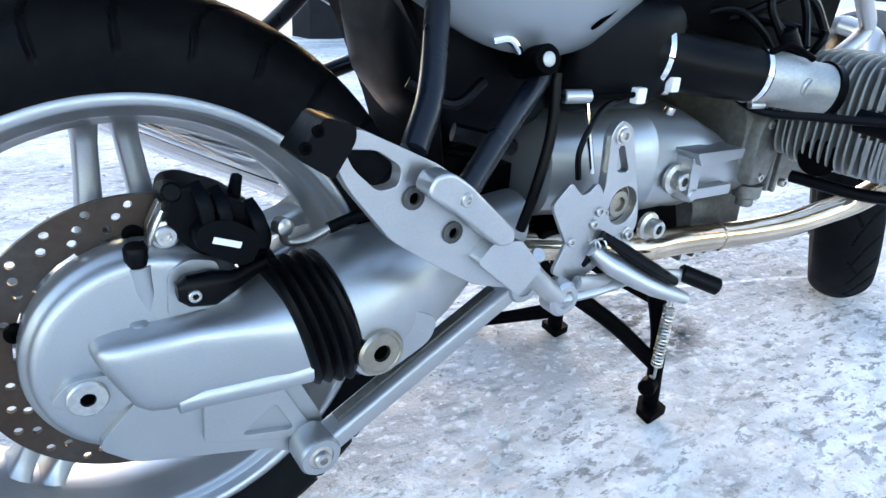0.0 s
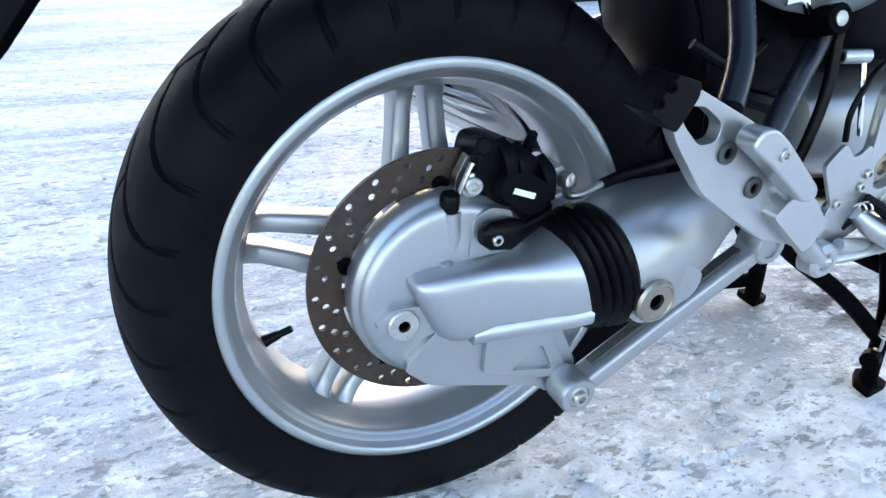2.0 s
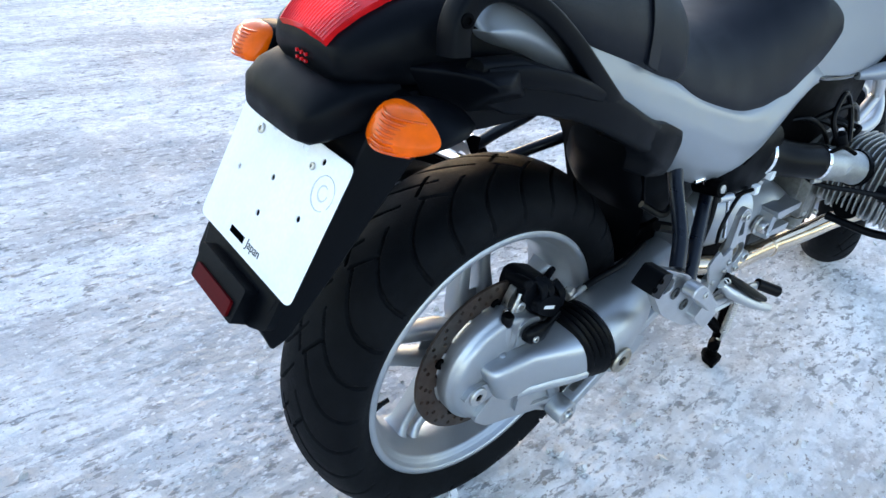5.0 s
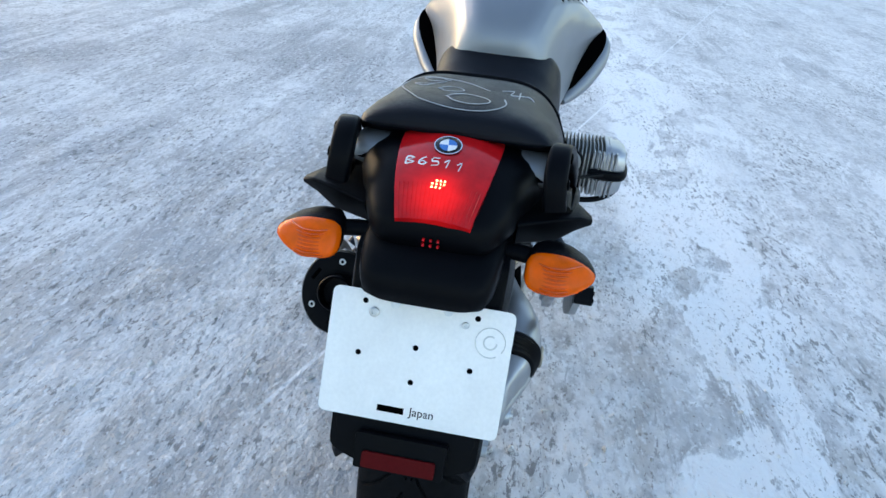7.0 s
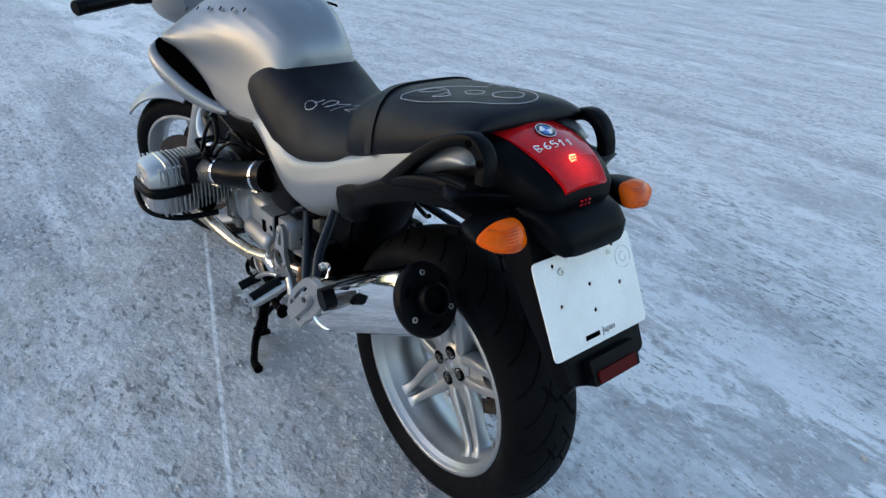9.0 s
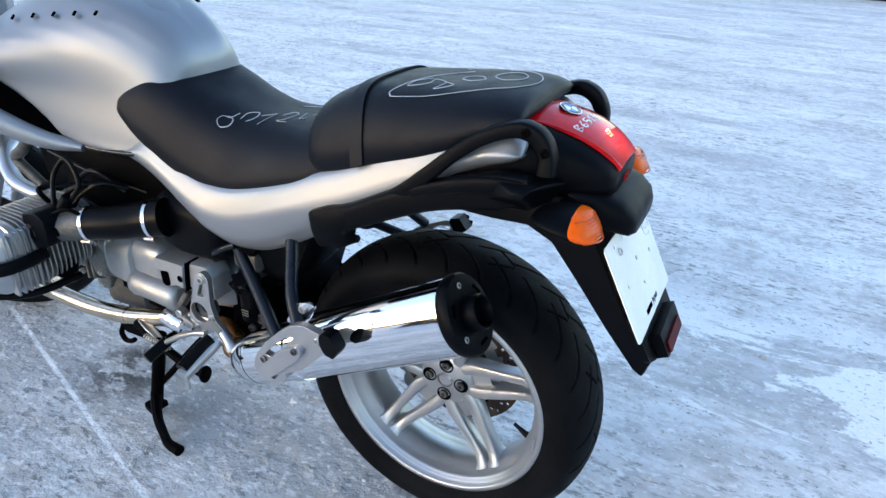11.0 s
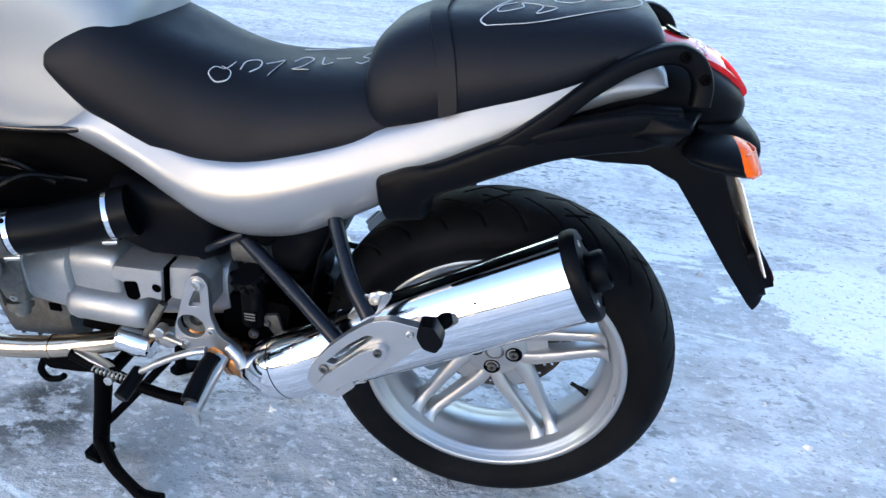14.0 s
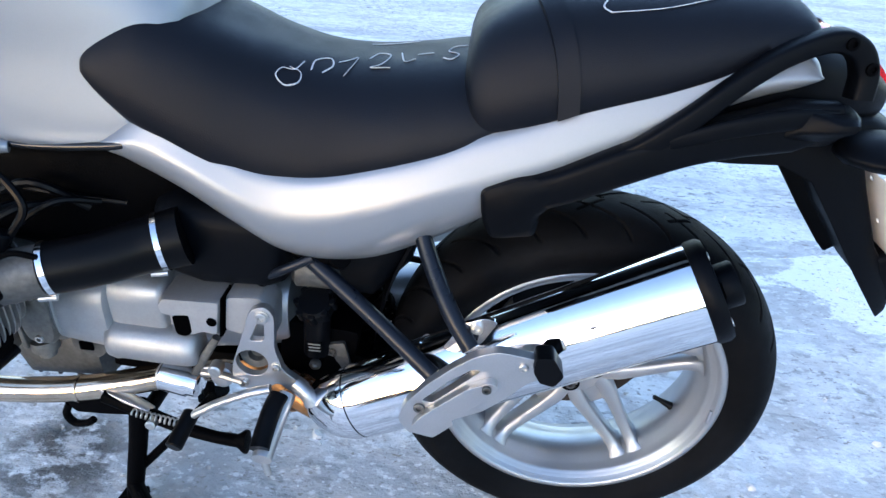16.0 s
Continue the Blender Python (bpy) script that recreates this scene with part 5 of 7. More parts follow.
# -- stands --
def build_stand():
    st = part("centre_stand", tube([(0.712, -0.12, 0.205), (0.716, 0.12, 0.208)], 0.013, 12, 4), IRON, bike, "black steel centre stand, lowered on the snow")
    part("leg", tube([(0.696, -0.118, 0.232), (0.712, -0.130, 0.150), (0.726, -0.130, 0.060), (0.730, -0.130, 0.012)], 0.0135, 12, 6, radii=[0.015, 0.013, 0.012, 0.013]), IRON, st)
    part("leg", tube([(0.722, 0.116, 0.232), (0.736, 0.124, 0.150), (0.754, 0.132, 0.060), (0.762, 0.136, 0.010)], 0.0150, 14, 6, radii=[0.017, 0.016, 0.0155, 0.015]), IRON, st)
    part("foot", slab(rounded(((0.694, -0.026), (0.746, -0.020), (0.752, 0.018), (0.730, 0.026), (0.700, 0.004)), 0.006), depth=0.012, place=pose(0, -0.132, 0.001)), IRON, st, bevel=0.003)
    part("foot", slab(rounded(((0.744, -0.024), (0.786, -0.018), (0.790, 0.016), (0.750, 0.026)), 0.007), depth=0.014, place=pose(0, 0.138, 0.001)), IRON, st, bevel=0.003)
    part("stop", rod((0.712, -0.134, 0.062), (0.688, -0.144, 0.064), 0.0135, segs=16, bev=0.002), IRON, st)
    # tread tang that sweeps out and back from the left foot
    part("tang", tube([(0.756, 0.136, 0.052), (0.738, 0.154, 0.040), (0.700, 0.184, 0.026), (0.655, 0.208, 0.018), (0.624, 0.222, 0.014), (0.584, 0.226, 0.014)], 0.0115, 14, 7, radii=[0.014, 0.0135, 0.0115, 0.0105, 0.0115, 0.0135]), IRON, st, "curved black tread tang")
    part("tang_rib", tube([(0.738, 0.156, 0.054), (0.700, 0.186, 0.038), (0.655, 0.210, 0.029), (0.626, 0.223, 0.026)], 0.003, 8, 6), IRON, st)
    part("brace", tube([(0.722, -0.128, 0.090), (0.640, -0.100, 0.170), (0.560, -0.06, 0.235), (0.50, -0.05, 0.290)], 0.0125, 12, 5), IRON, st)
    part("brace", tube([(0.752, 0.124, 0.070), (0.700, 0.118, 0.130), (0.655, 0.114, 0.184), (0.600, 0.100, 0.250)], 0.0080, 12, 5), IRON, st)
    coil = []
    a, b = Vector((0.694, -0.150, 0.214)), Vector((0.690, -0.152, 0.112))
    for k in range(144):
        f = k / 143
        w = 2 * math.pi * 18 * f
        coil.append(a + (b - a) * f + Vector((0.0075 * math.cos(w), 0.0075 * math.sin(w), 0)))
    part("spring", tube(coil, 0.0018, 6, 2), STEEL, st, "plated coil spring")
    part("spring_hook", tube([(0.694, -0.150, 0.214), (0.694, -0.146, 0.236), (0.690, -0.136, 0.246)], 0.0025, 8, 4), STEEL, st)
    part("spring_hook", tube([(0.690, -0.152, 0.112), (0.694, -0.150, 0.088), (0.700, -0.140, 0.082)], 0.0025, 8, 4), STEEL, st)
    # side stand, folded up along the left
    ss = part("side_stand", tube([(0.760, 0.138, 0.268), (0.700, 0.150, 0.254), (0.632, 0.160, 0.237), (0.578, 0.164, 0.227), (0.535, 0.166, 0.225)], 0.0105, 14, 7, radii=[0.013, 0.0115, 0.0105, 0.010, 0.011]), IRON, bike, "black side stand folded up beside the exhaust")
    part("toe", ring_skin([[Vector((x, 0.166 + h * 0.8 * math.cos(2 * math.pi * q / 16), 0.225 + h * math.sin(2 * math.pi * q / 16))) for q in range(16)] for x, h in ((0.546, 0.010), (0.536, 0.013), (0.526, 0.021), (0.521, 0.021), (0.519, 0.012))]), IRON, ss, "flared foot of the side stand")
    part("pivot_plate", slab(rounded(((0.838, 0.236), (0.790, 0.252), (0.735, 0.258), (0.700, 0.246), (0.712, 0.222), (0.770, 0.216), (0.826, 0.214)), 0.008), depth=0.012, place=side_place(0.120, 1)), IRON, ss, bevel=0.003)
    part("hook", tube([(0.838, 0.126, 0.226), (0.846, 0.130, 0.204), (0.834, 0.132, 0.187), (0.812, 0.132, 0.190), (0.800, 0.130, 0.198)], 0.0065, 10, 6), IRON, ss)
    part("pivot_bracket", strap_tube([(0.775, 0.128, 0.278), (0.720, 0.142, 0.268), (0.680, 0.150, 0.256)], [(0.010, 0.005), (0.011, 0.006), (0.008, 0.004)]), ALLOY, ss, "plain alloy pivot bracket")
    spring = [Vector((0.700 - 0.070 * k / 71, 0.168 + 0.0055 * math.cos(k * 0.85), 0.268 - 0.014 * k / 71 + 0.0055 * math.sin(k * 0.85))) for k in range(72)]
    part("return_spring", tube(spring, 0.0014, 6, 2), STEEL, ss, "plated return spring")
    part("pivot_pin", rod((0.672, 0.160, 0.248), (0.672, 0.178, 0.250), 0.0085, segs=14, bev=0.002), STEEL, ss)


build_stand()


# -- exhaust --
def build_exhaust():
    a, b = Vector((0.335, 0.172, 0.350)), Vector((-0.100, 0.168, 0.594))
    d = (b - a).normalized()
    side = Vector((0, 1, 0))
    up = side.cross(d) * -1
    up = up if up.z > 0 else -up

    def oval(p, hw, hh, n=44):
        return [p + side * (hw * math.cos(2 * math.pi * q / n)) + up * (hh * math.sin(2 * math.pi * q / n)) for q in range(n)]

    sil = part("silencer", ring_skin([oval(a + (b - a) * f, w, h) for f, w, h in ((0.0, 0.0535, 0.0560), (0.02, 0.0545, 0.0570), (0.30, 0.0570, 0.0605), (0.60, 0.0595, 0.0650), (0.98, 0.0600, 0.0670), (1.0, 0.059, 0.066))]), CHROME, bike, "mirror-chromed oval silencer", smooth=60)
    for f in (0.235,):
        p = a + (b - a) * f
        part("strap", ring_skin([oval(p + d * h, w, w + 0.0035) for h, w in ((-0.012, 0.0560), (-0.012, 0.0585), (0.012, 0.0590), (0.012, 0.0565))], True), CHROME, sil)
    front = [oval(Vector(p), w, h) for p, w, h in (((0.337, 0.172, 0.349), 0.0535, 0.0560), ((0.352, 0.172, 0.341), 0.0525, 0.0545), ((0.376, 0.168, 0.328), 0.046, 0.048), ((0.400, 0.160, 0.318), 0.036, 0.038), ((0.412, 0.154, 0.316), 0.029, 0.030))]
    part("collector_cone", ring_skin(front), CHROME, sil, "chromed collector cone", smooth=60)
    part("pipe_joint", tube([(0.406, 0.157, 0.318), (0.430, 0.146, 0.320), (0.470, 0.122, 0.322), (0.530, 0.085, 0.320), (0.600, 0.07, 0.316)], 0.0245, 20, 5), SCORCHED, sil, "brown heat-tinted joint pipe")
    part("joint_clamp", lathe([(0.027, -0.008), (0.030, -0.007), (0.030, 0.007), (0.027, 0.008)], (0.438, 0.142, 0.321), (0.7, -0.5, 0.05), 28, closed=True), SCORCHED, sil)
    # black end cap with slots and outlet
    cap = part("end_cap", ring_skin([oval(b + d * h, w, g) for h, w, g in ((-0.004, 0.0605, 0.0675), (0.0, 0.0625, 0.0695), (0.012, 0.0625, 0.0695), (0.018, 0.0590, 0.066), (0.020, 0.0360, 0.040), (0.018, 0.031, 0.034))]), BLACK, sil, "black slotted silencer end cap")
    out = part("outlet", lathe([(0.0265, 0.012), (0.029, 0.016), (0.029, 0.040), (0.0265, 0.043), (0.024, 0.040), (0.024, 0.010)], b, d, 32, closed=True), BLACK, cap)
    part("outlet_bore", lathe([(0.0, 0.0135), (0.0245, 0.0135)], b, d, 24, caps=False), INK, cap)
    for k in range(6):
        t = radians(30 + 60 * k)
        p = b + d * 0.0185 + side * (0.046 * math.cos(t)) + up * (0.050 * math.sin(t))
        tang = (-side * math.sin(t) + up * math.cos(t)).normalized()
        if k % 2:
            bolt(cap, p - d * 0.002, d, 0.0055, 0.004, STEEL)
        else:
            part("slot", tube([p - tang * 0.010, p, p + tang * 0.010], 0.0032, 8, 3), INK, cap)
    br = part("silencer_bracket", slab(rounded(((0.196, 0.548), (0.170, 0.560), (0.152, 0.556), (0.170, 0.520), (0.200, 0.500), (0.220, 0.505)), 0.006), depth=0.006, place=side_place(0.214, 1)), CHROME, sil, bevel=0.0015)
    bolt(br, (0.178, 0.220, 0.545), (0, 1, 0), 0.008, 0.006, STEEL)
    part("bumper", box((0.020, 0.214, 0.560), (0.040, 0.010, 0.016), (0, 22, 0)), BOOT, sil, bevel=0.003)


build_exhaust()


# -- fuel tank --
def skin_sections(sections, n=40):
    """Sections: x and a half profile (y, z) from the top centre down to the bottom; mirrored and skinned along x."""
    rings = []
    for x, prof in sections:
        sm = smooth_path([(0, y, z) for y, z in prof], 6)
        ln = [0.0]
        for a, b in zip(sm, sm[1:]):
            ln.append(ln[-1] + (b - a).length)
        half = []
        for k in range(n + 1):
            t = ln[-1] * k / n
            i = min(max(0, next((q for q, v in enumerate(ln) if v >= t), len(ln) - 1) - 1), len(sm) - 2)
            f = (t - ln[i]) / max(1e-9, ln[i + 1] - ln[i])
            p = sm[i] + (sm[i + 1] - sm[i]) * min(1, max(0, f))
            half.append(p)
        rings.append([Vector((x(p.z) if callable(x) else x, max(0.0, p.y), p.z)) for p in half] + [Vector((x(p.z) if callable(x) else x, -max(0.0, p.y), p.z)) for p in half[-2:0:-1]])
    return ring_skin(rings)


def build_tank():
    sec = [
        (lambda z: 0.548 + 0.10 * (0.88 - z), [(0, 0.880), (0.045, 0.876), (0.085, 0.845), (0.104, 0.805), (0.112, 0.770), (0.106, 0.735), (0.05, 0.725), (0, 0.725)]),
        (lambda z: 0.572 + 0.10 * (0.90 - z), [(0, 0.930), (0.055, 0.925), (0.090, 0.890), (0.112, 0.840), (0.124, 0.785), (0.130, 0.730), (0.06, 0.715), (0, 0.715)]),
        (0.630, [(0, 0.972), (0.070, 0.966), (0.100, 0.944), (0.120, 0.890), (0.131, 0.810), (0.145, 0.730), (0.140, 0.712), (0, 0.705)]),
        (0.700, [(0, 0.998), (0.085, 0.992), (0.134, 0.948), (0.146, 0.895), (0.150, 0.820), (0.157, 0.730), (0.146, 0.706), (0, 0.700)]),
        (0.780, [(0, 1.010), (0.100, 1.003), (0.166, 0.942), (0.173, 0.900), (0.168, 0.830), (0.172, 0.745), (0.158, 0.712), (0, 0.705)]),
        (0.850, [(0, 1.008), (0.110, 1.000), (0.204, 0.925), (0.214, 0.888), (0.198, 0.840), (0.194, 0.775), (0.176, 0.740), (0, 0.720)]),
        (0.920, [(0, 0.990), (0.120, 0.982), (0.240, 0.902), (0.252, 0.880), (0.230, 0.850), (0.218, 0.800), (0.190, 0.780), (0, 0.740)]),
        (0.985, [(0, 0.955), (0.120, 0.948), (0.242, 0.886), (0.258, 0.870), (0.240, 0.850), (0.215, 0.815), (0.16, 0.790), (0, 0.770)]),
        (1.040, [(0, 0.910), (0.10, 0.905), (0.18, 0.880), (0.21, 0.865), (0.19, 0.845), (0.15, 0.820), (0.10, 0.805), (0, 0.800)]),
        (1.070, [(0, 0.870), (0.06, 0.868), (0.10, 0.860), (0.12, 0.852), (0.10, 0.842), (0.08, 0.835), (0.05, 0.830), (0, 0.828)])]
    # a crisp shoulder between the top and the flank
    for k in range(2, 8):
        x, prof = sec[k]
        (y0, z0), (y1, z1), (y2, z2) = prof[1:4]
        prof[2:3] = [(y1 + 0.10 * (y0 - y1), z1 + 0.10 * (z0 - z1)), (y1, z1), (y1 + 0.12 * (y2 - y1), z1 + 0.12 * (z2 - z1))]
    tank = part("fuel_tank", skin_sections(sec, 60), BODY, bike, "silver painted fuel tank", smooth=80, subsurf=1)
    # raised spine with the filler flap at its end
    spine = []
    for x, z, w in ((0.575, 0.918, 0.024), (0.600, 0.948, 0.030), (0.660, 0.984, 0.034), (0.740, 1.004, 0.036), (0.820, 1.010, 0.034)):
        spine.append([Vector((x, w * u, z + 0.004 * (1 - u * u) - 0.002)) for u in (-1, -0.6, 0, 0.6, 1)] + [Vector((x, w * u, z - 0.02)) for u in (1, -1)])
    part("tank_spine", ring_skin(spine), BODY, tank, "raised silver centre strip of the tank", bevel=0.002)
    for s in (1, -1):
        # dark air intake and the silver lip below it
        part("air_intake", ring_skin([[Vector((x, s * y, z)) for y, z in pts] for x, pts in (
            (0.800, ((0.172, 0.735), (0.178, 0.728), (0.182, 0.724), (0.170, 0.722))),
            (0.850, ((0.192, 0.812), (0.220, 0.778), (0.212, 0.750), (0.180, 0.752))),
            (0.900, ((0.222, 0.868), (0.258, 0.826), (0.246, 0.784), (0.200, 0.790))),
            (0.955, ((0.244, 0.890), (0.278, 0.862), (0.272, 0.824), (0.220, 0.828))),
            (1.000, ((0.240, 0.880), (0.262, 0.868), (0.258, 0.850), (0.230, 0.848))))]), INK, tank, "black air intake", subsurf=1)
        part("intake_lip", tube([(0.765, s * 0.168, 0.712), (0.820, s * 0.190, 0.722), (0.880, s * 0.220, 0.748), (0.940, s * 0.250, 0.790), (0.990, s * 0.262, 0.826), (1.02, s * 0.245, 0.852)], 0.022, 16, 6, radii=[0.008, 0.018, 0.026, 0.028, 0.022, 0.010]), BODY, tank)
        part("tank_seam", tube([(0.560, s * 0.112, 0.742), (0.620, s * 0.150, 0.722), (0.680, s * 0.155, 0.714), (0.740, s * 0.160, 0.712), (0.775, s * 0.166, 0.716)], 0.0055, 10, 6), GLOSS, tank, "dark joint under the tank")
        for k in range(6):
            u = k / 5
            p = Vector((0.700 + 0.215 * u, s * (0.124 + 0.066 * u), 0.9735 - 0.012 * u - 0.012 * u * u))
            part("badge_mark", box(p, (0.010, 0.0016, 0.010), (s * 40, 0, -s * 14)), INK, tank, "small dark mark of the model badge")
    return tank


build_tank()


# -- seats --
def cushion(rows, n=15, p=3.0, under=0.03):
    """rows: x, half width, edge height, centre height, sharpness; a rounded cushion with a flat base."""
    rings = []
    for x, w, ze, zc, q in rows:
        top = []
        for k in range(2 * n + 1):
            u = -1 + k / n
            a = math.copysign(abs(u) ** 0.85, u)
            top.append(Vector((x, w * a, ze + (zc - ze) * max(0.0, 1 - abs(a) ** q) ** (1 / 1.6))))
        deep = under if x > -0.06 else max(0.004, under - 0.3 * (-0.06 - x))
        rings.append(top + [Vector((x, w * 0.86, ze - deep)), Vector((x, -w * 0.86, ze - deep))])
    return ring_skin(rings)


def lerp_rows(rows, steps=5):
    pts = [[float(v) for v in r] for r in rows]
    out = []
    for i in range(len(pts) - 1):
        a, b, c, d = pts[max(i - 1, 0)], pts[i], pts[i + 1], pts[min(i + 2, len(pts) - 1)]
        for k in range(steps):
            t = k / steps
            out.append([0.5 * (2 * q + (r - p) * t + (2 * p - 5 * q + 4 * r - s) * t * t + (3 * q - p - 3 * r + s) * t ** 3) for p, q, r, s in zip(a, b, c, d)])
    return out + [pts[-1]]


def chalk(parent, strokes, surface, r=0.0016):
    """Hand-drawn strokes: rows of (u, v) laid on a surface."""
    for st in strokes:
        pts = [surface(u, v) for u, v in st]
        part("chalk_stroke", tube(pts, r, 6, 5, 0.5), CHALK, parent)


FRONT_ROWS = [(0.670, 0.126, 0.812, 0.830, 5.0), (0.666, 0.146, 0.806, 0.840, 6.0), (0.648, 0.153, 0.788, 0.857, 6.0), (0.610, 0.156, 0.756, 0.870, 6.0), (0.575, 0.157, 0.738, 0.866, 5.0), (0.530, 0.157, 0.713, 0.852, 4.5), (0.480, 0.156, 0.692, 0.834, 4.0), (0.415, 0.156, 0.685, 0.819, 3.4),
              (0.350, 0.156, 0.703, 0.816, 3.2), (0.280, 0.155, 0.725, 0.823, 3.2), (0.215, 0.153, 0.748, 0.832, 3.4), (0.172, 0.144, 0.772, 0.826, 3.6)]
REAR_ROWS = [(0.220, 0.112, 0.828, 0.850, 4.0), (0.214, 0.132, 0.806, 0.868, 4.6), (0.204, 0.143, 0.788, 0.880, 4.8), (0.186, 0.150, 0.781, 0.892, 4.6), (0.156, 0.153, 0.789, 0.905, 4.4), (0.110, 0.155, 0.806, 0.917, 4.2), (0.050, 0.155, 0.828, 0.924, 4.2), (-0.010, 0.153, 0.848, 0.930, 4.0),
             (-0.070, 0.148, 0.872, 0.936, 3.8), (-0.110, 0.140, 0.893, 0.937, 3.6), (-0.135, 0.132, 0.904, 0.934, 3.4), (-0.148, 0.126, 0.908, 0.928, 3.2), (-0.154, 0.120, 0.909, 0.918, 3.0)]


def top_of(rows, x, y):
    rs = lerp_rows(rows, 6)
    rs.sort(key=lambda r: r[0])
    i = next((k for k, r in enumerate(rs) if r[0] >= x), len(rs) - 1)
    a, b = rs[max(i - 1, 0)], rs[i]
    f = 0 if a is b else (x - a[0]) / (b[0] - a[0])
    w, ze, zc, q = [a[k] + (b[k] - a[k]) * f for k in (1, 2, 3, 4)]
    u = min(0.999, abs(y) / w)
    return ze + (zc - ze) * (1 - u ** q) ** (1 / 1.6)


def build_seats():
    fs = part("rider_seat", cushion(lerp_rows(FRONT_ROWS, 10), 28), SEAT, bike, "black vinyl rider seat with chalk writing", smooth=70)
    rs = part("passenger_seat", cushion(lerp_rows(REAR_ROWS, 8), 24), SEAT, bike, "black vinyl passenger seat with chalk writing", smooth=70)
    # hold strap across the passenger seat
    rings = []
    for x0, x1, lift in ((0.146, 0.112, 0.0), (0.146, 0.112, 0.005), (0.123, 0.089, 0.005), (0.123, 0.089, 0.0)):
        ring = []
        for k in range(41):
            u = -1 + k / 20
            y = 0.1545 * math.copysign(abs(u) ** 0.6, u)
            x = x0 + (x1 - x0) * abs(u) ** 2
            z = top_of(REAR_ROWS, x, min(abs(y), 0.1545)) - 0.015 * abs(u) ** 14
            nrm = Vector((0, u ** 5, 1 - abs(u) ** 6 + 0.05)).normalized()
            ring.append(Vector((x, y, z)) + nrm * lift)
        rings.append(ring)
    bm = bmesh.new()
    vs = [[bm.verts.new(p) for p in r] for r in rings]
    for a, b in ((0, 1), (1, 2), (2, 3), (3, 0)):
        for i in range(40):
            bm.faces.new((vs[a][i], vs[a][i + 1], vs[b][i + 1], vs[b][i]))
    part("hold_strap", bm, SEAT, rs, "black strap across the seat", smooth=60)
    on_rear = lambda x, y: Vector((max(x + 0.018, -0.142 + 0.3 * (x + 0.149)), y, top_of(REAR_ROWS, max(x + 0.018, -0.142 + 0.3 * (x + 0.149)), y) + 0.0008))
    on_front = lambda x, y: Vector((x, y, top_of(FRONT_ROWS, x, y) + 0.0008))
    chalk(rs, [[(0.048, 0.109), (-0.010, 0.106), (-0.062, 0.092), (-0.105, 0.073), (-0.131, 0.055), (-0.149, 0.013), (-0.149, -0.022), (-0.135, -0.047), (-0.108, -0.059), (-0.080, -0.055)], [(-0.029, -0.030), (0.012, 0.005), (0.032, 0.039), (0.045, 0.074), (0.056, 0.099), (0.048, 0.109)],
               [(-0.103, 0.024), (-0.122, 0.010), (-0.127, -0.016), (-0.111, -0.036), (-0.091, -0.030), (-0.079, -0.004), (-0.088, 0.015), (-0.106, 0.025)], [(-0.056, 0.043), (-0.073, 0.028), (-0.058, 0.007), (-0.038, 0.013), (-0.037, 0.032), (-0.058, 0.044)],
               [(0.014, 0.035), (0.034, 0.054), (0.035, 0.079), (0.006, 0.065), (0.006, 0.041), (-0.020, 0.057), (-0.013, 0.086), (-0.038, 0.068), (-0.018, 0.055)],
               [(-0.014, -0.047), (-0.001, -0.064), (-0.036, -0.062), (-0.012, -0.087), (-0.028, -0.096)], [(0.0, -0.074), (-0.052, -0.074)]], on_rear, 0.0011)
    chalk(fs, [[(0.421, 0.069), (0.429, 0.088), (0.443, 0.091), (0.448, 0.103), (0.436, 0.110), (0.421, 0.103), (0.421, 0.090), (0.435, 0.086)], [(0.410, 0.082), (0.409, 0.061), (0.393, 0.049), (0.386, 0.067), (0.396, 0.083)], [(0.381, 0.057), (0.369, 0.047), (0.360, 0.037), (0.364, 0.068), (0.369, 0.084)],
               [(0.345, 0.038), (0.336, 0.015), (0.320, 0.025), (0.327, 0.055), (0.340, 0.065), (0.315, 0.066)], [(0.307, 0.015), (0.299, 0.049), (0.286, 0.043)], [(0.285, 0.025), (0.265, 0.022)], [(0.223, -0.002), (0.238, 0.0), (0.246, 0.020), (0.232, 0.036), (0.240, 0.053), (0.251, 0.046)],
               [(0.353, -0.030), (0.325, -0.036), (0.290, -0.046)]], on_front, 0.0011)


build_seats()


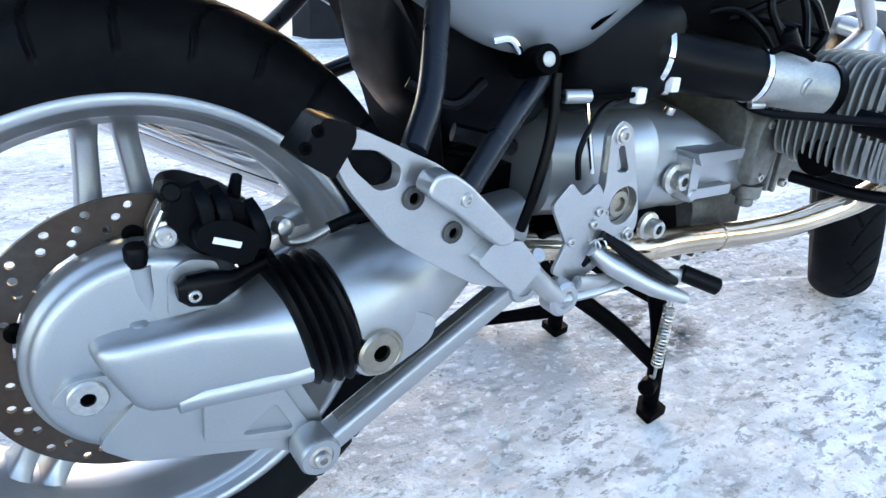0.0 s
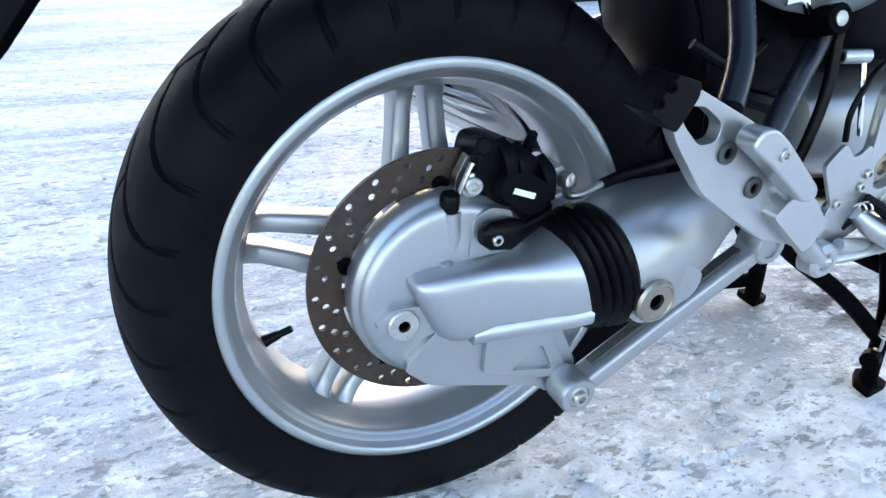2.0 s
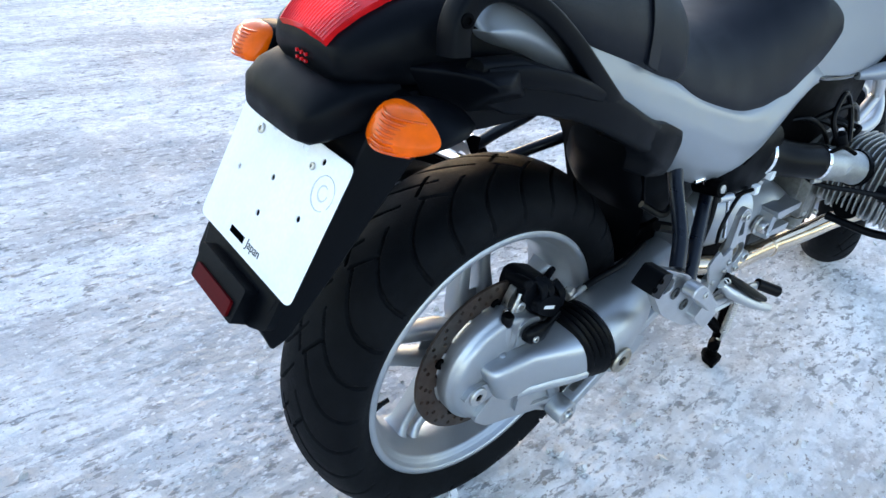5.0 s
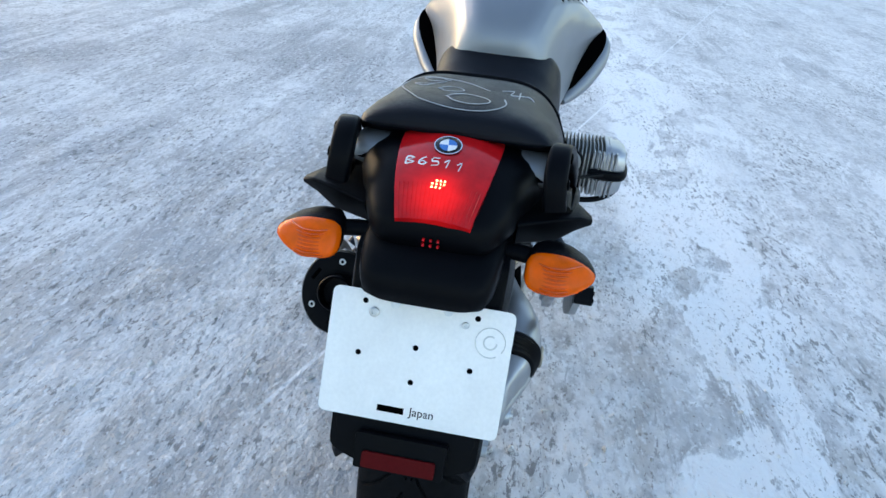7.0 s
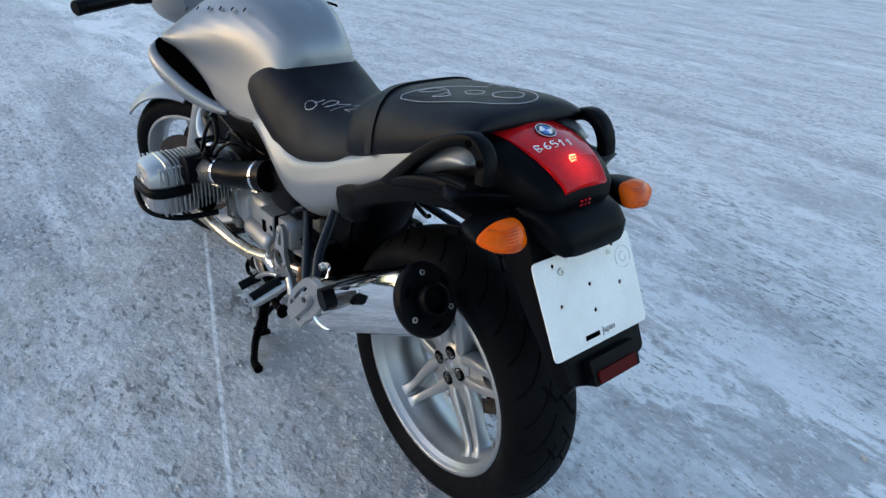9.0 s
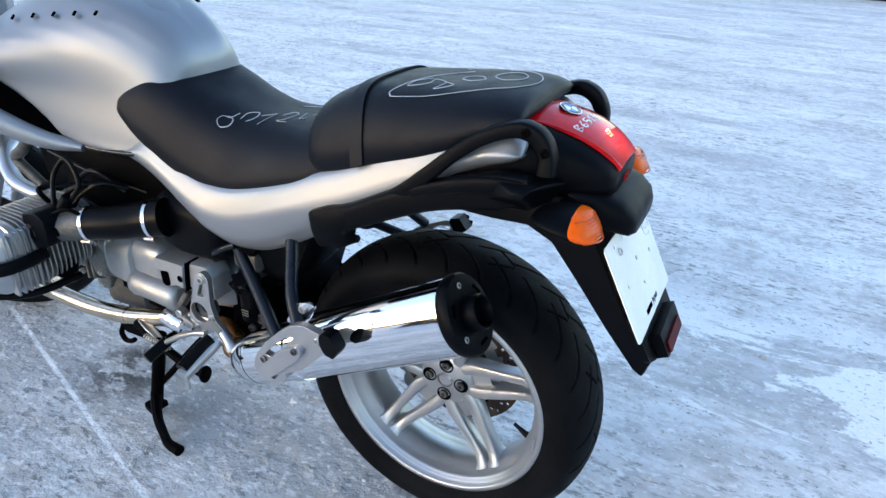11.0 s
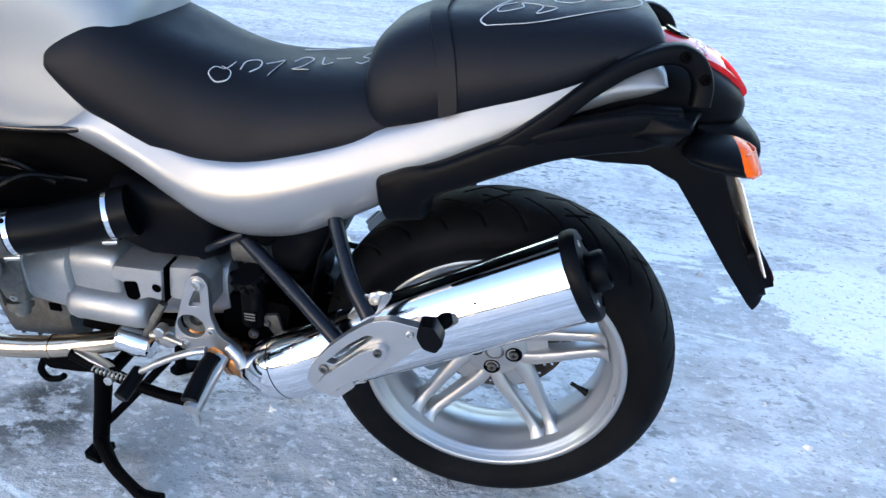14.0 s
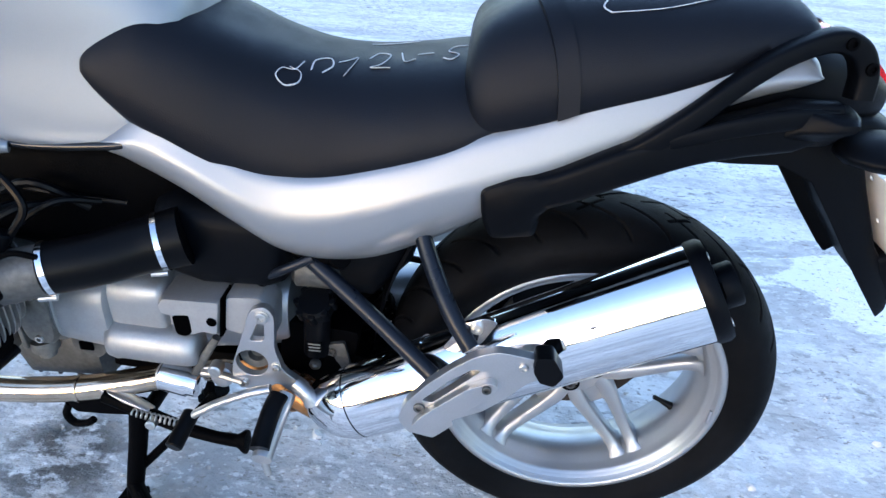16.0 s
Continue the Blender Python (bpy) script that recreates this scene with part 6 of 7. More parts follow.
# -- side cowls --
def build_cowl(s):
    rows = [  # x at mid, lower edge (x, z), ridge (x, z), upper edge (x, z), ridge y
        ((0.690, 0.711), (0.676, 0.716), (0.655, 0.722), 0.156), ((0.640, 0.688), (0.618, 0.720), (0.592, 0.752), 0.158), ((0.575, 0.658), (0.560, 0.700), (0.535, 0.726), 0.164), ((0.512, 0.620), (0.502, 0.668), (0.478, 0.700), 0.170),
        ((0.456, 0.588), (0.448, 0.643), (0.430, 0.691), 0.174), ((0.396, 0.576), (0.392, 0.641), (0.380, 0.695), 0.175), ((0.321, 0.586), (0.322, 0.660), (0.322, 0.711), 0.174), ((0.248, 0.620), (0.250, 0.690), (0.256, 0.733), 0.172),
        ((0.179, 0.660), (0.186, 0.712), (0.196, 0.760), 0.168), ((0.120, 0.700), (0.122, 0.738), (0.124, 0.788), 0.164), ((0.040, 0.748), (0.042, 0.776), (0.046, 0.828), 0.158), ((-0.030, 0.795), (-0.032, 0.818), (-0.037, 0.858), 0.153), ((-0.100, 0.828), (-0.100, 0.852), (-0.100, 0.878), 0.150), ((-0.138, 0.842), (-0.138, 0.861), (-0.136, 0.882), 0.148), ((-0.157, 0.852), (-0.158, 0.864), (-0.157, 0.874), 0.145), ((-0.164, 0.860), (-0.165, 0.864), (-0.164, 0.866), 0.140)]
    sections = []
    for lo, mi, up, yr in rows:
        sections.append([lo[0], yr - 0.030, lo[1], (lo[0] + mi[0]) / 2, yr - 0.008, lo[1] + (mi[1] - lo[1]) * 0.45, mi[0], yr, mi[1], (mi[0] + up[0]) / 2, yr - 0.006, (mi[1] + up[1]) / 2, up[0], yr - 0.020, up[1] + 0.006, up[0], yr - 0.050, up[1] + 0.008])
    rings = []
    for r in lerp_rows(sections, 4):
        pts = [Vector((r[3 * k], s * r[3 * k + 1], r[3 * k + 2])) for k in range(6)]
        pts = smooth_path(pts, 3)
        back = [Vector((p.x, p.y - s * 0.012, p.z)) for p in reversed(pts)]
        rings.append(pts + back)
    cowl = part("side_cowl", ring_skin(rings), BODY, bike, "silver painted side cowl below the seat", smooth=60)
    if s == RIGHT:
        # solid black oval in place of the shaded hole
        part("lock_recess", ring_skin([[Vector((0.452 + 0.028 * f * math.cos(2 * math.pi * q / 20) * 0.8 + 0.010 * f * math.sin(2 * math.pi * q / 20), -y, 0.622 + 0.011 * f * math.sin(2 * math.pi * q / 20) + 0.014 * f * math.cos(2 * math.pi * q / 20))) for q in range(20)] for y, f in ((0.150, 0.8), (0.1690, 1.0))]), INK, cowl, "oval recess, its shade a black inset")
    return cowl


for s in (LEFT, RIGHT):
    build_cowl(s)


# -- tail, rails, lamps --
def build_rail(s):
    bar = mirror_y([(0.040, 0.166, 0.762), (0.008, 0.168, 0.784), (-0.034, 0.166, 0.822), (-0.068, 0.160, 0.854), (-0.106, 0.152, 0.883), (-0.142, 0.144, 0.900), (-0.168, 0.139, 0.904), (-0.190, 0.137, 0.894), (-0.203, 0.138, 0.872), (-0.205, 0.142, 0.846)], s)
    rail = part("grab_rail", strap_tube(bar, [(0.010, 0.012), (0.012, 0.013), (0.012, 0.0115), (0.012, 0.0105), (0.0125, 0.0105), (0.0135, 0.0110), (0.0145, 0.0125), (0.0150, 0.0125), (0.0150, 0.0120), (0.015, 0.012)]), BLACK, bike, "black grab rail with a closed loop", smooth=60)
    low = mirror_y([(0.170, 0.156, 0.690), (0.145, 0.160, 0.704), (0.095, 0.163, 0.724), (0.030, 0.164, 0.757), (-0.030, 0.162, 0.783), (-0.085, 0.158, 0.800), (-0.140, 0.154, 0.814), (-0.188, 0.152, 0.826)], s)
    part("lower_arm", strap_tube(low, [(0.014, 0.016), (0.018, 0.022), (0.019, 0.0215), (0.018, 0.0225), (0.016, 0.0225), (0.015, 0.0250), (0.015, 0.0290), (0.013, 0.018)], 0.5), BLACK, rail, smooth=60)
    part("arm_rib", strap_tube(mirror_y([(-0.010, 0.176, 0.790), (-0.070, 0.176, 0.812), (-0.130, 0.172, 0.826), (-0.180, 0.164, 0.830)], s), [(0.004, 0.008), (0.006, 0.011), (0.006, 0.012), (0.004, 0.008)], 0.8), BLACK, rail, smooth=70)
    part("wing", ring_skin([[Vector((x, s * y, z)) for x, z in rounded(pts, 0.006, 3)] for y, pts in (
        (0.100, ((-0.08, 0.760), (-0.20, 0.786), (-0.225, 0.826), (-0.12, 0.830))), (0.150, ((-0.09, 0.782), (-0.19, 0.792), (-0.208, 0.834), (-0.12, 0.832))), (0.176, ((-0.140, 0.812), (-0.188, 0.812), (-0.200, 0.836), (-0.150, 0.836))), (0.193, ((-0.170, 0.822), (-0.188, 0.822), (-0.194, 0.832), (-0.174, 0.831))))]), BLACK, rail, smooth=70)
    for x, y, z in ((-0.173, 0.1525, 0.904), (-0.202, 0.1520, 0.880)):
        bolt(rail, (x, s * y, z), (-0.1, s, 0.1), 0.0068, 0.003, IRON)
    part("mount", ring_skin([[Vector((x, s * y, z)) for x, z in rounded(pts, 0.009, 3)] for y, pts in (
        (0.146, ((0.192, 0.712), (0.150, 0.730), (0.096, 0.742), (0.090, 0.708), (0.116, 0.682), (0.113, 0.656), (0.176, 0.645), (0.188, 0.672))), (0.176, ((0.190, 0.710), (0.150, 0.728), (0.100, 0.738), (0.096, 0.710), (0.122, 0.682), (0.119, 0.658), (0.173, 0.649), (0.185, 0.674))), (0.181, ((0.184, 0.704), (0.150, 0.718), (0.110, 0.728), (0.106, 0.714), (0.130, 0.684), (0.127, 0.666), (0.168, 0.657), (0.178, 0.676))))]), BLACK, rail, smooth=50)


def tail_section(x, hw, zt, zb, n=26, p=0.62):
    return super_ring(x, 0, (zt + zb) / 2, hw, (zt - zb) / 2, n, p)


def build_tail():
    body = part("tail_cowl", ring_skin([tail_section(*r) for r in ((0.02, 0.124, 0.860, 0.770), (-0.06, 0.132, 0.878, 0.772), (-0.130, 0.129, 0.897, 0.776), (-0.175, 0.116, 0.895, 0.784), (-0.200, 0.104, 0.889, 0.786), (-0.225, 0.098, 0.880, 0.790), (-0.252, 0.088, 0.866, 0.794), (-0.274, 0.076, 0.850, 0.798), (-0.284, 0.062, 0.838, 0.804))]), BLACK, bike, "matt black tail cowl", smooth=70)
    # red lens, curved over the tail
    rows = ((-0.120, 0.0680, 0.9070), (-0.140, 0.0675, 0.9050), (-0.165, 0.0665, 0.9020), (-0.195, 0.0640, 0.8960), (-0.225, 0.0600, 0.8860), (-0.250, 0.0555, 0.8740), (-0.272, 0.0500, 0.8580), (-0.287, 0.0455, 0.8430))
    rings = []
    for x, w, z in lerp_rows(rows, 3):
        bow = 0.012 + 0.05 * max(-0.14, min(0.0, x + 0.14))
        up = [Vector((x, w * u, z + 0.004 - bow * u * u)) for u in [k / 8 for k in range(-8, 9)]]
        rings.append(up + [Vector((x + 0.006, w * u, z - 0.007 - bow * u * u)) for u in [k / 8 for k in range(8, -9, -1)]])
    lens = part("tail_lamp", ring_skin(rings), LIT_RED, bike, "lit red tail lamp lens with a marker number", smooth=60)
    for k in range(19):
        u = -0.9 + 0.1 * k
        pts = [Vector((x, w * u, z + 0.0044 - (0.012 + 0.05 * (x + 0.14)) * u * u)) for x, w, z in rows[5:]]
        part("lens_rib", tube(pts, 0.0007, 6, 4), LIT_RED, lens)
    for i in range(3):
        for j in range(4):
            if (i, j) not in ((0, 0), (2, 3)):
                part("lit_facet", box((-0.2465 - 0.0042 * i, 0.009 - 0.0048 * j, 0.8800 - 0.0026 * i), (0.0026, 0.0024, 0.0012), (0, -31, 0)), GLOW, lens, "lit bulb facet behind the lens")
    # round badge of blue and white quarters
    nrm = Vector((-0.33, 0, 1)).normalized()
    c = Vector((-0.187, 0.002, 0.9015))
    badge = part("badge", lathe([(0.0, 0.0), (0.0180, 0.0), (0.0180, 0.0026), (0.0168, 0.0032), (0.0, 0.0032)], c, nrm, 36, caps=False), GLOSS, lens, "round blue and white badge")
    m = frame_to(nrm)
    part("badge_rim", lathe([(0.0166, 0.003), (0.0180, 0.003), (0.0180, 0.0038), (0.0166, 0.0038)], c, nrm, 36, closed=True), CHROME, badge)
    for k in range(4):
        a0 = radians(90 * k + 4)
        pts = [(0, 0)] + [(0.0112 * math.cos(a0 + radians(90 * q / 8)), 0.0112 * math.sin(a0 + radians(90 * q / 8))) for q in range(9)]
        part("badge_quarter", slab(pts, depth=0.0008, place=Matrix.Translation(c + nrm * 0.0031) @ m.to_4x4()), BLUE if k % 2 else WHITE, badge)
    # marker number on the lens
    def on_lens(u, v):
        f = lambda q: next(((a, b) for a, b in zip(rows, rows[1:]) if a[0] >= q >= b[0]), (rows[-2], rows[-1]))
        a, b = f(u)
        t = (u - a[0]) / (b[0] - a[0])
        z = a[2] + (b[2] - a[2]) * t
        w = a[1] + (b[1] - a[1]) * t
        return Vector((u, v, z + 0.0048 - (0.012 + 0.05 * (u + 0.14)) * (v / w) ** 2))
    dig = {"B": [(0, 0), (0, 2), (0.9, 1.6), (0.1, 1.05), (1.0, 0.5), (0, 0)], "6": [(0.8, 2), (0.1, 1.1), (0.1, 0.3), (0.6, 0), (0.95, 0.45), (0.5, 0.95), (0.1, 0.6)], "5": [(1, 2), (0.2, 2), (0.1, 1.15), (0.8, 1.1), (0.9, 0.3), (0.1, 0)], "1": [(0.1, 1.3), (0.6, 2), (0.4, 0)]}
    for k, ch in enumerate("B6511"):
        pts = [on_lens(-0.2255 + 0.0068 * q - 0.0014 * (k - 2), 0.0490 - 0.0158 * k - 0.0100 * p) for p, q in dig[ch]]
        part("marker_digit", tube(pts, 0.0011, 6, 4, 0.5), WHITE, lens, "white marker pen digit")
    return lens


def build_indicator(s):
    def outline(f, cx):
        """Blunt towards the bike, drawn out to the outside."""
        pts = []
        for q in range(36):
            c, t = math.cos(2 * math.pi * q / 36), math.sin(2 * math.pi * q / 36)
            y = (0.049 * c if c > 0 else -0.036 * abs(c) ** 0.55) * f
            wide = 0.0205 if c < 0 else 0.0205 * (1 - 0.30 * c * c)
            pts.append((0.153 + y, 0.786 + f * wide * math.copysign(abs(t) ** (0.62 if c < 0 else 1.0), t), cx + 0.006 * max(0.0, c) ** 2 * f))
        return pts
    lean = lambda cx: 0.56 * min(1.0, max(0.0, (-0.196 - cx) / 0.05))
    ring = lambda f, cx, lift=0.0: [Vector((x + lean(cx) * (z - 0.786), s * y, z + lift + 0.004)) for y, z, x in outline(f, cx)]
    ind = part("indicator", ring_skin([ring(0.25, -0.198, 0.0), ring(0.60, -0.207, 0.0), ring(0.86, -0.228, 0.0), ring(0.99, -0.250, 0.0), ring(1.025, -0.266, 0.0), ring(0.99, -0.269, 0.0)]), BLACK, bike, "indicator with black housing and amber lens", smooth=70)
    lens = part("amber_lens", ring_skin([ring(1.00, -0.2660), ring(1.01, -0.270), ring(0.98, -0.275), ring(0.88, -0.281), ring(0.66, -0.285), ring(0.3, -0.288), ring(0.05, -0.2885)]), AMBER, ind, "ribbed amber lens", smooth=70)
    for k in range(8):
        z = 0.7720 + 0.0040 * k
        f = math.sqrt(max(0.05, 1 - ((z - 0.786) / 0.0235) ** 2))
        x = lambda v: v + 0.56 * (z - 0.786)
        part("lens_rib", tube([(x(-0.2770), s * (0.153 - 0.030 * f ** 0.4), z + 0.004), (x(-0.2872), s * 0.143, z + 0.004), (x(-0.2870), s * 0.162, z + 0.004), (x(-0.2715), s * (0.153 + 0.038 * f), z + 0.004)], 0.0013, 6, 6), AMBER_RIB, lens)
    part("stalk", tube([(-0.225, s * 0.070, 0.790), (-0.228, s * 0.100, 0.790), (-0.232, s * 0.125, 0.789)], 0.013, 12, 4, 0.8), BLACK, ind)


def build_fender():
    prof = [((-0.020, 0.742), (-0.060, 0.800)), ((-0.110, 0.740), (-0.150, 0.796)), ((-0.170, 0.744), (-0.220, 0.800)), ((-0.212, 0.726), (-0.258, 0.780)), ((-0.256, 0.672), (-0.284, 0.726)), ((-0.312, 0.600), (-0.330, 0.640)), ((-0.364, 0.538), (-0.372, 0.590)), ((-0.378, 0.524), (-0.388, 0.556))]
    rings = []
    for k, (f, r) in enumerate(prof):
        w = (0.100, 0.100, 0.102, 0.104, 0.102, 0.099, 0.096, 0.088)[k]
        d = Vector((r[0] - f[0], 0, r[1] - f[1]))
        f3, r3 = Vector((f[0], 0, f[1])), Vector((r[0], 0, r[1]))
        ring = [f3 + Vector((0, -w, 0)), f3 + d * 0.5 + Vector((0, -w - 0.002, 0)), r3 + Vector((0, -w + 0.006, 0)), r3 + Vector((0, 0, 0)), r3 + Vector((0, w - 0.006, 0)), f3 + d * 0.5 + Vector((0, w + 0.002, 0)), f3 + Vector((0, w, 0)),
                f3 + d * 0.55 + Vector((0, w - 0.012, 0)), f3 + d * 0.6, f3 + d * 0.55 + Vector((0, -w + 0.012, 0))]
        rings.append(ring)
    fen = part("rear_mudguard", ring_skin(rings), BLACK, bike, "black plastic rear mudguard", smooth=45, bevel=0.003)
    hood = part("plate_lamp_hood", ring_skin([super_ring(x, 0, z, w, h, 26, 0.45) for x, z, w, h in ((-0.225, 0.786, 0.092, 0.030), (-0.265, 0.782, 0.089, 0.030), (-0.298, 0.774, 0.084, 0.027), (-0.316, 0.766, 0.076, 0.021), (-0.324, 0.760, 0.060, 0.012))]), BLACK, fen, "black plate lamp hood", smooth=60)
    for k in range(6):
        part("lamp_window", box((-0.2865, -0.009 + 0.009 * (k % 3), 0.8120 + 0.007 * (k // 3)), (0.003, 0.003, 0.003)), RED, fen)
    # plate
    a, b = Vector((-0.2895, 0, 0.7345)), Vector((-0.3625, 0, 0.5970))
    dn = (b - a).normalized()
    out = Vector((dn.z, 0, -dn.x)).normalized()
    out = out if out.x < 0 else -out
    m = Matrix(((0, dn.x, out.x, a.x), (-1, 0, 0, 0), (0, dn.z, out.z, a.z), (0, 0, 0, 1)))
    ln = (b - a).length
    holes = [disc_loop(u, v, 0.0038, 12) for u, v in ((-0.0735, 0.011), (0.0695, 0.011), (-0.0735, 0.077), (-0.002, 0.060), (0.0690, 0.077), (-0.002, 0.104))]
    pl = part("display_plate", slab(rounded(((-0.1165, -0.003), (0.1165, -0.003), (0.1145, ln + 0.002), (-0.1145, ln + 0.002)), 0.010, 4), holes, 0.0016, Matrix.Translation(out * 0.0055) @ m), PLATE, bike, "white dealer display plate with punched holes", smooth=20)
    for u, v, r in ((-0.060, 0.0235, 0.0062), (0.056, 0.0215, 0.0042)):
        bolt(pl, m @ Vector((u, v, 0.0072)), out, r, 0.003, STEEL)
    for u, v in ((-0.035, 0.0095), (0.032, 0.008)):
        part("stud", lathe([(0.0060, 0), (0.0060, 0.0006), (0.0052, 0.0010)], m @ Vector((u, v, 0.0070)), out, 16), WHITE, pl)
    part("print_mark", box((0, 0, 0), (0.034, 0.0080, 0.0006)), INK, pl, "small black printed brand mark").matrix_world = Matrix.Translation(m @ Vector((-0.022, ln - 0.014, 0.0074))) @ m.to_3x3().to_4x4()
    words = lettering("Japan", 0.0150, INK, pl)
    words.matrix_world = Matrix.Translation(m @ Vector((0.002, ln - 0.0105, 0.0073))) @ m.to_3x3().to_4x4() @ Matrix.Diagonal((1, -1, 1, 1))
    arc = lambda r, t0, t1, n=18: [m @ Vector((0.089 + r * math.cos(radians(t0 + (t1 - t0) * i / n)), 0.038 + r * math.sin(radians(t0 + (t1 - t0) * i / n)), 0.0072)) for i in range(n + 1)]
    part("pencil_ring", tube(arc(0.0185, 60, 395), 0.0011, 6, 2, 0.4), material("pencil_smear", (0.62, 0.61, 0.58), 0.6), pl)
    part("pencil_ring", tube(arc(0.0080, 0, 300), 0.0011, 6, 2, 0.4), bpy.data.materials["pencil_smear"], pl)
    # lower flap with the reflector
    f0 = Vector((-0.372, 0, 0.572))
    part("flap", slab(rounded(((-0.096, -0.030), (0.096, -0.030), (0.094, 0.050), (0.060, 0.064), (-0.060, 0.064), (-0.094, 0.050)), 0.010, 3), depth=0.012, place=Matrix.Translation(dn * 0.150 + out * -0.008) @ m), BLACK, fen, bevel=0.003)
    holder = part("reflector_holder", slab(rounded(((-0.058, 0.172), (0.058, 0.172), (0.056, 0.216), (-0.056, 0.216)), 0.004), depth=0.022, place=m), BLACK, fen, bevel=0.003)
    part("reflector", slab(rounded(((-0.046, 0.193), (0.046, 0.193), (0.046, 0.213), (-0.046, 0.213)), 0.003), depth=0.006, place=Matrix.Translation(out * 0.0195) @ m), REFLECTOR, holder, "red reflector")


GLOW = bpy.data.materials.new("lit_bulb")
GLOW.use_nodes = True
GLOW.node_tree.nodes["Principled BSDF"].inputs["Base Color"].default_value = (1.0, 0.25, 0.1, 1)
GLOW.node_tree.nodes["Principled BSDF"].inputs["Emission Color"].default_value = (1.0, 0.22, 0.08, 1)
GLOW.node_tree.nodes["Principled BSDF"].inputs["Emission Strength"].default_value = 3.0

for s in (LEFT, RIGHT):
    build_rail(s)
    build_indicator(s)
build_tail()
build_fender()


# -- inner parts under the seat --
def build_inner():
    part("battery_box", ring_skin([super_ring(x, 0, z, w, h, 28, 0.5) for x, z, w, h in ((0.262, 0.655, 0.070, 0.070), (0.280, 0.630, 0.088, 0.105), (0.335, 0.600, 0.100, 0.140), (0.420, 0.600, 0.105, 0.130), (0.450, 0.600, 0.098, 0.120))]), BLACK, bike, "black box under the seat")
    part("inner_mudguard", ring_skin([[Vector((x, y, z)) for y, z in ((-w, zz - 0.012), (-w, zz), (-w * 0.5, zz + 0.016), (0, zz + 0.022), (w * 0.5, zz + 0.016), (w, zz), (w, zz - 0.012), (w * 0.5, zz + 0.010), (0, zz + 0.014), (-w * 0.5, zz + 0.010))] for x, zz, w in ((0.185, 0.706, 0.088), (0.228, 0.672, 0.090), (0.268, 0.606, 0.090), (0.304, 0.516, 0.088), (0.326, 0.430, 0.075), (0.338, 0.350, 0.06))]), BLACK, bike, "black inner mudguard")
    part("under_tray", ring_skin([super_ring(x, 0, z, w, h, 24, 0.45) for x, z, w, h in ((-0.10, 0.772, 0.098, 0.022), (0.05, 0.755, 0.110, 0.035), (0.20, 0.735, 0.118, 0.045), (0.45, 0.700, 0.122, 0.075), (0.56, 0.705, 0.115, 0.060))]), BLACK, bike, "black tray under the seat")
    part("airbox", ring_skin([super_ring(*r) for r in ((0.440, 0, 0.577, 0.125, 0.050, 36, 0.5), (0.452, 0, 0.573, 0.144, 0.063, 36, 0.45), (0.470, 0, 0.571, 0.150, 0.067, 36, 0.42), (0.560, 0, 0.572, 0.153, 0.070, 36, 0.42), (0.600, 0, 0.578, 0.150, 0.066, 36, 0.45), (0.618, 0, 0.583, 0.140, 0.056, 36, 0.5), (0.63, 0, 0.59, 0.11, 0.04, 36, 0.6))]), BLACK, bike, "black airbox", smooth=60)
    part("upper_frame", ring_skin([super_ring(*r) for r in ((0.58, 0, 0.640, 0.10, 0.070, 24, 0.5), (0.62, 0, 0.625, 0.118, 0.085, 24, 0.5), (0.80, 0, 0.615, 0.128, 0.100, 24, 0.5), (1.00, 0, 0.640, 0.115, 0.105, 24, 0.5), (1.10, 0, 0.70, 0.07, 0.08, 24, 0.6))]), IRON, bike, "black frame and wiring under the tank")
    # rubber-mounted reservoir, shock spring
    part("shock_body", rod((0.330, 0, 0.300), (0.420, 0, 0.560), 0.030, segs=20), IRON, bike)
    coil = []
    for k in range(120):
        f = k / 119
        w = 2 * math.pi * 8 * f
        c = Vector((0.335 + 0.075 * f, 0, 0.320 + 0.215 * f))
        coil.append(c + Vector((0.042 * math.cos(w), 0.042 * math.sin(w), -0.013 * math.cos(w))))
    part("shock_spring", tube(coil, 0.0062, 8, 2), IRON, bike, "black shock absorber spring")
    knob = part("preload_knob", lathe([(0.024, 0), (0.026, 0.003), (0.026, 0.020), (0.022, 0.024)], (0.408, 0.118, 0.470), (0.1, 0.5, 1), 24), BLACK, bike, "black fluted preload adjuster knob")
    for k in range(8):
        w = 2 * math.pi * k / 8
        c = Vector((0.4095, 0.1235, 0.482)) + frame_to((0.1, 0.5, 1)) @ Vector((0.0255 * math.cos(w), 0.0255 * math.sin(w), 0))
        part("knob_grip", rod(c - Vector((0.0009, 0.0045, 0.009)), c + Vector((0.0009, 0.0045, 0.009)), 0.0055, segs=10, bev=0.001), BLACK, knob)
    part("adjuster_body", rod((0.410, 0.114, 0.470), (0.416, 0.108, 0.380), 0.020, segs=16, bev=0.002), BLACK, knob)
    part("label", box((0.4135, 0.128, 0.405), (0.022, 0.003, 0.020)), IRON, knob, "small printed label with dark bars", bevel=0.0005)
    for k in range(3):
        part("label_bar", box((0.4135, 0.1298, 0.411 - 0.006 * k), (0.018, 0.001, 0.002)), CAST, knob)
    # pale reservoir in a dark colour that holds the shade behind the frame
    part("reservoir", ring_skin([super_ring(x, 0.085, 0.520, w, h, 20, 0.6) for x, w, h in ((0.378, 0.02, 0.016), (0.386, 0.030, 0.024), (0.440, 0.030, 0.024), (0.448, 0.02, 0.016))]), ENGINE, bike, "pale plastic reservoir, darkened for its shade")
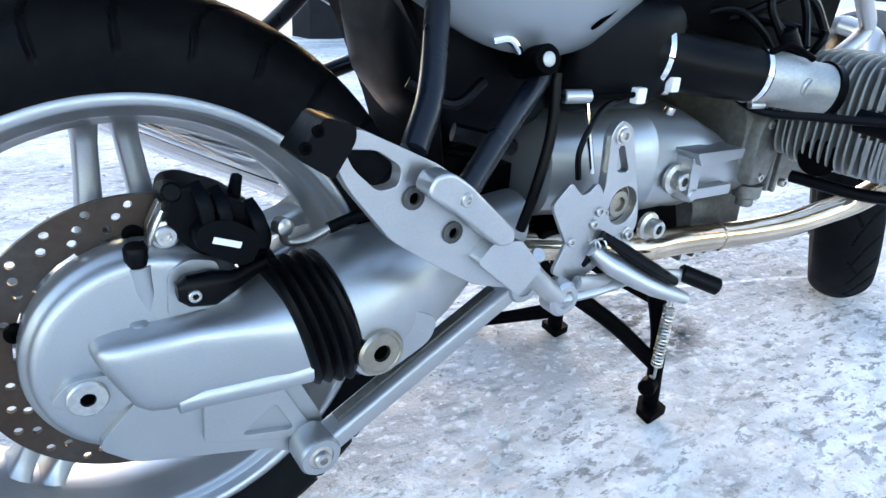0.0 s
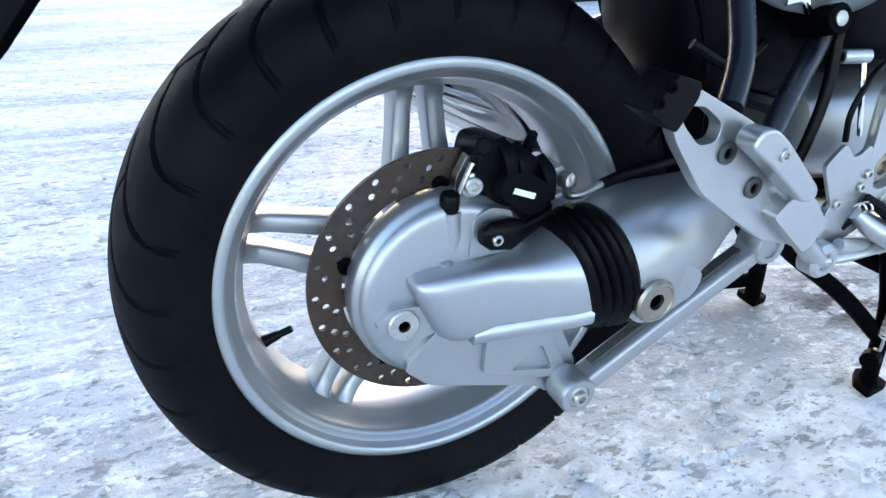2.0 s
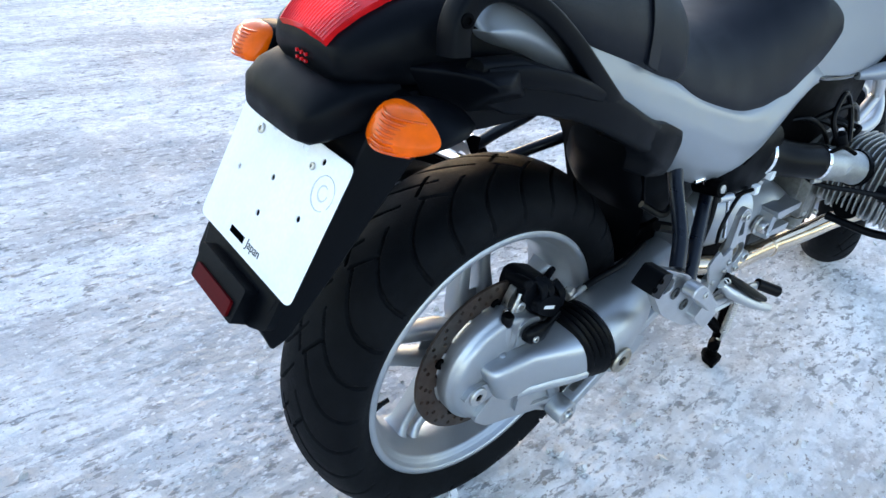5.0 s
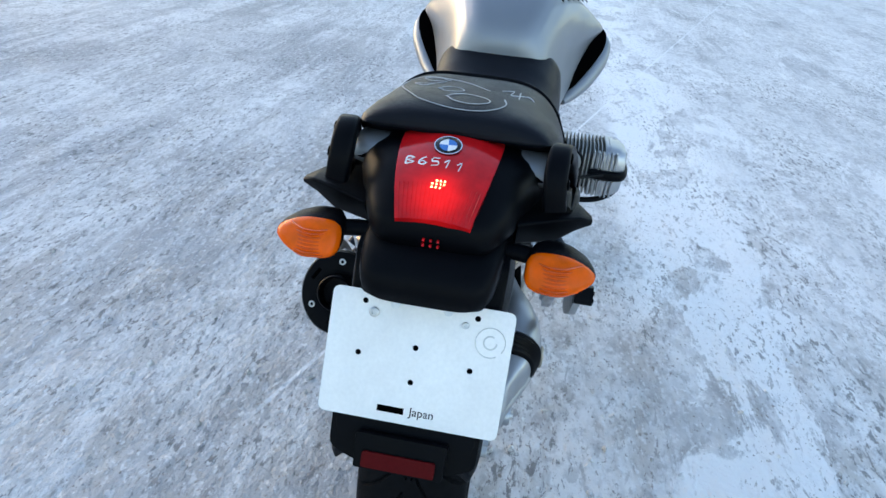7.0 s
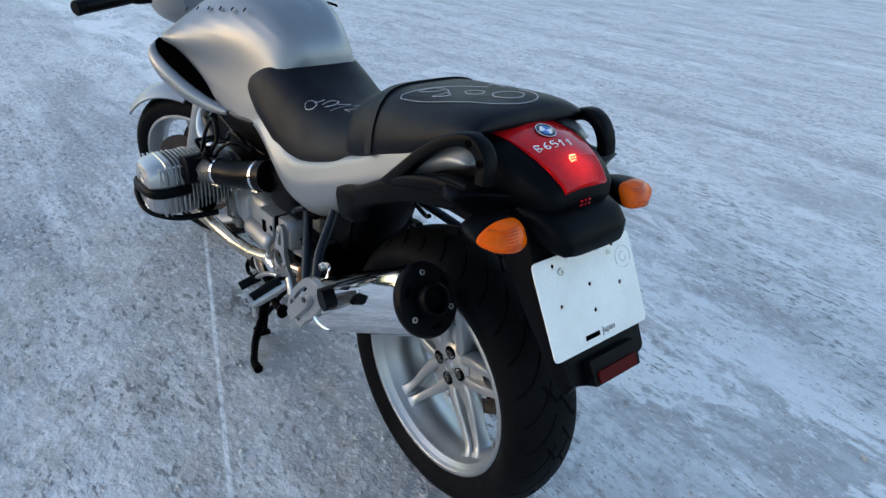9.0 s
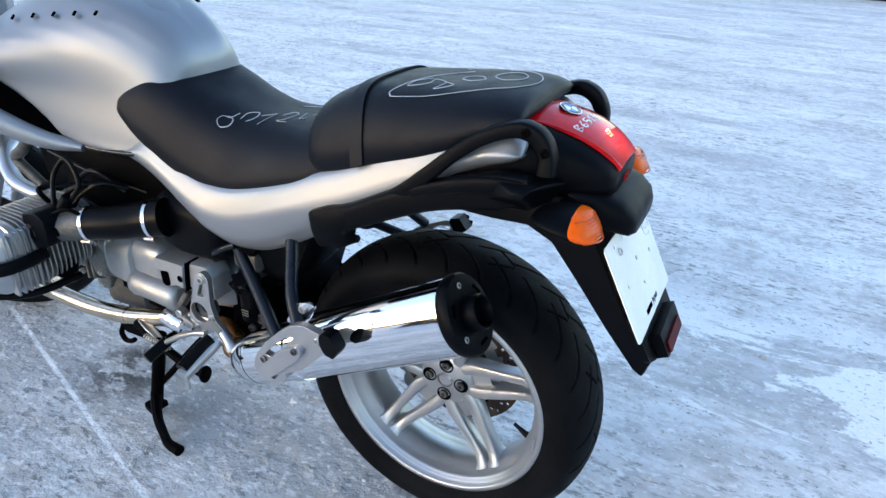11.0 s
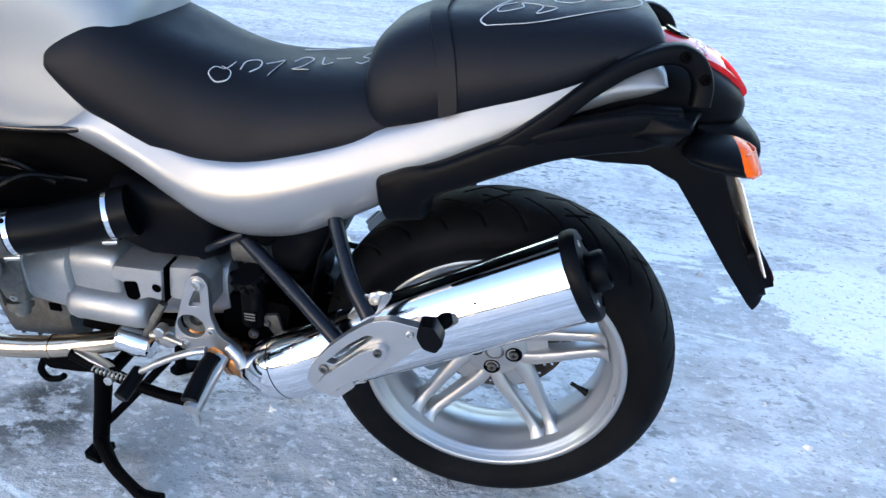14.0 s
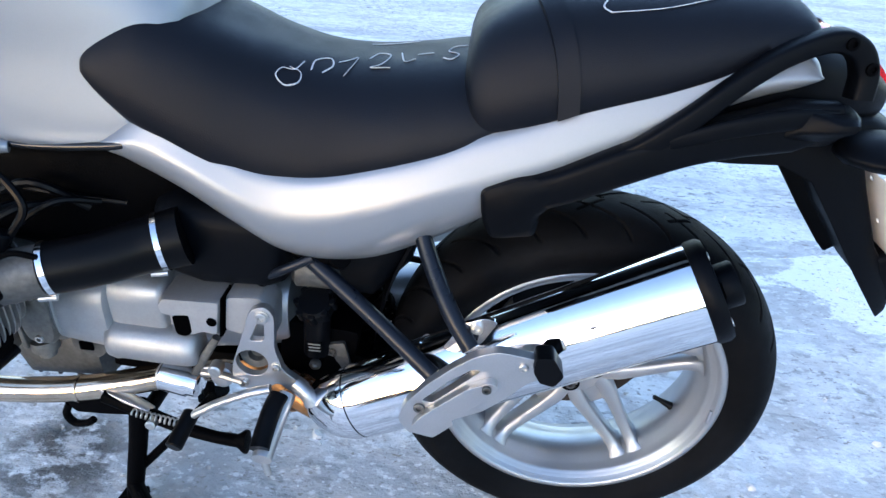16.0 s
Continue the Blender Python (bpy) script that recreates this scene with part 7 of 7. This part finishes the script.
    # drive side mud flap bits, pipes and hoses
    for pts, r in ((((0.30, -0.12, 0.50), (0.34, -0.135, 0.49), (0.37, -0.13, 0.48)), 0.010), (((0.25, -0.11, 0.55), (0.29, -0.13, 0.53), (0.33, -0.125, 0.55)), 0.006), (((0.44, 0.11, 0.55), (0.47, 0.13, 0.53), (0.49, 0.12, 0.50)), 0.006), (((0.70, 0.14, 0.62), (0.76, 0.16, 0.66), (0.84, 0.15, 0.62)), 0.006), (((0.72, -0.14, 0.62), (0.80, -0.17, 0.65), (0.90, -0.16, 0.60)), 0.006), (((0.66, 0.12, 0.62), (0.78, 0.14, 0.64), (0.95, 0.13, 0.66)), 0.004)):
        part("hose", tube(pts, r, 8, 6), BOOT, bike)
    part("chrome_lever", tube([(0.318, -0.150, 0.592), (0.335, -0.154, 0.594), (0.350, -0.152, 0.582)], 0.004, 8, 4), CHROME, bike)
    part("lower_frame", rod((0.36, -0.09, 0.34), (0.36, 0.09, 0.34), 0.022, segs=16), IRON, bike)


build_inner()


# -- front end, turned to the left --
def build_front_end():
    piv, turn = Vector((1.47, 0, 0.30)), Matrix.Rotation(radians(30), 4, Vector((-0.40, 0, 1)).normalized())
    m = Matrix.Translation(piv) @ turn @ Matrix.Translation(-piv)
    wheel = next(o for o in bike.children if o.name.startswith("front_wheel"))
    wheel.matrix_basis = m @ wheel.matrix_basis
    made = []
    for s in (1, -1):
        leg = part("fork_leg", tube([(1.487, s * 0.092, 0.300), (1.400, s * 0.092, 0.460), (1.300, s * 0.092, 0.640), (1.230, s * 0.092, 0.765)], 0.028, 20, 4, radii=[0.020, 0.027, 0.027, 0.024]), SILVER, bike, "silver fork leg")
        made.append(leg)
        part("fork_tube", rod((1.235, s * 0.092, 0.755), (1.150, s * 0.092, 0.905), 0.018, segs=16), CHROME, leg)
    prof = []
    for k in range(13):
        a = radians(46 + 4.8 * k)
        r = 0.322
        c = Vector((1.487 + r * math.cos(a), 0, 0.300 + r * math.sin(a)))
        er = Vector((math.cos(a), 0, math.sin(a)))
        prof.append([c + er * (0.016 - 0.030 * abs(u) ** 2.4) + Vector((0, 0.078 * u, 0)) for u in [q / 6 for q in range(-6, 7)]] + [c + er * (0.010 - 0.030 * abs(u) ** 2.4) + Vector((0, 0.074 * u, 0)) for u in [q / 6 for q in range(6, -7, -1)]])
    made.append(part("front_mudguard", ring_skin(prof), BODY, bike, "silver front mudguard", smooth=60))
    bar = part("handlebar", tube([(1.180, 0.06, 1.000), (1.160, 0.16, 0.985), (1.130, 0.24, 0.965), (1.110, 0.29, 0.955)], 0.011, 12, 6), IRON, bike, "black handlebar with rubber grip and lever")
    part("grip", rod((1.115, 0.275, 0.957), (1.055, 0.405, 0.945), 0.0185, segs=18, bev=0.003), BOOT, bar)
    part("bar_end", rod((1.055, 0.405, 0.945), (1.046, 0.425, 0.943), 0.019, segs=14, bev=0.003), BLACK, bar)
    part("clutch_lever", tube([(1.165, 0.22, 0.965), (1.170, 0.30, 0.950), (1.120, 0.40, 0.938)], 0.007, 10, 5), IRON, bar)
    part("switch_block", box((1.128, 0.245, 0.960), (0.045, 0.050, 0.045), (0, 0, 20)), BLACK, bar, bevel=0.006)
    for o in made:
        o.matrix_basis = m @ o.matrix_basis
    part("telelever_arm", tube([(0.960, 0.105, 0.520), (1.060, 0.120, 0.530), (1.150, 0.115, 0.545), (1.235, 0.070, 0.585), (1.270, 0.0, 0.600)], 0.020, 14, 6, 0.8), ALLOY, bike, "silver front control arm")
    part("telelever_arm", tube([(0.960, -0.105, 0.520), (1.060, -0.120, 0.530), (1.150, -0.115, 0.545), (1.235, -0.070, 0.585), (1.270, 0.0, 0.600)], 0.020, 14, 6, 0.8), ALLOY, bike, "silver front control arm")
    # left casting coloured darker than the right one
    part("frame_casting", tube([(1.000, 0.130, 0.690), (1.060, 0.125, 0.640), (1.120, 0.110, 0.600), (1.02, 0.12, 0.555)], 0.013, 12, 6), ENGINE, bike)
    part("frame_casting", tube([(1.000, -0.130, 0.690), (1.060, -0.125, 0.640), (1.120, -0.110, 0.600), (1.02, -0.12, 0.555)], 0.013, 12, 6), ALLOY, bike)
    part("headlamp_shell", ring_skin([super_ring(x, 0.07, 0.945, w, w * 0.9, 28, 0.9) for x, w in ((1.15, 0.05), (1.18, 0.085), (1.24, 0.105), (1.30, 0.107), (1.31, 0.098))]), BODY, bike, "silver headlamp shell")


build_front_end()
